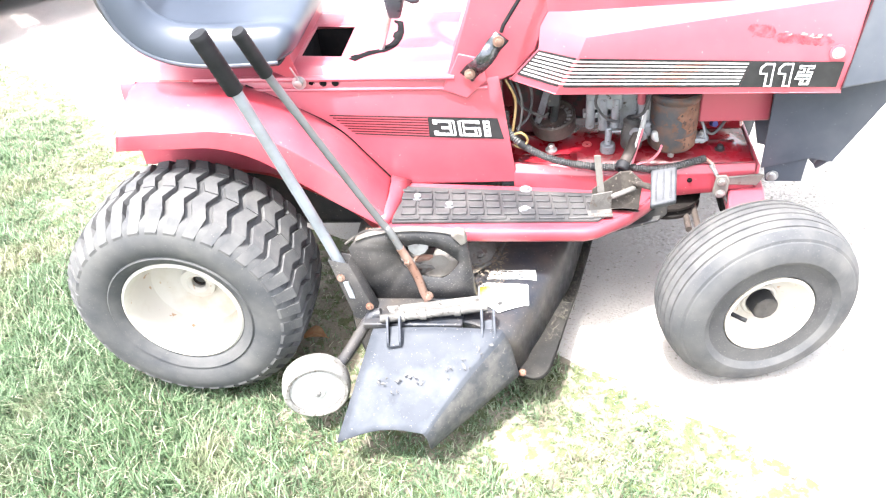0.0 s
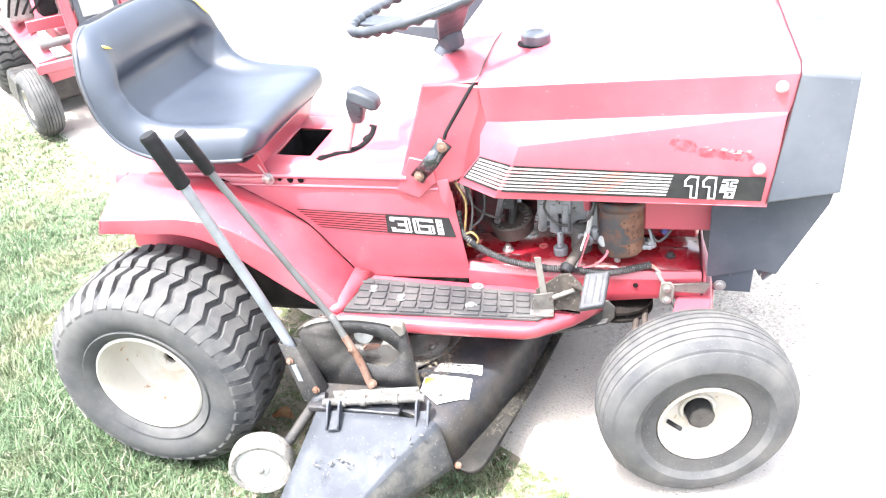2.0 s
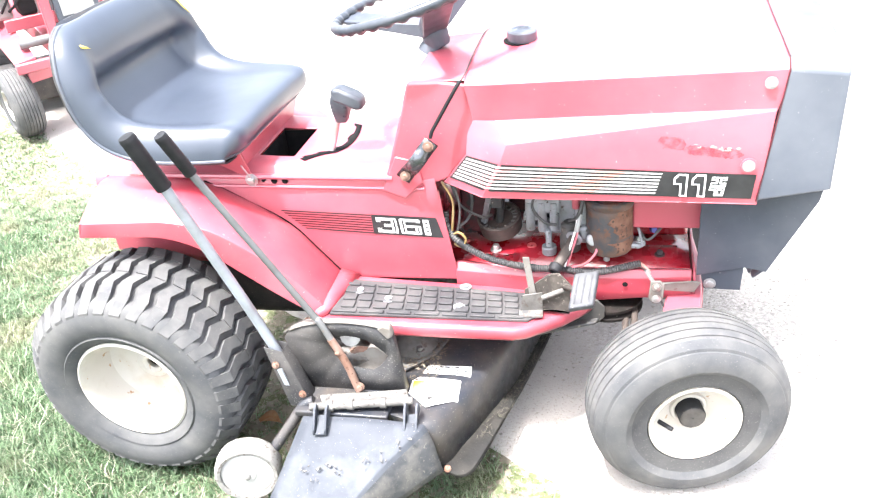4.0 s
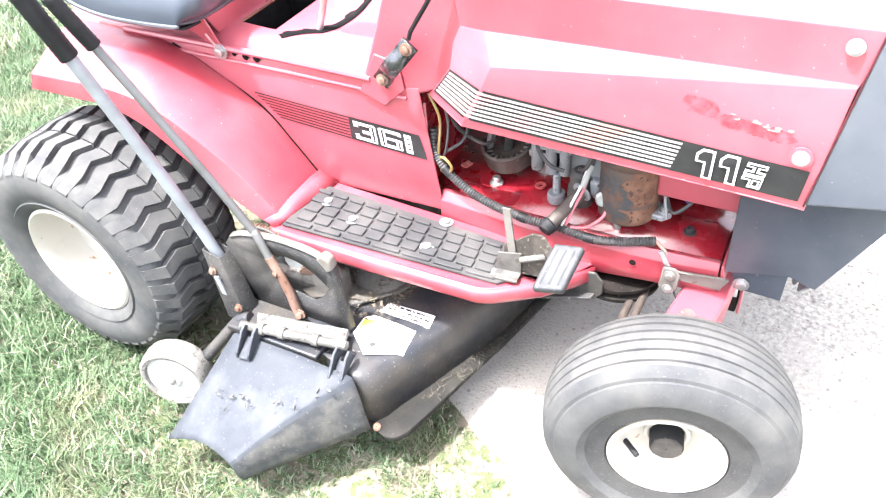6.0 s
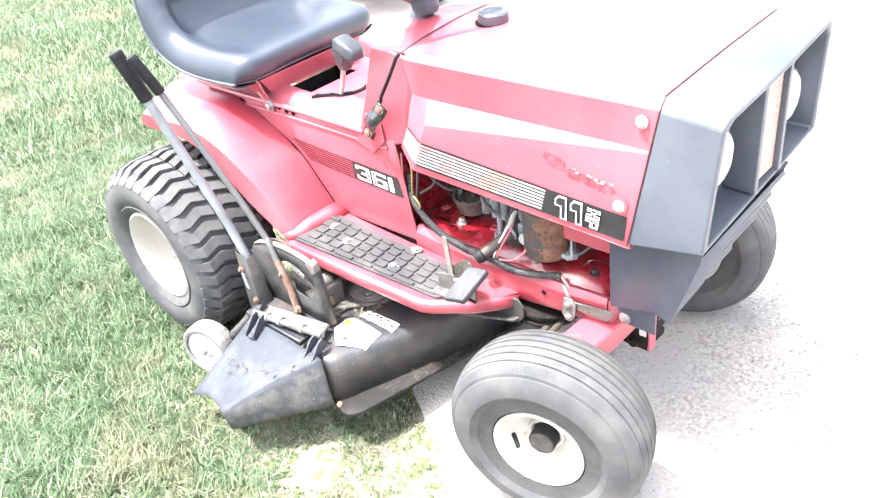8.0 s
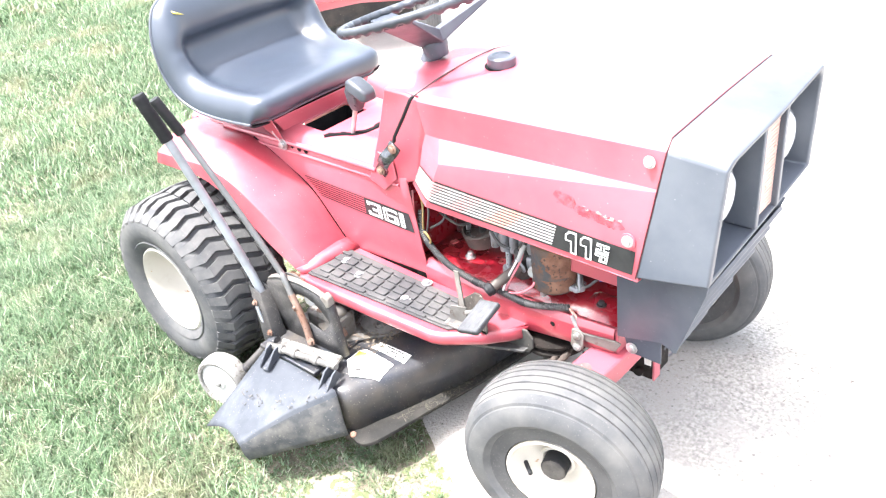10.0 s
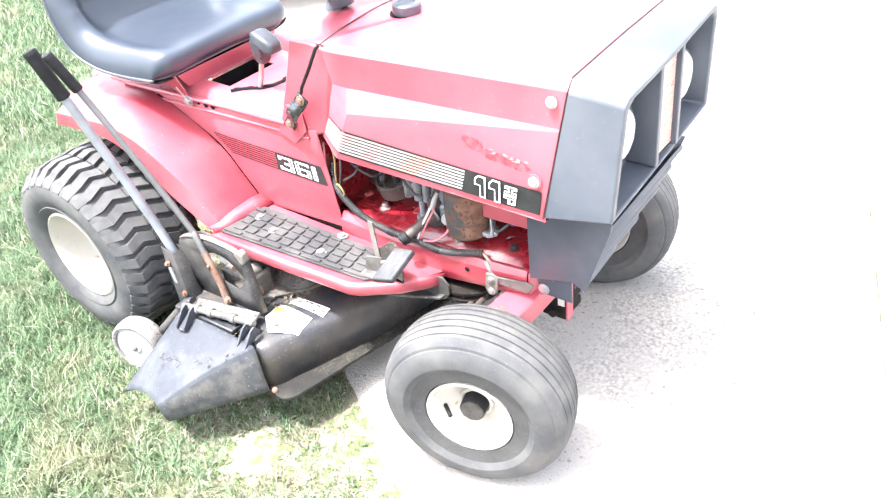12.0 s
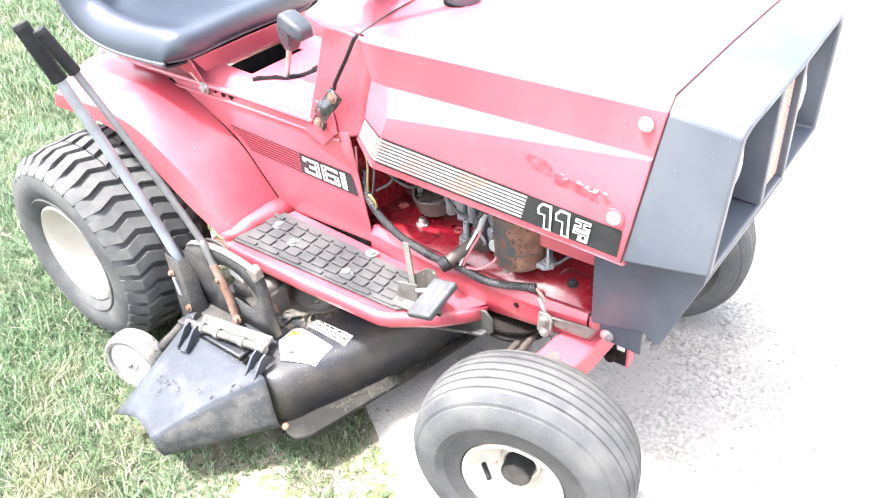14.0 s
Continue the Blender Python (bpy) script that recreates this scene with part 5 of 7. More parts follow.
bm = bmesh.new()
rod(bm, FH + Vector((-0.003, -0.008, 0.02)), FH + Vector((0.012, -0.02, 0.14)), 0.008, 14)
box(bm, (0.700, -0.030, 0.445), (0.722, -0.010, 0.478))
part("pulley_shaft", bm, GRIMY, fan, "dark shaft")
bm = bmesh.new()
loft(bm, [[FH + Vector(p) for p in q] for q in (((-0.040, -0.02, 0.03), (-0.030, -0.03, 0.03), (-0.026, -0.02, 0.03)), ((-0.020, -0.03, 0.11), (-0.008, -0.04, 0.11), (-0.004, -0.03, 0.11)))], closed=True, caps=True)
part("tension_arm", bm, ALLOY, fan, "grey tension arm")
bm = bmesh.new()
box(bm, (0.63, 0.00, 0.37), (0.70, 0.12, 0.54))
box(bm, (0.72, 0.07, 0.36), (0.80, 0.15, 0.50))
part("battery_side", bm, BOXMAT, tractor, "dark red boxy parts deep in the engine bay", bevel=0.006)
bm = bmesh.new()
box(bm, (0.982, -0.075, 0.428), (1.112, -0.012, 0.552))
part("muffler_shield", bm, RED, tractor, "red sheet shield below the hood", bevel=0.004)
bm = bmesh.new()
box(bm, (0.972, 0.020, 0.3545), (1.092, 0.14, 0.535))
part("shroud", bm, BAYRED, tractor, "red shroud deep in the engine bay, darkened for its shade", bevel=0.01)
bm = bmesh.new()
rod(bm, (0.875, -0.070, 0.47), (0.873, -0.078, 0.545), 0.008, 10)
part("red_lead", bm, RED, engine, "red cable end")
bm = bmesh.new()
rod(bm, (1.020, -0.02, 0.395), (1.024, -0.032, 0.400), 0.006, 12)
part("blue_connector", bm, BLUECAP, tractor, "blue plastic connector")

# oil drain pipe
bm = bmesh.new()
rod(bm, (0.872, -0.083, 0.410), (0.842, -0.142, 0.380), 0.0105, 16)
drain = part("oil_drain_pipe", bm, HOUSING, engine, "greasy drain pipe with cap")
bm = bmesh.new()
lathe(bm, [(0.011, 0), (0.0140, 0.003), (0.0140, 0.010), (0.0125, 0.012), (0.0125, 0.016), (0.010, 0.018), (0.007, 0.018), (0.006, 0.012), (0.001, 0.012)], (0.843, -0.140, 0.381), Vector((-0.030, -0.059, -0.030)), 16)
part("drain_cap", bm, GRIP, drain, "black ribbed cap")

# wiring loom
LOOM_PTS = [(0.620, -0.090, 0.47), (0.624, -0.100, 0.437), (0.652, -0.112, 0.408), (0.710, -0.122, 0.380), (0.790, -0.128, 0.366), (0.850, -0.124, 0.362), (0.900, -0.124, 0.356), (0.945, -0.122, 0.362), (0.998, -0.106, 0.368)]
bm = bmesh.new()
tube(bm, dense(smooth_path(LOOM_PTS, 6), 0.0020), 0.0069, 10, ribs=0.11)
loom = part("wiring_loom", bm, LOOM, tractor, "black ribbed wiring loom")
for i in (2, 4, 6):
    bm = bmesh.new()
    p = Vector(LOOM_PTS[i])
    d = (Vector(LOOM_PTS[i + 1]) - Vector(LOOM_PTS[i - 1])).normalized()
    lathe(bm, [(0.0075, -0.008), (0.0078, 0.0), (0.0075, 0.008)], p, d, 12, caps=True)
    part("tape_wrap", bm, GRIP, loom)


def wire(pts, r, material, label, parent=None):
    bm = bmesh.new()
    tube(bm, smooth_path(pts, 6), r, 6)
    return part("wire", bm, material, parent or loom, label)


wire([(0.855, -0.125, 0.368), (0.862, -0.118, 0.395), (0.872, -0.100, 0.425), (0.880, -0.085, 0.460)], 0.0022, WHITE, "white wire")
wire([(0.860, -0.122, 0.368), (0.868, -0.112, 0.395), (0.878, -0.094, 0.425), (0.884, -0.082, 0.460)], 0.0022, PINKWIRE, "pink wire")
wire([(0.868, -0.122, 0.366), (0.895, -0.116, 0.372), (0.915, -0.100, 0.392), (0.905, -0.085, 0.415)], 0.0026, PINKWIRE, "pink wire")
wire([(0.622, -0.100, 0.540), (0.640, -0.104, 0.500), (0.636, -0.106, 0.450), (0.630, -0.100, 0.420)], 0.0024, YELWIRE, "tan wire")
wire([(0.612, -0.100, 0.520), (0.618, -0.110, 0.480), (0.612, -0.108, 0.450), (0.616, -0.098, 0.424)], 0.0022, PINKWIRE, "pink wire")
wire([(0.640, -0.092, 0.540), (0.652, -0.100, 0.490), (0.646, -0.104, 0.440), (0.632, -0.100, 0.412)], 0.0024, LOOM, "black wire")
wire([(0.632, -0.104, 0.424), (0.650, -0.116, 0.436), (0.662, -0.116, 0.420), (0.650, -0.112, 0.402), (0.636, -0.106, 0.404)], 0.0024, YELWIRE, "tan wire loop")
wire([(0.884, -0.082, 0.46), (0.890, -0.070, 0.50), (0.900, -0.06, 0.54)], 0.004, LOOM, "black lead")
for pts in ([(0.628, -0.06, 0.52), (0.650, -0.07, 0.47), (0.690, -0.06, 0.44), (0.700, -0.03, 0.43)],
            [(0.640, -0.05, 0.54), (0.668, -0.06, 0.50), (0.664, -0.07, 0.45), (0.640, -0.09, 0.43)],
            [(0.860, -0.07, 0.44), (0.878, -0.09, 0.46), (0.890, -0.08, 0.50), (0.884, -0.06, 0.54)],
            [(0.990, -0.05, 0.42), (1.010, -0.07, 0.40), (1.034, -0.06, 0.42), (1.050, -0.03, 0.44)],
            [(0.800, -0.05, 0.50), (0.790, -0.07, 0.47), (0.812, -0.075, 0.44), (0.836, -0.07, 0.43)]):
    wire(pts, 0.0030, LOOM, "black engine wire")
bm = bmesh.new()
rod(bm, (0.876, -0.097, 0.430), (0.884, -0.083, 0.462), 0.0048, 8)
part("connector", bm, CONN, loom, "white plastic connector")
wire([(0.998, -0.106, 0.368), (1.012, -0.108, 0.356), (1.020, -0.110, 0.342)], 0.003, ORANGE, "orange wire")
bm = bmesh.new()
rod(bm, (1.008, -0.113, 0.358), (1.028, -0.118, 0.325), 0.0042, 8)
part("connector", bm, CONN, loom, "grey-white plastic connector")
wire([(1.028, -0.118, 0.325), (1.036, -0.124, 0.300), (1.048, -0.128, 0.275), (1.052, -0.130, 0.262)], 0.002, LOOM, "black wire")
bm = bmesh.new()
plate(bm, [(1.022, -0.124, 0.338), (1.040, -0.124, 0.336), (1.100, -0.112, 0.334), (1.112, -0.110, 0.330), (1.100, -0.112, 0.308), (1.044, -0.124, 0.318)], (0, 0.004, 0))
arm_b = part("bracket_arm", bm, BRACKET, tractor, "dusty grey flat bracket arm", bevel=0.002)
bm = bmesh.new()
plate(bm, [(1.018, -0.126, 0.342), (1.036, -0.126, 0.344), (1.044, -0.126, 0.332), (1.042, -0.126, 0.304), (1.034, -0.126, 0.292), (1.022, -0.126, 0.292), (1.014, -0.126, 0.304)], (0, -0.004, 0))
tab = part("lever_tab", bm, BRACKET, arm_b, "dusty tab with two bolts", bevel=0.0015)
for z in (0.330, 0.303):
    bolt("tab_bolt", (1.029, -0.130, z), (0, -1, 0.1), 0.0052, 0.006, STEEL, tab, "worn steel bolt")

# front axle
bm = bmesh.new()
loft(bm, [[Vector((x + dx, y, z + dz)) for dx, dz in ((-0.034, -0.024), (0.034, -0.024), (0.034, 0.024), (-0.034, 0.024))] for x, y, z in ((1.070, -0.192, 0.268), (1.082, -0.110, 0.276), (1.085, YM, 0.276), (1.070, 0.16, 0.280), (1.050, 0.262, 0.286))], closed=True, caps=True)
axle = part("front_axle", bm, RED, tractor, "red front axle beam", bevel=0.004)
for y, s, x, dz in ((-0.166, -1, 1.078, 0.0), (0.240, 1, 1.048, 0.024)):
    bm = bmesh.new()
    rod(bm, (x, y, 0.165 + dz), (x, y, 0.286 + dz), 0.015, 16)
    rod(bm, (x, y, 0.183 + dz), (x, y + s * 0.09, 0.183 + dz), 0.012, 14)
    part("steering_knuckle", bm, RED_DUSTY, axle, "dusty red steering knuckle")
    bolt("kingpin_cap", (x - 0.009, y, 0.292 + dz), (0, 0, 1), 0.012, 0.006, RED_DUSTY, axle, "rusty kingpin cap", n=12)
bm = bmesh.new()
box(bm, (1.066, 0.000, 0.168), (1.121, 0.070, 0.262))
rod(bm, (1.094, -0.012, 0.184), (1.094, 0.002, 0.184), 0.010, 12)
hang = part("axle_bracket", bm, DARKRUST, tractor, "dark rusty axle pivot bracket", bevel=0.005)
bm = bmesh.new()
plate(bm, [(1.1225, -0.004, 0.170), (1.1225, 0.022, 0.170), (1.1225, 0.022, 0.262), (1.1225, -0.004, 0.262)], (0.005, 0, 0))
part("pivot_flange", bm, RED, hang, "faded red front flange", bevel=0.002)
bm = bmesh.new()
box(bm, (1.104, -0.0025, 0.205), (1.119, -0.0012, 0.232))
part("white_label", bm, WHITE, hang, "small white label")
bm = bmesh.new()
rod(bm, (0.972, -0.165, 0.243), (0.972, 0.240, 0.262), 0.0065, 10)
part("tie_rod", bm, HOUSING, tractor, "rusty tie rod")
bm = bmesh.new()
rod(bm, (0.989, -0.165, 0.246), (0.989, 0.120, 0.262), 0.0065, 10)
part("drag_link", bm, HOUSING, tractor, "rusty steering drag link")
bm = bmesh.new()          # belt pulley under the rail
lathe(bm, [(0.070, 0), (0.070, 0.006), (0.058, 0.012), (0.070, 0.018), (0.070, 0.024), (0.001, 0.024)], (0.935, -0.065, 0.245), (0, 0, 1), 32)
part("belt_pulley", bm, DARKRUST, tractor, "dark belt pulley under the frame")
bm = bmesh.new()
plate(bm, [(0.80, -0.175, 0.235), (0.915, -0.150, 0.250), (0.930, -0.120, 0.262), (0.92, -0.10, 0.262), (0.80, -0.12, 0.240)], (0, 0, 0.006))
plate(bm, [(0.828, -0.140, 0.218), (0.845, -0.140, 0.265), (0.900, -0.140, 0.300), (0.918, -0.140, 0.302), (0.932, -0.140, 0.285), (0.932, -0.140, 0.262), (0.918, -0.140, 0.246)], (0, 0.005, 0))
part("deck_hanger", bm, GRIMY, tractor, "dark deck hanger arm", bevel=0.002)
bm = bmesh.new()
box(bm, (0.0, -0.09, 0.20), (0.60, 0.14, 0.38))
part("transaxle", bm, GRIMY, tractor, "dark greasy transaxle and underbody", bevel=0.02)
bm = bmesh.new()
rod(bm, (0.022, -0.30, 0.226), (0.022, mirror((0, -0.30, 0))[1], 0.226), 0.022, 16)
part("rear_axle", bm, GRIMY, tractor, "dark rear axle tube")

# brake pedal, its arm and the steel tab
bm = bmesh.new()
pc = [Vector(p) for p in ((0.884, -0.226, 0.411), (0.923, -0.225, 0.417), (0.917, -0.284, 0.391), (0.878, -0.288, 0.384))]
mid_pad = sum(pc, Vector()) / 4
pc = [mid_pad + (p - mid_pad) * 1.13 for p in pc]
nn = (pc[1] - pc[0]).cross(pc[3] - pc[0]).normalized()
if nn.z < 0:
    nn = -nn
loft(bm, [[p - nn * 0.006 for p in pc], [p + nn * 0.008 for p in pc]], closed=True, caps=True)
pedal = part("brake_pedal", bm, PADRUB, tractor, "worn grey rubber brake pedal", bevel=0.004, segs=3)
for t in (0.22, 0.5, 0.78):
    bm = bmesh.new()
    a, b = pc[0].lerp(pc[1], t), pc[3].lerp(pc[2], t)
    a, b = a.lerp(b, 0.12), a.lerp(b, 0.88)
    rod(bm, a + nn * 0.0062, b + nn * 0.0062, 0.0026, 8)
    part("pedal_rib", bm, PADRUB, pedal)
bm = bmesh.new()
plate(bm, [(0.784, -0.184, 0.3125), (0.782, -0.184, 0.350), (0.832, -0.187, 0.390), (0.850, -0.190, 0.394), (0.872, -0.202, 0.378), (0.868, -0.202, 0.3125)], (0, 0.004, 0))
plate(bm, [(0.784, -0.186, 0.3130), (0.868, -0.204, 0.3130), (0.862, -0.196, 0.3130), (0.800, -0.200, 0.3130)], (0, 0, 0.003))
rod(bm, (0.858, -0.196, 0.372), (0.900, -0.250, 0.392), 0.006, 10)
part("pedal_bracket", bm, TRAYMAT, pedal, "dusty dark brown pedal bracket", bevel=0.001)
bm = bmesh.new()
plate(bm, [(0.775, -0.205, 0.3150), (0.782, -0.205, 0.352), (0.818, -0.200, 0.356), (0.818, -0.200, 0.3150)], (0, 0.003, 0))
plate(bm, [(0.772, -0.204, 0.3150), (0.818, -0.198, 0.3150), (0.820, -0.222, 0.3150), (0.776, -0.226, 0.3150)], (0, 0, 0.003))
rod(bm, (0.818, -0.2, 0.345), (0.86, -0.20, 0.365), 0.005, 8)
part("pedal_link", bm, DUSTY, pedal, "dusty steel link plate")
bm = bmesh.new()
plate(bm, [(0.783, -0.186, 0.425), (0.795, -0.186, 0.425), (0.806, -0.190, 0.340), (0.793, -0.190, 0.340)], (0, 0.003, 0))
part("brake_lock", bm, BRACKET, pedal, "thin grey parking brake tab")


# ---- seat ----
# stations from the front lip back and up: pad middle x, z; bolster crest dx, dz; edge trim x, z; half width
SEAT = [
    (0.247, 0.632, 0.000, 0.000, 0.247, 0.632, 0.196),
    (0.262, 0.644, 0.000, 0.000, 0.258, 0.633, 0.205),
    (0.266, 0.663, 0.000, 0.000, 0.257, 0.633, 0.209),
    (0.258, 0.681, 0.000, 0.001, 0.247, 0.633, 0.211),
    (0.230, 0.686, 0.000, 0.004, 0.222, 0.633, 0.213),
    (0.170, 0.683, 0.000, 0.009, 0.170, 0.634, 0.219),
    (0.110, 0.681, 0.000, 0.015, 0.115, 0.637, 0.226),
    (0.060, 0.685, 0.004, 0.020, 0.070, 0.645, 0.233),
    (0.025, 0.694, 0.012, 0.028, 0.030, 0.660, 0.238),
    (-0.003, 0.709, 0.027, 0.033, 0.000, 0.682, 0.241),
    (-0.023, 0.731, 0.041, 0.027, -0.022, 0.715, 0.242),
    (-0.034, 0.753, 0.047, 0.014, -0.033, 0.750, 0.241),
    (-0.033, 0.772, 0.042, 0.006, -0.038, 0.776, 0.239),
    (-0.020, 0.790, 0.026, 0.002, -0.042, 0.800, 0.235),
    (-0.015, 0.812, 0.015, 0.000, -0.044, 0.822, 0.228),
    (-0.022, 0.845, 0.007, 0.000, -0.047, 0.849, 0.214),
    (-0.036, 0.871, 0.002, 0.000, -0.053, 0.870, 0.190),
    (-0.055, 0.884, 0.000, 0.000, -0.061, 0.882, 0.156),
    (-0.069, 0.878, 0.000, 0.000, -0.069, 0.878, 0.120),
]
SEAT_Y = 0.005


def ramp(x, a, b):
    t = max(0.0, min(1.0, (x - a) / (b - a)))
    return t * t * (3 - 2 * t)


def build_seat():
    cols = list(zip(*SEAT))
    fine = []
    for c in ((0, 1), (2, 3), (4, 5), (6, 6)):
        fine.append(smooth_path([(cols[c[0]][i], 0.0, cols[c[1]][i]) for i in range(len(SEAT))], 4))
    n = len(fine[0])
    rows_t = []
    for pad, crest, trim, wide in zip(*fine):
        h = wide.x
        front = 1 - ramp(0.264 - pad.x, 0.0, 0.085) if pad.x > 0.1 else 0.0
        row = []
        for j in range(-20, 21):
            v, side = abs(j) / 20, (1 if j > 0 else -1)
            if v <= 0.55:
                k = v / 0.55
                y, p = 0.64 * h * k, Vector((pad.x, 0, pad.z + 0.003 * (1 - k * k)))
            elif v <= 0.75:
                k = ramp(v, 0.55, 0.75)
                y, p = h * (0.64 + 0.20 * (v - 0.55) / 0.20), pad + crest * k
            else:
                th = (v - 0.75) / 0.25 * math.pi / 2
                top = pad + crest
                y, p = h * (0.84 + 0.16 * math.sin(th)), top.lerp(trim, 1 - math.cos(th))
            corner = 0.026 * front * max(0.0, (y / h - 0.76) / 0.24) ** 2
            row.append(Vector((p.x - corner, SEAT_Y + 0.15 * max(0.0, h - 0.2) + side * y, p.z)))
        rows_t.append(row)
    bm = bmesh.new()
    loft(bm, rows_t)
    seat = part("seat", bm, VINYL, tractor, "black vinyl bucket seat, dusty with two small tears", sharp=80)
    edge = [r[0] for r in rows_t] + rows_t[-1][1:-1] + [r[-1] for r in rows_t[::-1]] + rows_t[0][1:-1][::-1]
    bm = bmesh.new()
    tube(bm, edge, 0.0034, 8, closed=True)
    part("piping", bm, PLASTIC, seat, "grey edge trim round the seat")
    bm = bmesh.new()
    low = []
    for i, r in enumerate(rows_t[::2]):
        bk = ramp(2 * i / (n - 1), 0.46, 0.62)
        edge_p = r[0]
        row = []
        for j, p in enumerate(r):
            k = 1 - (abs(j - 20) / 20) ** 6
            base = Vector((edge_p.x, p.y, edge_p.z)).lerp(Vector((p.x, p.y, p.z)), 0.0)
            row.append(base + Vector((0, 0, -0.003)).lerp(Vector((-0.004, 0, 0)), bk) + (Vector((-0.022, 0, 0)) * bk + Vector((0, 0, -0.012)) * (1 - bk)) * k)
        low.append(row)
    loft(bm, low)
    part("seat_pan", bm, DECKPAINT, seat, "black steel seat pan", solid=0.002)

    def tear(pts, w):
        bm = bmesh.new()
        pts = smooth_path([rows_t[i][j] + Vector((0.004, 0, 0.002)) for i, j in pts], 5)
        k = len(pts) - 1
        wid = [w * math.sin(math.pi * min(0.98, max(0.02, q / k))) for q in range(k + 1)]
        loft(bm, [[p + Vector((0, -x, 0)) for p, x in zip(pts, wid)], [p + Vector((0, x, 0)) for p, x in zip(pts, wid)]])
        part("foam_tear", bm, YELLOW, seat, "yellow foam showing through a tear", solid=0.0015)
    tear([(65, 34), (63, 34), (60, 35), (57, 35), (54, 36)], 0.0026)
    tear([(61, 5), (60, 6), (59, 8)], 0.0050)
    return seat


build_seat()
bm = bmesh.new()
plate(bm, [(0.246, -0.128, 0.556), (0.240, -0.150, 0.626), (0.150, -0.150, 0.628), (0.190, -0.136, 0.590)], (0, 0.004, 0))
plate(bm, [(0.228, -0.110, 0.582), (0.238, -0.140, 0.622), (0.238, 0.170, 0.622), (0.228, 0.150, 0.582)], (-0.004, 0, 0))
bracket = part("seat_bracket", bm, RED, tractor, "red folded steel seat bracket", bevel=0.002)
bm = bmesh.new()
plate(bm, [(-0.02, -0.09, 0.592), (0.225, -0.09, 0.580), (0.225, 0.13, 0.580), (-0.02, 0.13, 0.592)], (0, 0, 0.026))
part("seat_riser", bm, RED, tractor, "red seat base", bevel=0.006)
bolt("hinge_nut", (0.243, -0.132, 0.560), (0, -1, 0), 0.008, 0.010, STEEL, bracket, "steel hinge nut")
bm = bmesh.new()
rod(bm, (0.247, -0.137, 0.560), (0.238, -0.152, 0.600), 0.0018, 8)
part("hinge_pin", bm, STEEL, bracket)


# ---- steering wheel ----
SW_AT, SW_R = Vector((0.588, 0.024, 0.870)), 0.171
SW_N = Vector((-0.258, 0.006, 0.966)).normalized()
SW_U = Vector((0, 1, 0))
SW_V = SW_N.cross(SW_U)
ring = []
for i in range(144):
    a = 2 * math.pi * i / 144
    ring.append(SW_AT + (SW_U * math.cos(a) + SW_V * math.sin(a)) * SW_R)
bm = bmesh.new()
rws = []
for i, p in enumerate(ring):
    d = (p - SW_AT).normalized()
    k = 0.0086 + (0.0034 if i % 4 in (1, 2) else -0.0010)
    rws.append([p + d * math.cos(2 * math.pi * q / 10) * (k if math.cos(2 * math.pi * q / 10) < 0 else 0.0092) + SW_N * math.sin(2 * math.pi * q / 10) * (0.0092 if math.sin(2 * math.pi * q / 10) > 0 else k) for q in range(10)])
rws.append(rws[0])
loft(bm, rws, closed=True)
bmesh.ops.remove_doubles(bm, verts=bm.verts[:], dist=1e-6)
sw = part("steering_wheel", bm, KNOB, tractor, "black plastic steering wheel with finger grips", sharp=60)
hub_at = SW_AT - SW_N * 0.084
for a in (80, 205, 320):
    bm = bmesh.new()
    d = SW_U * math.cos(radians(a)) + SW_V * math.sin(radians(a))
    w = SW_N.cross(d)
    e = SW_AT + d * (SW_R - 0.006)
    pts0 = [hub_at - w * 0.024, hub_at + w * 0.024, e + w * 0.030 - SW_N * 0.010, e - w * 0.030 - SW_N * 0.010]
    loft(bm, [pts0, [p + SW_N * h for p, h in zip(pts0, (0.030, 0.030, 0.006, 0.006))]], closed=True, caps=True)
    part("spoke", bm, PLASTIC, sw, "grey plastic spoke", bevel=0.002)
bm = bmesh.new()
lathe(bm, [(0.001, 0.014), (0.024, 0.014), (0.028, 0.006), (0.026, -0.012), (0.022, -0.022), (0.001, -0.022)], hub_at, SW_N, 8)
part("wheel_hub", bm, PLASTIC, sw, "grey plastic wheel hub", bevel=0.003)
bm = bmesh.new()
lathe(bm, [(0.024, -0.004), (0.023, 0.004), (0.020, 0.012)], Vector((0.598, 0.022, 0.762)), (hub_at - Vector((0.598, 0.022, 0.762))), 14, caps=True)
part("column_boot", bm, PLASTIC, tractor, "grey plastic steering column boot")


# ---- mower deck ----
LIP = [(0.560, -0.395), (0.640, -0.410), (0.676, -0.420), (0.699, -0.404), (0.713, -0.362), (0.727, -0.305), (0.743, -0.240), (0.764, -0.160), (0.786, -0.060), (0.804, 0.030), (0.815, 0.12), (0.815, 0.22), (0.780, 0.35), (0.70, 0.43), (0.58, 0.47), (0.44, 0.46), (0.33, 0.40), (0.28, 0.28), (0.27, 0.0), (0.29, -0.22), (0.33, -0.33), (0.370, -0.392)]
DECK_PROF = [(0.0, 0.083), (0.003, 0.089), (0.044, 0.096), (0.055, 0.162), (0.060, 0.178), (0.072, 0.188), (0.100, 0.193), (0.14, 0.195)]


def deck_wide(y):
    """The skirt's spread: wide at the discharge end, steep towards the front."""
    return 1.0 - 0.62 * ramp(y, -0.40, -0.12)


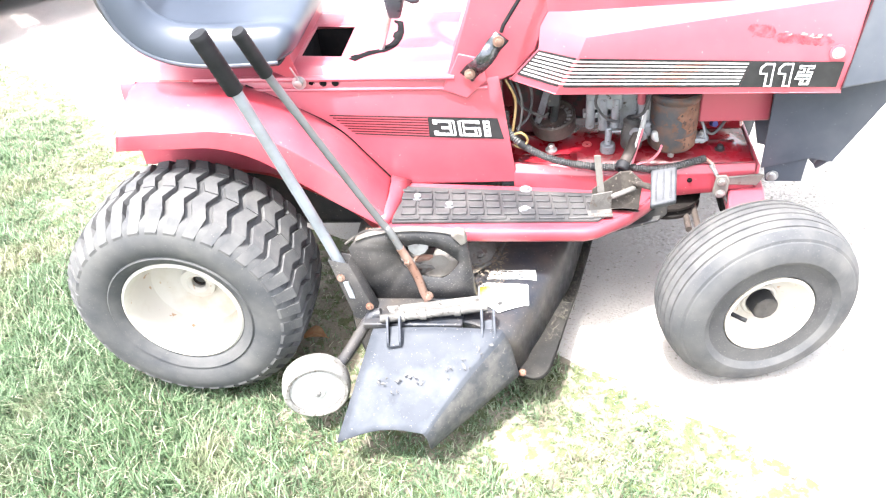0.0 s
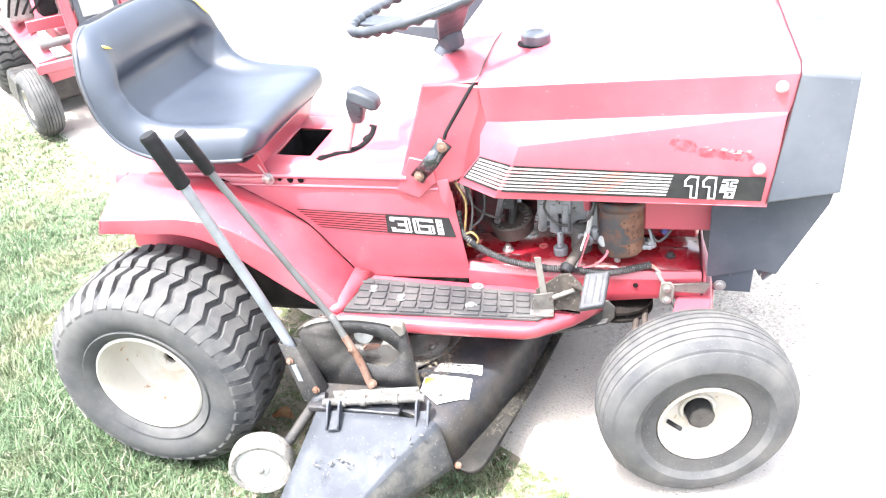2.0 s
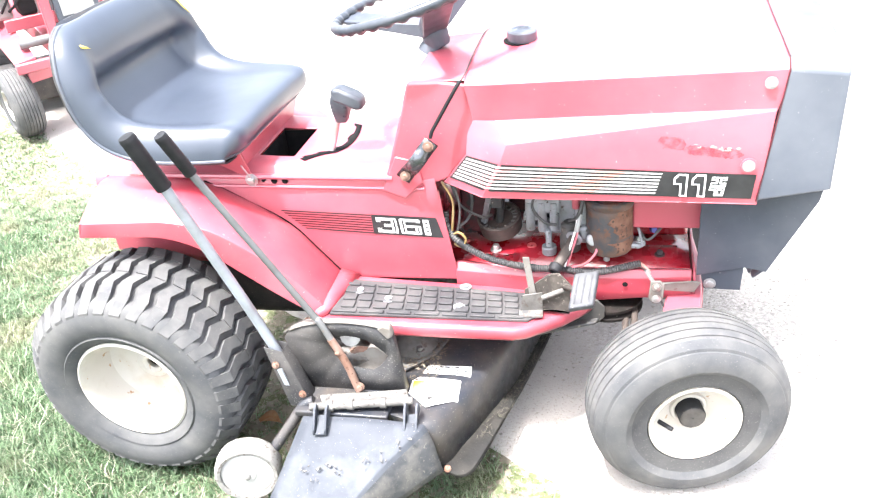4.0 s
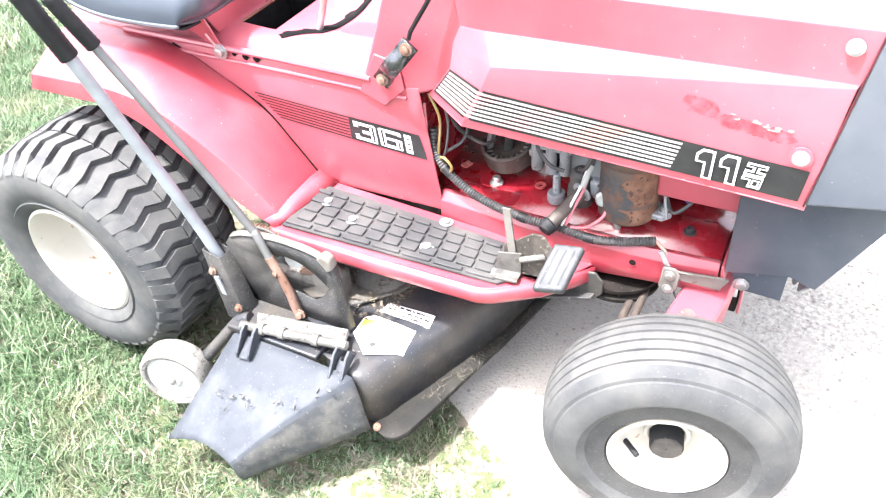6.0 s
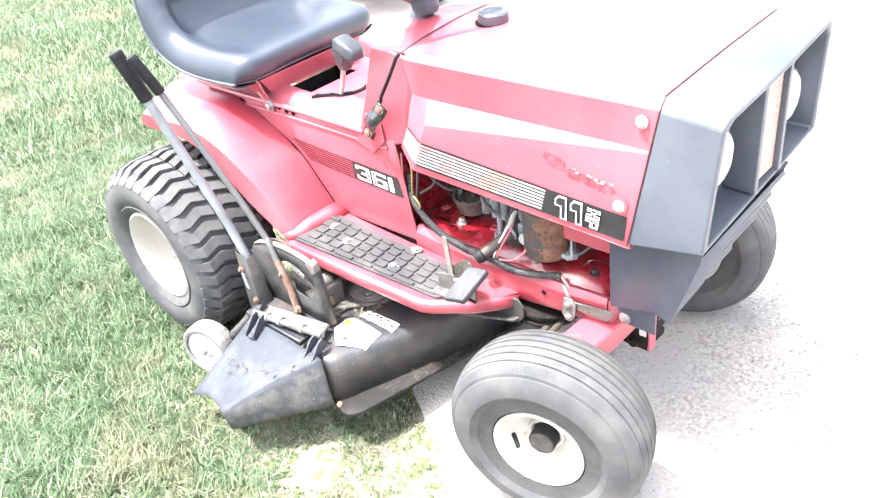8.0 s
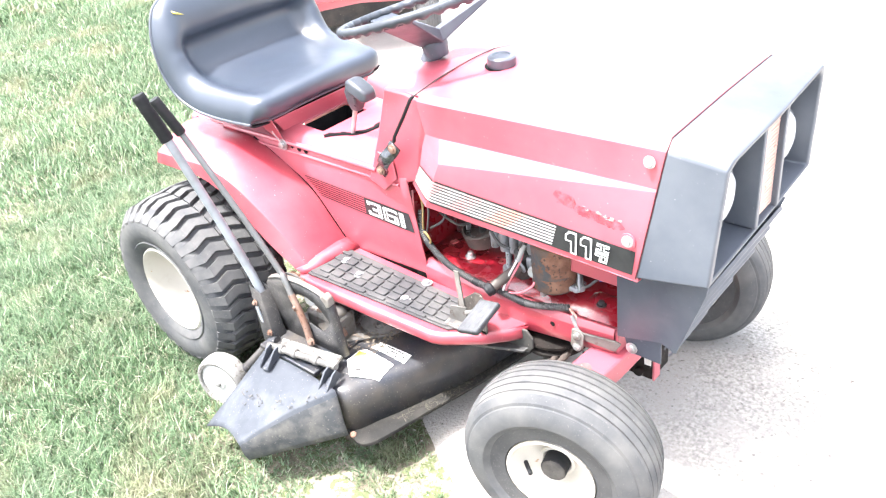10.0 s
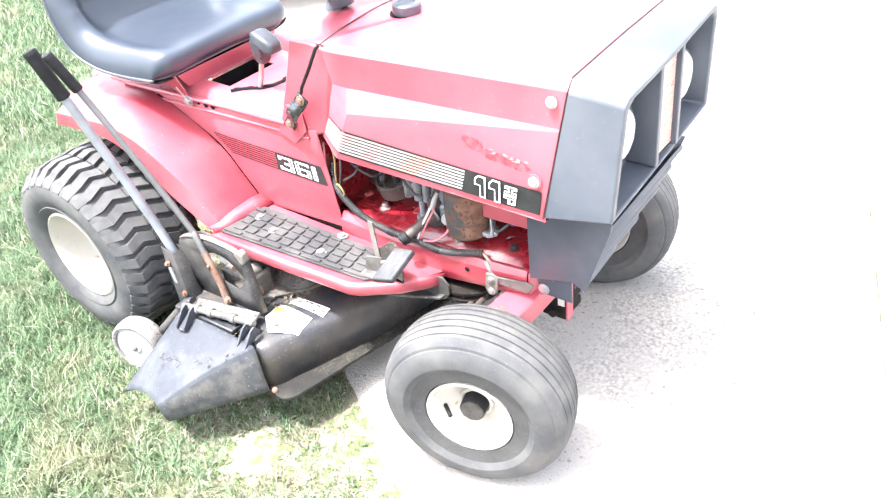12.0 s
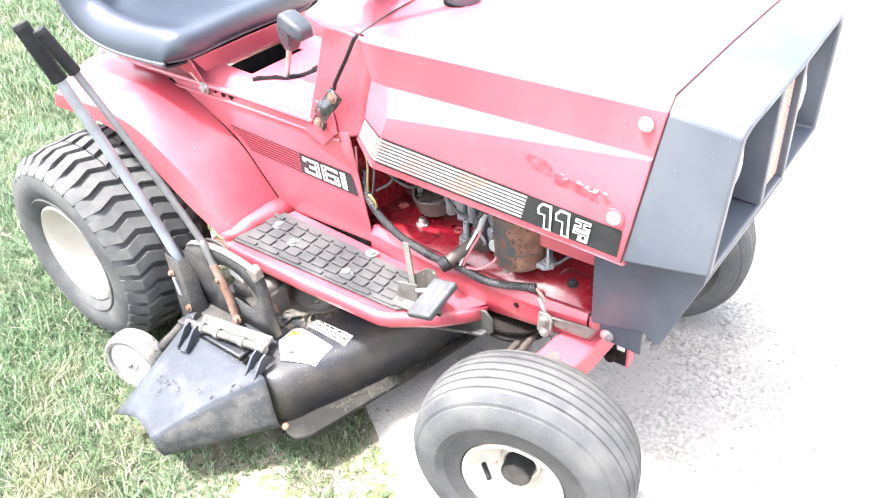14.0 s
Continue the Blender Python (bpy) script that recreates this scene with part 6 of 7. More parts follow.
def build_deck():
    lip = smooth_path([(x, y, 0.0) for x, y in LIP], 4)
    clamp = lambda v: max(-1.0, min(1.0, v))
    def ring(off, z):
        out = []
        for p in lip:
            k = off * deck_wide(p.y)
            dy = 0.30 * ramp(-p.y, 0.30, 0.38) if p.y < 0 else -ramp(p.y, 0.25, 0.40)
            out.append(Vector((p.x - clamp((p.x - 0.52) / 0.11) * k, p.y + dy * k, z)))
        return out
    bm = bmesh.new()
    rws = [ring(a, z) for a, z in DECK_PROF]
    vs = loft(bm, rws[2:])
    bm.faces.new(vs[-1])
    deck = part("mower_deck", bm, DECKPAINT, tractor, "black stamped-steel mower deck with dust and grass clippings", solid=0.004, sharp=50)
    bm = bmesh.new()
    loft(bm, rws[:3])
    part("skirt_flange", bm, FLANGE, deck, "dirty turned-out lower flange", solid=0.003)
    bm = bmesh.new()
    lathe(bm, [(0.007, 0), (0.007, 0.004), (0.004, 0.007), (0.001, 0.007)], (0.652, -0.410, 0.092), (0.1, -0.5, 1), 12)
    part("skirt_bolt", bm, RUST, deck, "rusty skirt bolt")
    bm = bmesh.new()
    box(bm, (0.36, -0.40, 0.190), (0.545, -0.24, 0.203))
    part("chute_frame", bm, DECKPAINT, deck, "grimy chute mounting plate", bevel=0.003)
    bm = bmesh.new()
    box(bm, (0.30, -0.20, 0.19), (0.56, 0.10, 0.215))
    part("belt_cover", bm, DUSTY, deck, "dusty belt cover covered with debris", bevel=0.01)
    bm = bmesh.new()
    lathe(bm, [(0.050, 0), (0.052, 0.022), (0.036, 0.034), (0.024, 0.044), (0.022, 0.052), (0.001, 0.053)], (0.545, -0.185, 0.192), (0, 0, 1), 24)
    sp = part("spindle_housing", bm, DUSTY, deck, "dust-caked spindle housing")
    for i in range(4):
        a = 0.6 + i * math.pi / 2
        bolt("housing_bolt", (0.545 + 0.040 * math.cos(a), -0.185 + 0.040 * math.sin(a), 0.218), (0, 0, 1), 0.006, 0.010, DUSTY, sp)
    bm = bmesh.new()
    plate(bm, [(0.440, -0.292, 0.200), (0.520, -0.292, 0.200), (0.600, -0.210, 0.200), (0.620, -0.140, 0.200), (0.460, -0.140, 0.200)], (0, 0, 0.007))
    part("spindle_plate", bm, DUSTY, deck, "brown dirt-caked mounting plate", bevel=0.003)
    bm = bmesh.new()
    rod(bm, (0.470, -0.232, 0.200), (0.474, -0.238, 0.300), 0.006, 10)
    part("hanger_post", bm, BRACKET, deck, "dusty hanger post")
    k = 700      # dirt and chopped grass lying on the deck's top
    ox = np.stack([RNG.uniform(0.43, 0.62, k), RNG.uniform(-0.30, -0.12, k), np.full(k, 0.208) + RNG.uniform(0, 0.004, k)], 1)
    aa, ll = RNG.uniform(0, 6.28, k), RNG.uniform(0.002, 0.010, k)
    dd = np.stack([np.cos(aa), np.sin(aa), RNG.uniform(-0.1, 0.35, k)], 1) * ll[:, None]
    ss = np.stack([-np.sin(aa), np.cos(aa), np.zeros(k)], 1) * RNG.uniform(0.0008, 0.003, k)[:, None]
    fast_mesh("deck_dirt", np.stack([ox - ss, ox + ss, ox + dd], 1), [(0, 1, 2)], DIRTBITS, 3, "brown dirt and chopped dry grass lying on the deck", "dirt")
    # stickers laid over the shoulder
    front = [p for p in lip if p.x > 0.60]
    def deck_z(x, y):
        lx = next((a.x + (b.x - a.x) * (y - a.y) / (b.y - a.y) for a, b in zip(front[4:], front[5:]) if a.y <= y <= b.y), 0.70)
        inn = min((lx - x) / deck_wide(y), (y + 0.415) / 0.30 / deck_wide(y))
        for (a, za), (b, zb) in zip(DECK_PROF, DECK_PROF[1:]):
            if a <= inn <= b:
                return za + (zb - za) * (inn - a) / (b - a) + 0.0015
        return 0.1965
    def sticker(name, pts, lift, material, parent, label=""):
        """A sticker that follows the deck: corners on the plan, cut fine."""
        bm = bmesh.new()
        f = bm.faces.new([bm.verts.new((x, y, 0)) for x, y in pts])
        bmesh.ops.triangulate(bm, faces=[f])
        for _ in range(4):
            bmesh.ops.subdivide_edges(bm, edges=bm.edges[:], cuts=1, use_grid_fill=True)
        for v in bm.verts:
            v.co.z = deck_z(v.co.x, v.co.y) + lift
        return part(name, bm, material, parent, label)
    st = sticker("warning_sticker", [(0.568, -0.324), (0.566, -0.286), (0.578, -0.274), (0.662, -0.277), (0.664, -0.326), (0.609, -0.358)], 0.0008, WHITE, deck, "white and yellow warning sticker")
    sticker("yellow_patch", [(0.572, -0.318), (0.570, -0.288), (0.590, -0.284), (0.594, -0.314)], 0.0014, YELLOW, st)
    sticker("dark_dot", [(0.604, -0.334), (0.611, -0.327), (0.618, -0.332), (0.611, -0.339)], 0.0014, GRIMY, st)
    s2 = sticker("model_sticker", [(0.582, -0.263), (0.588, -0.238), (0.676, -0.234), (0.678, -0.262)], 0.0010, WHITE, deck, "white sticker with dark lettering bars")
    rag = random.Random(5)
    for y, x0, x1 in ((-0.2415, 0.612, 0.668), (-0.2495, 0.594, 0.672), (-0.2575, 0.604, 0.660)):
        x = x0
        while x < x1:
            w, h = rag.uniform(0.004, 0.011), rag.uniform(0.0012, 0.0024)
            sticker("lettering_bar", [(x, y - h), (x, y + h), (x + w, y + h * 0.8), (x + w, y - h)], 0.0016, BLACKPRINT, s2)
            x += w + rag.uniform(0.0008, 0.003)
    # grass clippings caught on the skirt
    k = 460
    strip = [p for p in ring(0.024, 0.096) if p.x > 0.69 and p.y < 0.10]
    t = (len(strip) * RNG.uniform(0.0, 0.99, k) ** 0.5).astype(int)
    base = np.array([tuple(p) for p in strip])[t]
    base = base + np.stack([RNG.normal(0, 0.009, k), RNG.normal(0, 0.016, k), RNG.uniform(0, 0.006, k)], 1)
    ang = RNG.uniform(0, 6.28, k)
    L = RNG.uniform(0.003, 0.016, k)
    d = np.stack([np.cos(ang), np.sin(ang), RNG.uniform(-0.2, 0.6, k)], 1) * L[:, None]
    s = np.stack([-np.sin(ang), np.cos(ang), np.zeros(k)], 1) * 0.0008
    v = np.stack([base - s, base + s, base + d], 1)
    fast_mesh("grass_clippings", v, [(0, 1, 2)], CLIPS, 3, "dry grass clippings stuck on the mower deck", "clippings")
    return deck


deck = build_deck()

# hinge rods and brackets of the chute
bm = bmesh.new()
rod(bm, (0.395, -0.398, 0.214), (0.590, -0.372, 0.222), 0.008, 12)
hinge = part("chute_hinge", bm, HINGE, deck, "dusty steel hinge tube")
bm = bmesh.new()
plate(bm, [(0.40, -0.36, 0.206), (0.42, -0.392, 0.206), (0.585, -0.372, 0.214), (0.570, -0.335, 0.212)], (0, 0, 0.006))
part("hinge_plate", bm, HINGE, hinge, "dirt-crusted hinge plate", bevel=0.002)
for x, y in ((0.408, -0.402), (0.430, -0.400), (0.578, -0.384), (0.600, -0.382)):
    bm = bmesh.new()
    plate(bm, [(x - 0.001, y + 0.012, 0.206), (x, y - 0.002, 0.228), (x + 0.001, y - 0.014, 0.224), (x + 0.003, y - 0.040, 0.196), (x + 0.002, y - 0.040, 0.184), (x - 0.001, y - 0.008, 0.198)], (0.0045, 0.0006, 0))
    part("hinge_bracket", bm, CHUTEPL, hinge, "black moulded hinge rib", bevel=0.001)
for x, y in ((0.4125, -0.404), (0.5825, -0.386)):
    bm = bmesh.new()
    plate(bm, [(x, y - 0.006, 0.203), (x + 0.018, y - 0.004, 0.204), (x + 0.021, y - 0.036, 0.186), (x + 0.003, y - 0.038, 0.185)], (0, 0.001, 0.003))
    part("hinge_saddle", bm, CHUTEPL, hinge, "moulded saddle between the ribs", bevel=0.0008)
for t in (0.20, 0.40, 0.72):
    c = lerp3((0.395, -0.398, 0.214), (0.590, -0.372, 0.222), t)
    bm = bmesh.new()
    rod(bm, c - Vector((0.006, 0.0008, 0)), c + Vector((0.006, 0.0008, 0)), 0.0105, 14)
    part("hinge_knuckle", bm, HINGE, hinge, "dusty knuckle on the hinge tube", bevel=0.001)


def build_chute():
    """Moulded deflector: a sloping top that folds down along one side."""
    rws = []
    k = 12
    for i in range(k + 1):
        t = i / k
        L = lerp3((0.380, -0.405, 0.196), (0.322, -0.562, 0.062), t)
        C = lerp3((0.618, -0.408, 0.199), (0.486, -0.582, 0.118), t)
        R = lerp3((0.647, -0.420, 0.096), (0.497, -0.575, 0.068), t)
        sag = 0.010 * math.sin(math.pi * t)
        row = []
        for j in range(9):
            s = j / 8
            scallop = 0.010 * math.sin(math.pi * s) * t ** 6
            row.append(L.lerp(C, s) + Vector((0.2 * scallop, scallop, 0.006 * math.sin(math.pi * s) + 0.5 * scallop + sag * s)))
        for s in (0.05, 0.12, 0.35, 0.6, 0.85, 1.0):
            row.append(C.lerp(R, s) + Vector((0.010 * math.sin(math.pi * min(1, s * 2) / 2) * (1 - s), -0.004 * math.sin(math.pi * s), sag * (1 - s))))
        rws.append(row)
    bm = bmesh.new()
    loft(bm, rws)
    ch = part("discharge_chute", bm, CHUTEPL, deck, "scuffed black plastic discharge deflector with dirt-speckled side", solid=0.004, sharp=55)
    ch.data.materials.append(CHUTEDIRT)
    wide = len(rws[0]) - 1
    for i, poly in enumerate(ch.data.polygons):
        poly.material_index = 1 if i % wide >= 10 else 0
    bits = random.Random(3)
    for x, y, z in ((0.405, -0.490, 0.150), (0.430, -0.505, 0.148), (0.470, -0.500, 0.158), (0.520, -0.495, 0.170), (0.560, -0.475, 0.180), (0.590, -0.455, 0.186), (0.445, -0.490, 0.156)):
        for _ in range(4):
            q = Vector((x + bits.uniform(-0.013, 0.013), y + bits.uniform(-0.010, 0.010), 0))
            q.z = z + 0.0035 + 0.25 * (q.x - x) + 0.55 * (q.y - y)
            a, r = bits.uniform(0, 6.28), bits.uniform(0.0018, 0.0050)
            bm = bmesh.new()
            plate(bm, [q + Vector((math.cos(a + t) * r * f, math.sin(a + t) * r * f, 0.55 * math.sin(a + t) * r * f)) for t, f in ((0, 1.0), (1.5, 0.45), (2.9, 1.1), (4.6, 0.4))], (0, 0.0005, 0.0014))
            part("stuck_debris", bm, GRIMY, ch)
    return ch


build_chute()

# lift quadrant plate, bracket and springs
QUAD_OUT = [(0.338, 0.322), (0.352, 0.340), (0.380, 0.352), (0.420, 0.360), (0.460, 0.363), (0.500, 0.361), (0.530, 0.355), (0.551, 0.345), (0.556, 0.300), (0.560, 0.250), (0.565, 0.205), (0.520, 0.197), (0.470, 0.193), (0.420, 0.190), (0.375, 0.190), (0.352, 0.240)]
QUAD_IN = [(0.430, 0.300), (0.432, 0.318), (0.444, 0.328), (0.462, 0.333), (0.482, 0.331), (0.500, 0.325), (0.518, 0.313), (0.532, 0.300), (0.540, 0.291), (0.532, 0.276), (0.520, 0.262), (0.506, 0.252), (0.488, 0.254), (0.464, 0.259), (0.446, 0.268), (0.434, 0.284)]


def quadrant():
    Y = -0.328
    bm = bmesh.new()
    loft(bm, [[Vector((x, Y, z)) for x, z in QUAD_OUT], [Vector((x, Y, z)) for x, z in QUAD_IN]], closed=True)
    q = part("quadrant_plate", bm, QUADMAT, deck, "grimy black lift quadrant plate with an arched hole", solid=0.004, sharp=1)
    bm = bmesh.new()
    lip = smooth_path([(x, Y, z) for x, z in QUAD_OUT[1:8]], 4)
    loft(bm, [[p + Vector((0, -0.002, 0.001)) for p in lip], [p + Vector((0, 0.010, 0.003)) for p in lip]])
    part("rolled_lip", bm, BRACKET, q, "worn rolled edge", solid=0.002, sharp=1)
    bm = bmesh.new()
    side = [(x, Y, z) for x, z in QUAD_OUT[7:11]]
    loft(bm, [[Vector(p) for p in side], [Vector(p) + Vector((0.003, 0.014, 0)) for p in side]])
    part("side_flange", bm, QUADMAT, q, "folded side flange of the quadrant", solid=0.003, sharp=1)
    bm = bmesh.new()
    plate(bm, [(0.528, Y - 0.004, 0.352), (0.540, Y - 0.004, 0.361), (0.553, Y - 0.004, 0.356), (0.557, Y - 0.004, 0.338), (0.546, Y - 0.004, 0.330)], (0, 0.018, 0.002))
    part("corner_lug", bm, BRACKET, q, "worn pale corner of the plate", bevel=0.003)
    return q


quad = quadrant()
bm = bmesh.new()
box(bm, (0.415, -0.318, 0.196), (0.525, -0.310, 0.215))
part("quadrant_foot", bm, GRIMY, quad)
bm = bmesh.new()
tube(bm, smooth_path([(0.452, -0.285, 0.262), (0.475, -0.288, 0.270), (0.505, -0.282, 0.252), (0.520, -0.280, 0.215)], 5), 0.007, 8)
part("link_rod", bm, RUST, quad, "rusty link")
bm = bmesh.new()
box(bm, (0.42, -0.30, 0.20), (0.52, -0.24, 0.262))
part("lift_pivot", bm, DUSTY, quad, "dusty pivot block", bevel=0.008)
bm = bmesh.new()
plate(bm, [(0.452, -0.300, 0.232), (0.480, -0.306, 0.226), (0.530, -0.306, 0.252), (0.534, -0.300, 0.272), (0.500, -0.296, 0.276), (0.462, -0.296, 0.262)], (0, 0.004, 0.003))
part("lift_link", bm, BRACKET, quad, "pale dusty flat lift link", bevel=0.0015)
bm = bmesh.new()
rod(bm, (0.500, -0.262, 0.262), (0.500, -0.300, 0.268), 0.016, 16)
part("lift_bush", bm, BRACKET, quad, "dusty bush of the lift shaft")
bm = bmesh.new()
lathe(bm, [(0.018, 0), (0.020, 0.006), (0.006, 0.010), (0.001, 0.010)], (0.462, -0.300, 0.312), (0.2, -1, 0.5), 12)
part("wing_nut", bm, CONN, quad, "pale dusty clip")
bm = bmesh.new()
tube(bm, smooth_path([(0.325, -0.300, 0.312), (0.36, -0.290, 0.332), (0.40, -0.288, 0.336), (0.44, -0.296, 0.330)], 5), 0.0030, 8)
part("guard_wire", bm, GRIMY, quad, "bent grimy guard wire")
bm = bmesh.new()
coil = []
for i in range(90):
    a = 2 * math.pi * i / 10
    coil.append((0.362 + 0.0062 * i / 10, -0.275 + 0.010 * math.cos(a), 0.318 + 0.010 * math.sin(a)))
tube(bm, coil, 0.0018, 6)
part("spring", bm, RUST, quad, "rusty coil spring")


# ---- levers ----
def lever(pts, r, grip_len, material, name, label):
    bm = bmesh.new()
    path = smooth_path(pts, 6)
    tube(bm, path, r, 12)
    lv = part(name, bm, material, tractor, label)
    bm = bmesh.new()
    a = Vector(pts[0])
    d = (Vector(pts[1]) - a).normalized()
    prof = [(0.001, -0.004), (r + 0.003, -0.003), (r + 0.0045, 0.002)]
    for i in range(12):
        s = 0.006 + grip_len * i / 12
        prof += [(r + 0.0045, s), (r + 0.0038, s + grip_len / 30)]
    prof += [(r + 0.0043, grip_len), (r + 0.001, grip_len + 0.002)]
    lathe(bm, prof, a, d, 16)
    part("hand_grip", bm, GRIP, lv, "black ribbed rubber grip")
    return lv


lev1 = lever([(0.206, -0.420, 0.776), (0.232, -0.400, 0.676), (0.290, -0.352, 0.420), (0.318, -0.336, 0.300), (0.330, -0.334, 0.262)], 0.0098, 0.102, GREYROD, "lift_lever", "grey steel deck lift lever")
lev2 = lever([(0.266, -0.420, 0.778), (0.284, -0.395, 0.702), (0.360, -0.352, 0.500), (0.408, -0.334, 0.387), (0.420, -0.334, 0.368), (0.438, -0.336, 0.325)], 0.0068, 0.080, DARKROD, "engage_lever", "thin grey steel blade engagement lever")
bm = bmesh.new()
tube(bm, smooth_path([(0.436, -0.336, 0.330), (0.448, -0.336, 0.300), (0.462, -0.337, 0.262), (0.470, -0.339, 0.228), (0.476, -0.341, 0.212)], 6), 0.0078, 10)
low = part("lever_foot", bm, RUST, lev2, "rusty lower end of the lever")
bolt("pivot_bolt", (0.478, -0.342, 0.222), (0.3, -1, 0.2), 0.0055, 0.009, RUST, low, "rusty pivot bolt")
bolt("pivot_bolt", (0.448, -0.340, 0.300), (-1, -0.3, 0.2), 0.0045, 0.007, RUST, low, "rusty bolt")
bm = bmesh.new()         # folded socket of the lift lever
loft(bm, [[Vector(p) for p in q] for q in (((0.303, -0.352, 0.314), (0.340, -0.352, 0.306), (0.340, -0.322, 0.306), (0.303, -0.322, 0.314)), ((0.342, -0.374, 0.192), (0.388, -0.374, 0.190), (0.388, -0.340, 0.190), (0.342, -0.340, 0.192)))], closed=True)
sock = part("lever_socket", bm, QUADMAT, lev1, "black folded steel lever socket", solid=0.003, bevel=0.002)
bm = bmesh.new()
box(bm, (0, 0, 0), (0.010, 0.003, 0.052), basis((0.338, -0.366, 0.222), (1, 0, 0.2), (0, 1, 0)) )
part("socket_slot", bm, GREYROD, sock, "grey steel seen through the slot")
bolt("socket_bolt", (0.324, -0.360, 0.280), (0, -1, 0.2), 0.0045, 0.007, RUST, sock, "rusty bolt")
bolt("socket_bolt", (0.372, -0.372, 0.222), (0, -1, 0.2), 0.0045, 0.007, RUST, sock, "rusty bolt")

# gauge wheel on its bent arm
bm = bmesh.new()
tube(bm, smooth_path([(0.392, -0.372, 0.205), (0.372, -0.376, 0.198), (0.345, -0.398, 0.165), (0.316, -0.424, 0.130), (0.288, -0.440, 0.104)], 6), 0.011, 12)
arm = part("gauge_arm", bm, DECKPAINT, deck, "dark bent gauge wheel arm")
GA, GC = Vector((0.30, -1, 0.06)).normalized(), Vector((0.270, -0.462, 0.103))
bm = bmesh.new()
lathe(bm, [(0.010, -0.024), (0.040, -0.022), (0.050, -0.022), (0.050, 0.015), (0.046, 0.017), (0.030, 0.015), (0.018, 0.016), (0.014, 0.020), (0.001, 0.020)], GC, GA, 40)
gw = part("gauge_wheel", bm, GAUGEPL, deck, "pale grey plastic gauge wheel with dirty tread")
bm = bmesh.new()
lathe(bm, [(0.050, -0.024), (0.058, -0.024), (0.0625, -0.018), (0.0640, -0.008), (0.0640, 0.008), (0.0620, 0.017), (0.057, 0.022), (0.051, 0.021), (0.0495, 0.012)], GC, GA, 40)
part("wheel_tread", bm, GAUGERIM, gw, "dirty grey tread rim")
bm = bmesh.new()
lathe(bm, [(0.007, 0), (0.007, 0.006), (0.003, 0.008), (0.001, 0.008)], GC + GA * 0.019, GA, 12)
part("wheel_axle", bm, GAUGERIM, gw)


# ---- second tractor, parked behind on the drive ----
def second_tractor():
    at, head = Vector((-1.757, 2.005, 0.0)), -43.0
    tr = thing("lawn_tractor", at, "second red ride-on lawn tractor parked on the drive", "lawn tractor")
    M = Matrix.Translation(at) @ Matrix.Rotation(radians(head), 4, "Z")
    P = lambda x, y, z: M @ Vector((x * 0.78, y * 0.9, z))
    for s in (-1, 1):
        rear_wheel(tr, M @ Vector((-0.42, s * 0.30, 0.224)), head, s)
        front_wheel(tr, M @ Vector((0.45, s * 0.33, 0.148)), head + 4, s, size=0.79)
    def hull(name, pts, material, parent, label="", bevel=0.006):
        bm = bmesh.new()
        lo = [P(x, -y, z) for x, y, z in pts]
        hi = [P(x, y, z) for x, y, z in pts]
        loft(bm, [lo, hi], closed=True, caps=True)
        return part(name, bm, material, parent, label, bevel=bevel)
    hull("hood", [(0.70, 0.12, 0.58), (0.72, 0.11, 0.82), (0.10, 0.12, 0.82), (0.10, 0.13, 0.60)], RED, tr, "red steel hood")
    grille = hull("grille", [(0.722, 0.10, 0.44), (0.76, 0.10, 0.44), (0.76, 0.10, 0.82), (0.722, 0.10, 0.82)], PLASTIC, tr, "dark plastic grille frame")
    hull("grille_panel", [(0.762, 0.075, 0.49), (0.768, 0.075, 0.49), (0.768, 0.075, 0.80), (0.762, 0.075, 0.80)], CONN, grille, "pale ribbed grille panel", bevel=0.002)
    for s in (-1, 1):
        bm = bmesh.new()
        box(bm, (0.55, s * 0.122 - 0.020, 0.36), (0.59, s * 0.122 + 0.020, 0.82), M)
        part("front_post", bm, RED, tr, "red upright beside the grille", bevel=0.004)
    hull("frame_rail", [(0.70, 0.15, 0.30), (0.70, 0.15, 0.36), (-0.5, 0.15, 0.42), (-0.5, 0.15, 0.30)], RED, tr, "red steel frame")
    hull("cross_panel", [(0.46, 0.30, 0.425), (0.46, 0.30, 0.475), (0.44, 0.30, 0.475), (0.44, 0.30, 0.425)], RED, tr, "red cross panel below the engine", bevel=0.003)
    engine = hull("engine", [(0.40, 0.11, 0.44), (0.40, 0.11, 0.66), (0.16, 0.11, 0.66), (0.16, 0.11, 0.44)], ALLOY, tr, "grey engine")
    for x0, x1, y0, y1, z0, z1, mt, nm in ((0.20, 0.32, -0.19, -0.115, 0.47, 0.64, GRIP, "air_cleaner"), (0.10, 0.26, -0.32, -0.21, 0.46, 0.60, CONN, "fuel_tank"), (0.22, 0.30, -0.28, -0.24, 0.58, 0.66, GRIP, "filter_bowl")):
        bm = bmesh.new()
        box(bm, (x0, y0, z0), (x1, y1, z1), M)
        part(nm, bm, mt, engine, "engine part of the parked tractor", bevel=0.015, segs=3)
    for i in range(4):
        bm = bmesh.new()
        tube(bm, smooth_path([M @ Vector(p) for p in ((0.30, -0.32 + 0.03 * i, 0.50), (0.33, -0.28 + 0.03 * i, 0.60 - 0.02 * i), (0.30, -0.20 + 0.02 * i, 0.64), (0.24, -0.14, 0.62))], 5), 0.006, 8)
        part("hose", bm, GRIP, engine, "black engine hose")
    hull("body", [(0.14, 0.14, 0.40), (0.08, 0.13, 0.76), (-0.02, 0.13, 0.76), (-0.10, 0.15, 0.58), (-0.62, 0.16, 0.60), (-0.62, 0.16, 0.42)], RED, tr, "red body tunnel")
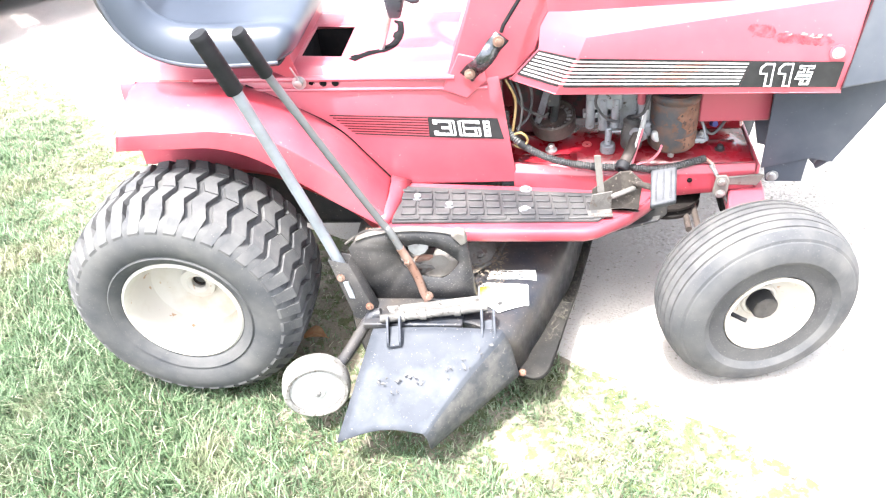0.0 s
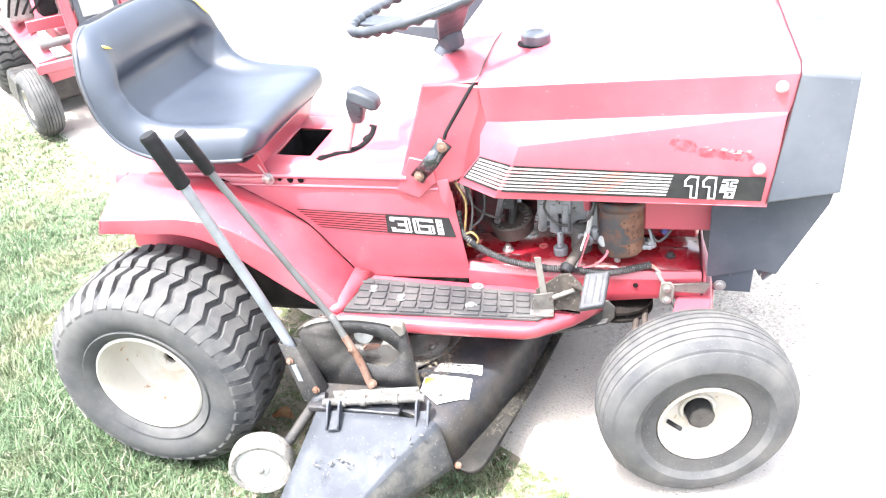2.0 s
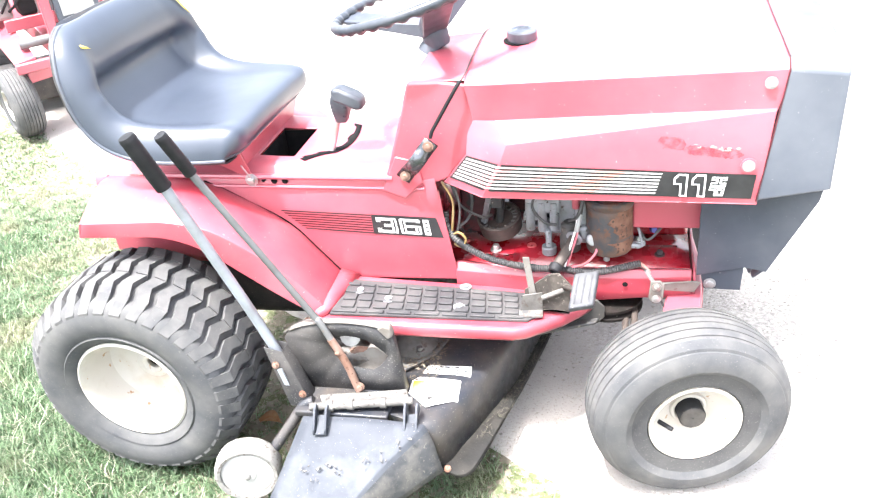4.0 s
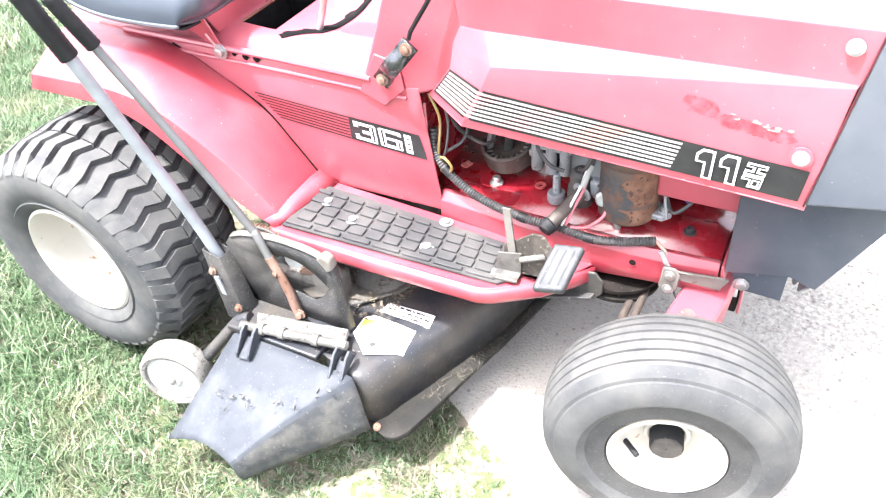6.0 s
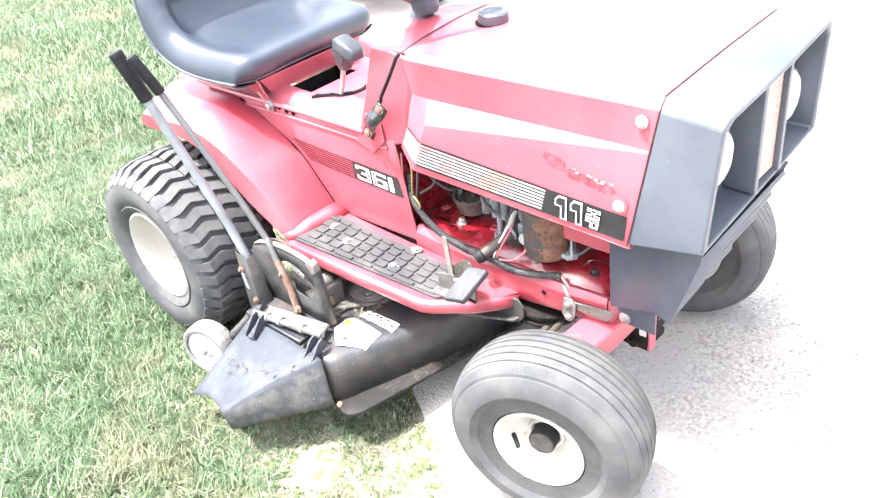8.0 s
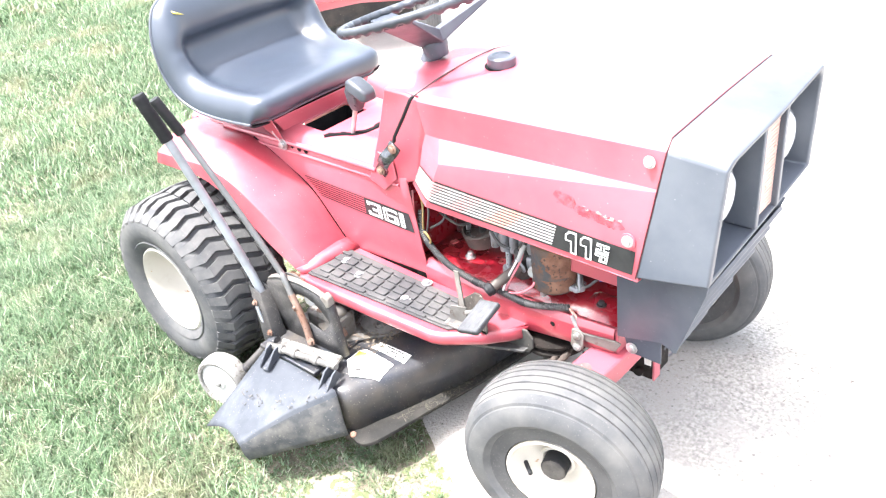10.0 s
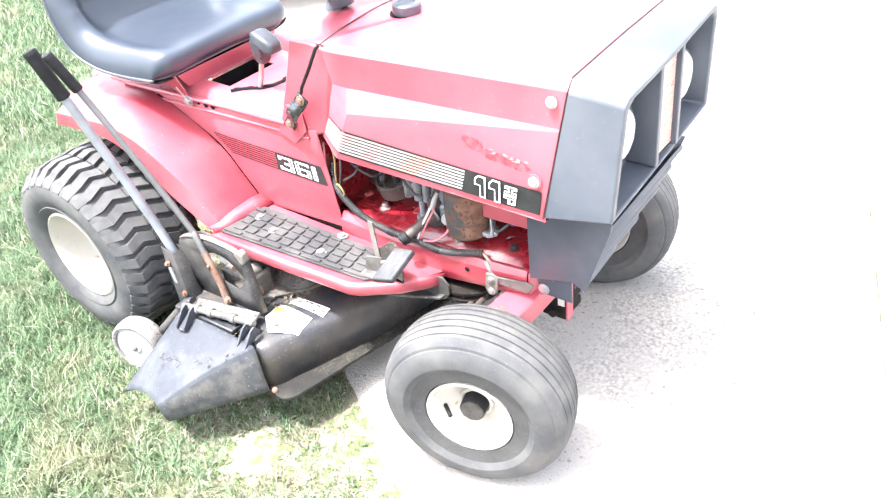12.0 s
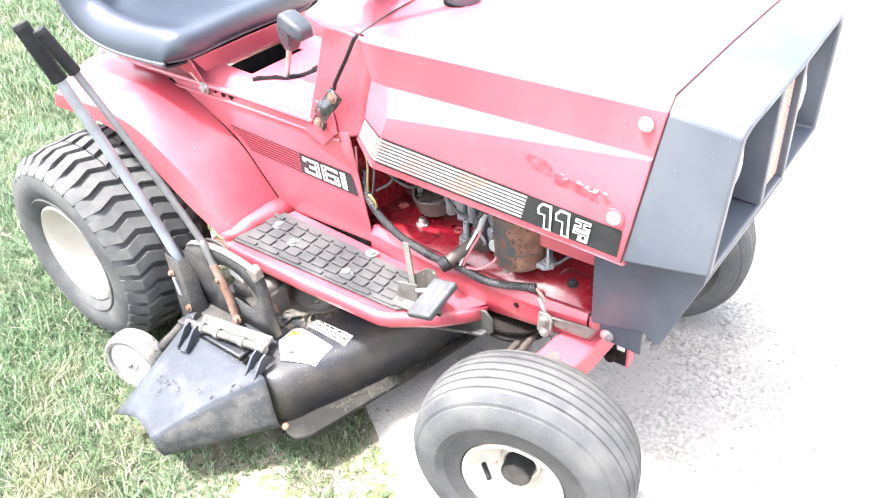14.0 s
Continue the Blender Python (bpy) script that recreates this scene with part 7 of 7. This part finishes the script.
    hull("seat", [(-0.16, 0.21, 0.66), (-0.16, 0.21, 0.70), (-0.44, 0.22, 0.70), (-0.52, 0.20, 0.90), (-0.56, 0.20, 0.90), (-0.50, 0.21, 0.66)], VINYL, tr, "black vinyl seat", bevel=0.02)
    hull("mower_deck", [(0.26, 0.44, 0.06), (0.24, 0.42, 0.19), (-0.18, 0.42, 0.19), (-0.20, 0.44, 0.06)], GRIMY, tr, "grey dusty mower deck", bevel=0.02)
    for s in (-1, 1):
        bm = bmesh.new()
        loft(bm, [[M @ Vector((x, s * y, z + h)) for x, y, z in ((-0.10, 0.26, 0.45), (0.30, 0.24, 0.43), (0.56, 0.22, 0.335), (0.56, 0.31, 0.325), (0.30, 0.335, 0.42), (-0.10, 0.35, 0.44))] for h in (0.0, 0.014)], closed=True, caps=True)
        part("footboard", bm, RED, tr, bevel=0.004)
        bm = bmesh.new()
        rws = []
        for x, z in ((-0.72, 0.50), (-0.60, 0.53), (-0.42, 0.55), (-0.26, 0.52), (-0.16, 0.44), (-0.08, 0.34)):
            rws.append([P(x, s * 0.14, z + 0.03), P(x, s * 0.32, z + 0.02), P(x, s * 0.33, z - 0.03)])
        loft(bm, rws)
        part("fender", bm, RED, tr, "red rear fender", solid=0.004, bevel=0.006)
    bm = bmesh.new()
    loft(bm, [[P(0.62 + dx, y, z + dz) for dx, dz in ((-0.035, -0.025), (0.035, -0.025), (0.035, 0.025), (-0.035, 0.025))] for y, z in ((-0.30, 0.255), (0, 0.275), (0.30, 0.255))], closed=True, caps=True)
    part("front_axle", bm, RED, tr, "red front axle beam", bevel=0.005)
    bm = bmesh.new()
    box(bm, (0.55, -0.31, 0.292), (0.58, 0.31, 0.335), M)
    part("bumper", bm, RED, tr, "red front bumper bar", bevel=0.006)
    bm = bmesh.new()
    rod(bm, M @ Vector((0.50, -0.26, 0.395)), M @ Vector((0.50, 0.26, 0.395)), 0.020, 16)
    part("cross_tube", bm, DARKROD, tr, "grey steel cross tube")


second_tractor()


# ---- litter on the ground ----
bm = bmesh.new()
rws = []
for i in range(9):
    t = i / 8
    w = 0.017 * math.sin(math.pi * min(0.97, max(0.03, t))) ** 0.7
    c0 = Vector((0.176 + 0.052 * t, -0.238 + 0.010 * math.sin(3 * t), 0.006 + 0.008 * math.sin(math.pi * t)))
    rws.append([c0 + Vector((0.004, -w, 0.006)), c0, c0 + Vector((-0.004, w, 0.007))])
loft(bm, rws)
leaf = thing("dead_leaf", (0.20, -0.235, 0.0), "curled dry brown leaf on the grass", "leaf")
part("blade", bm, LEAFMAT, leaf, solid=0.0006)
k = 90
cx, cy = RNG.normal(1.45, 0.22, k), RNG.normal(0.55, 0.38, k)
ang, L = RNG.uniform(0, 6.28, k), RNG.uniform(0.004, 0.022, k) * RNG.uniform(0.3, 1, k)
d = np.stack([np.cos(ang) * L, np.sin(ang) * L, RNG.uniform(0, 0.002, k)], 1)
s = np.stack([-np.sin(ang), np.cos(ang), np.zeros(k)], 1) * 0.0011
at = np.stack([cx, cy, drive_rise(cx, cy) + 0.003], 1)
up = np.array([0, 0, 0.0016])
v = np.stack([at - s, at + s, at + d, at + d * 0.5 + up], 1)
fast_mesh("twigs", v, [(0, 1, 3), (1, 2, 3), (2, 0, 3)], TWIG, 4, "small dark twigs and bits lying on the drive", "debris")
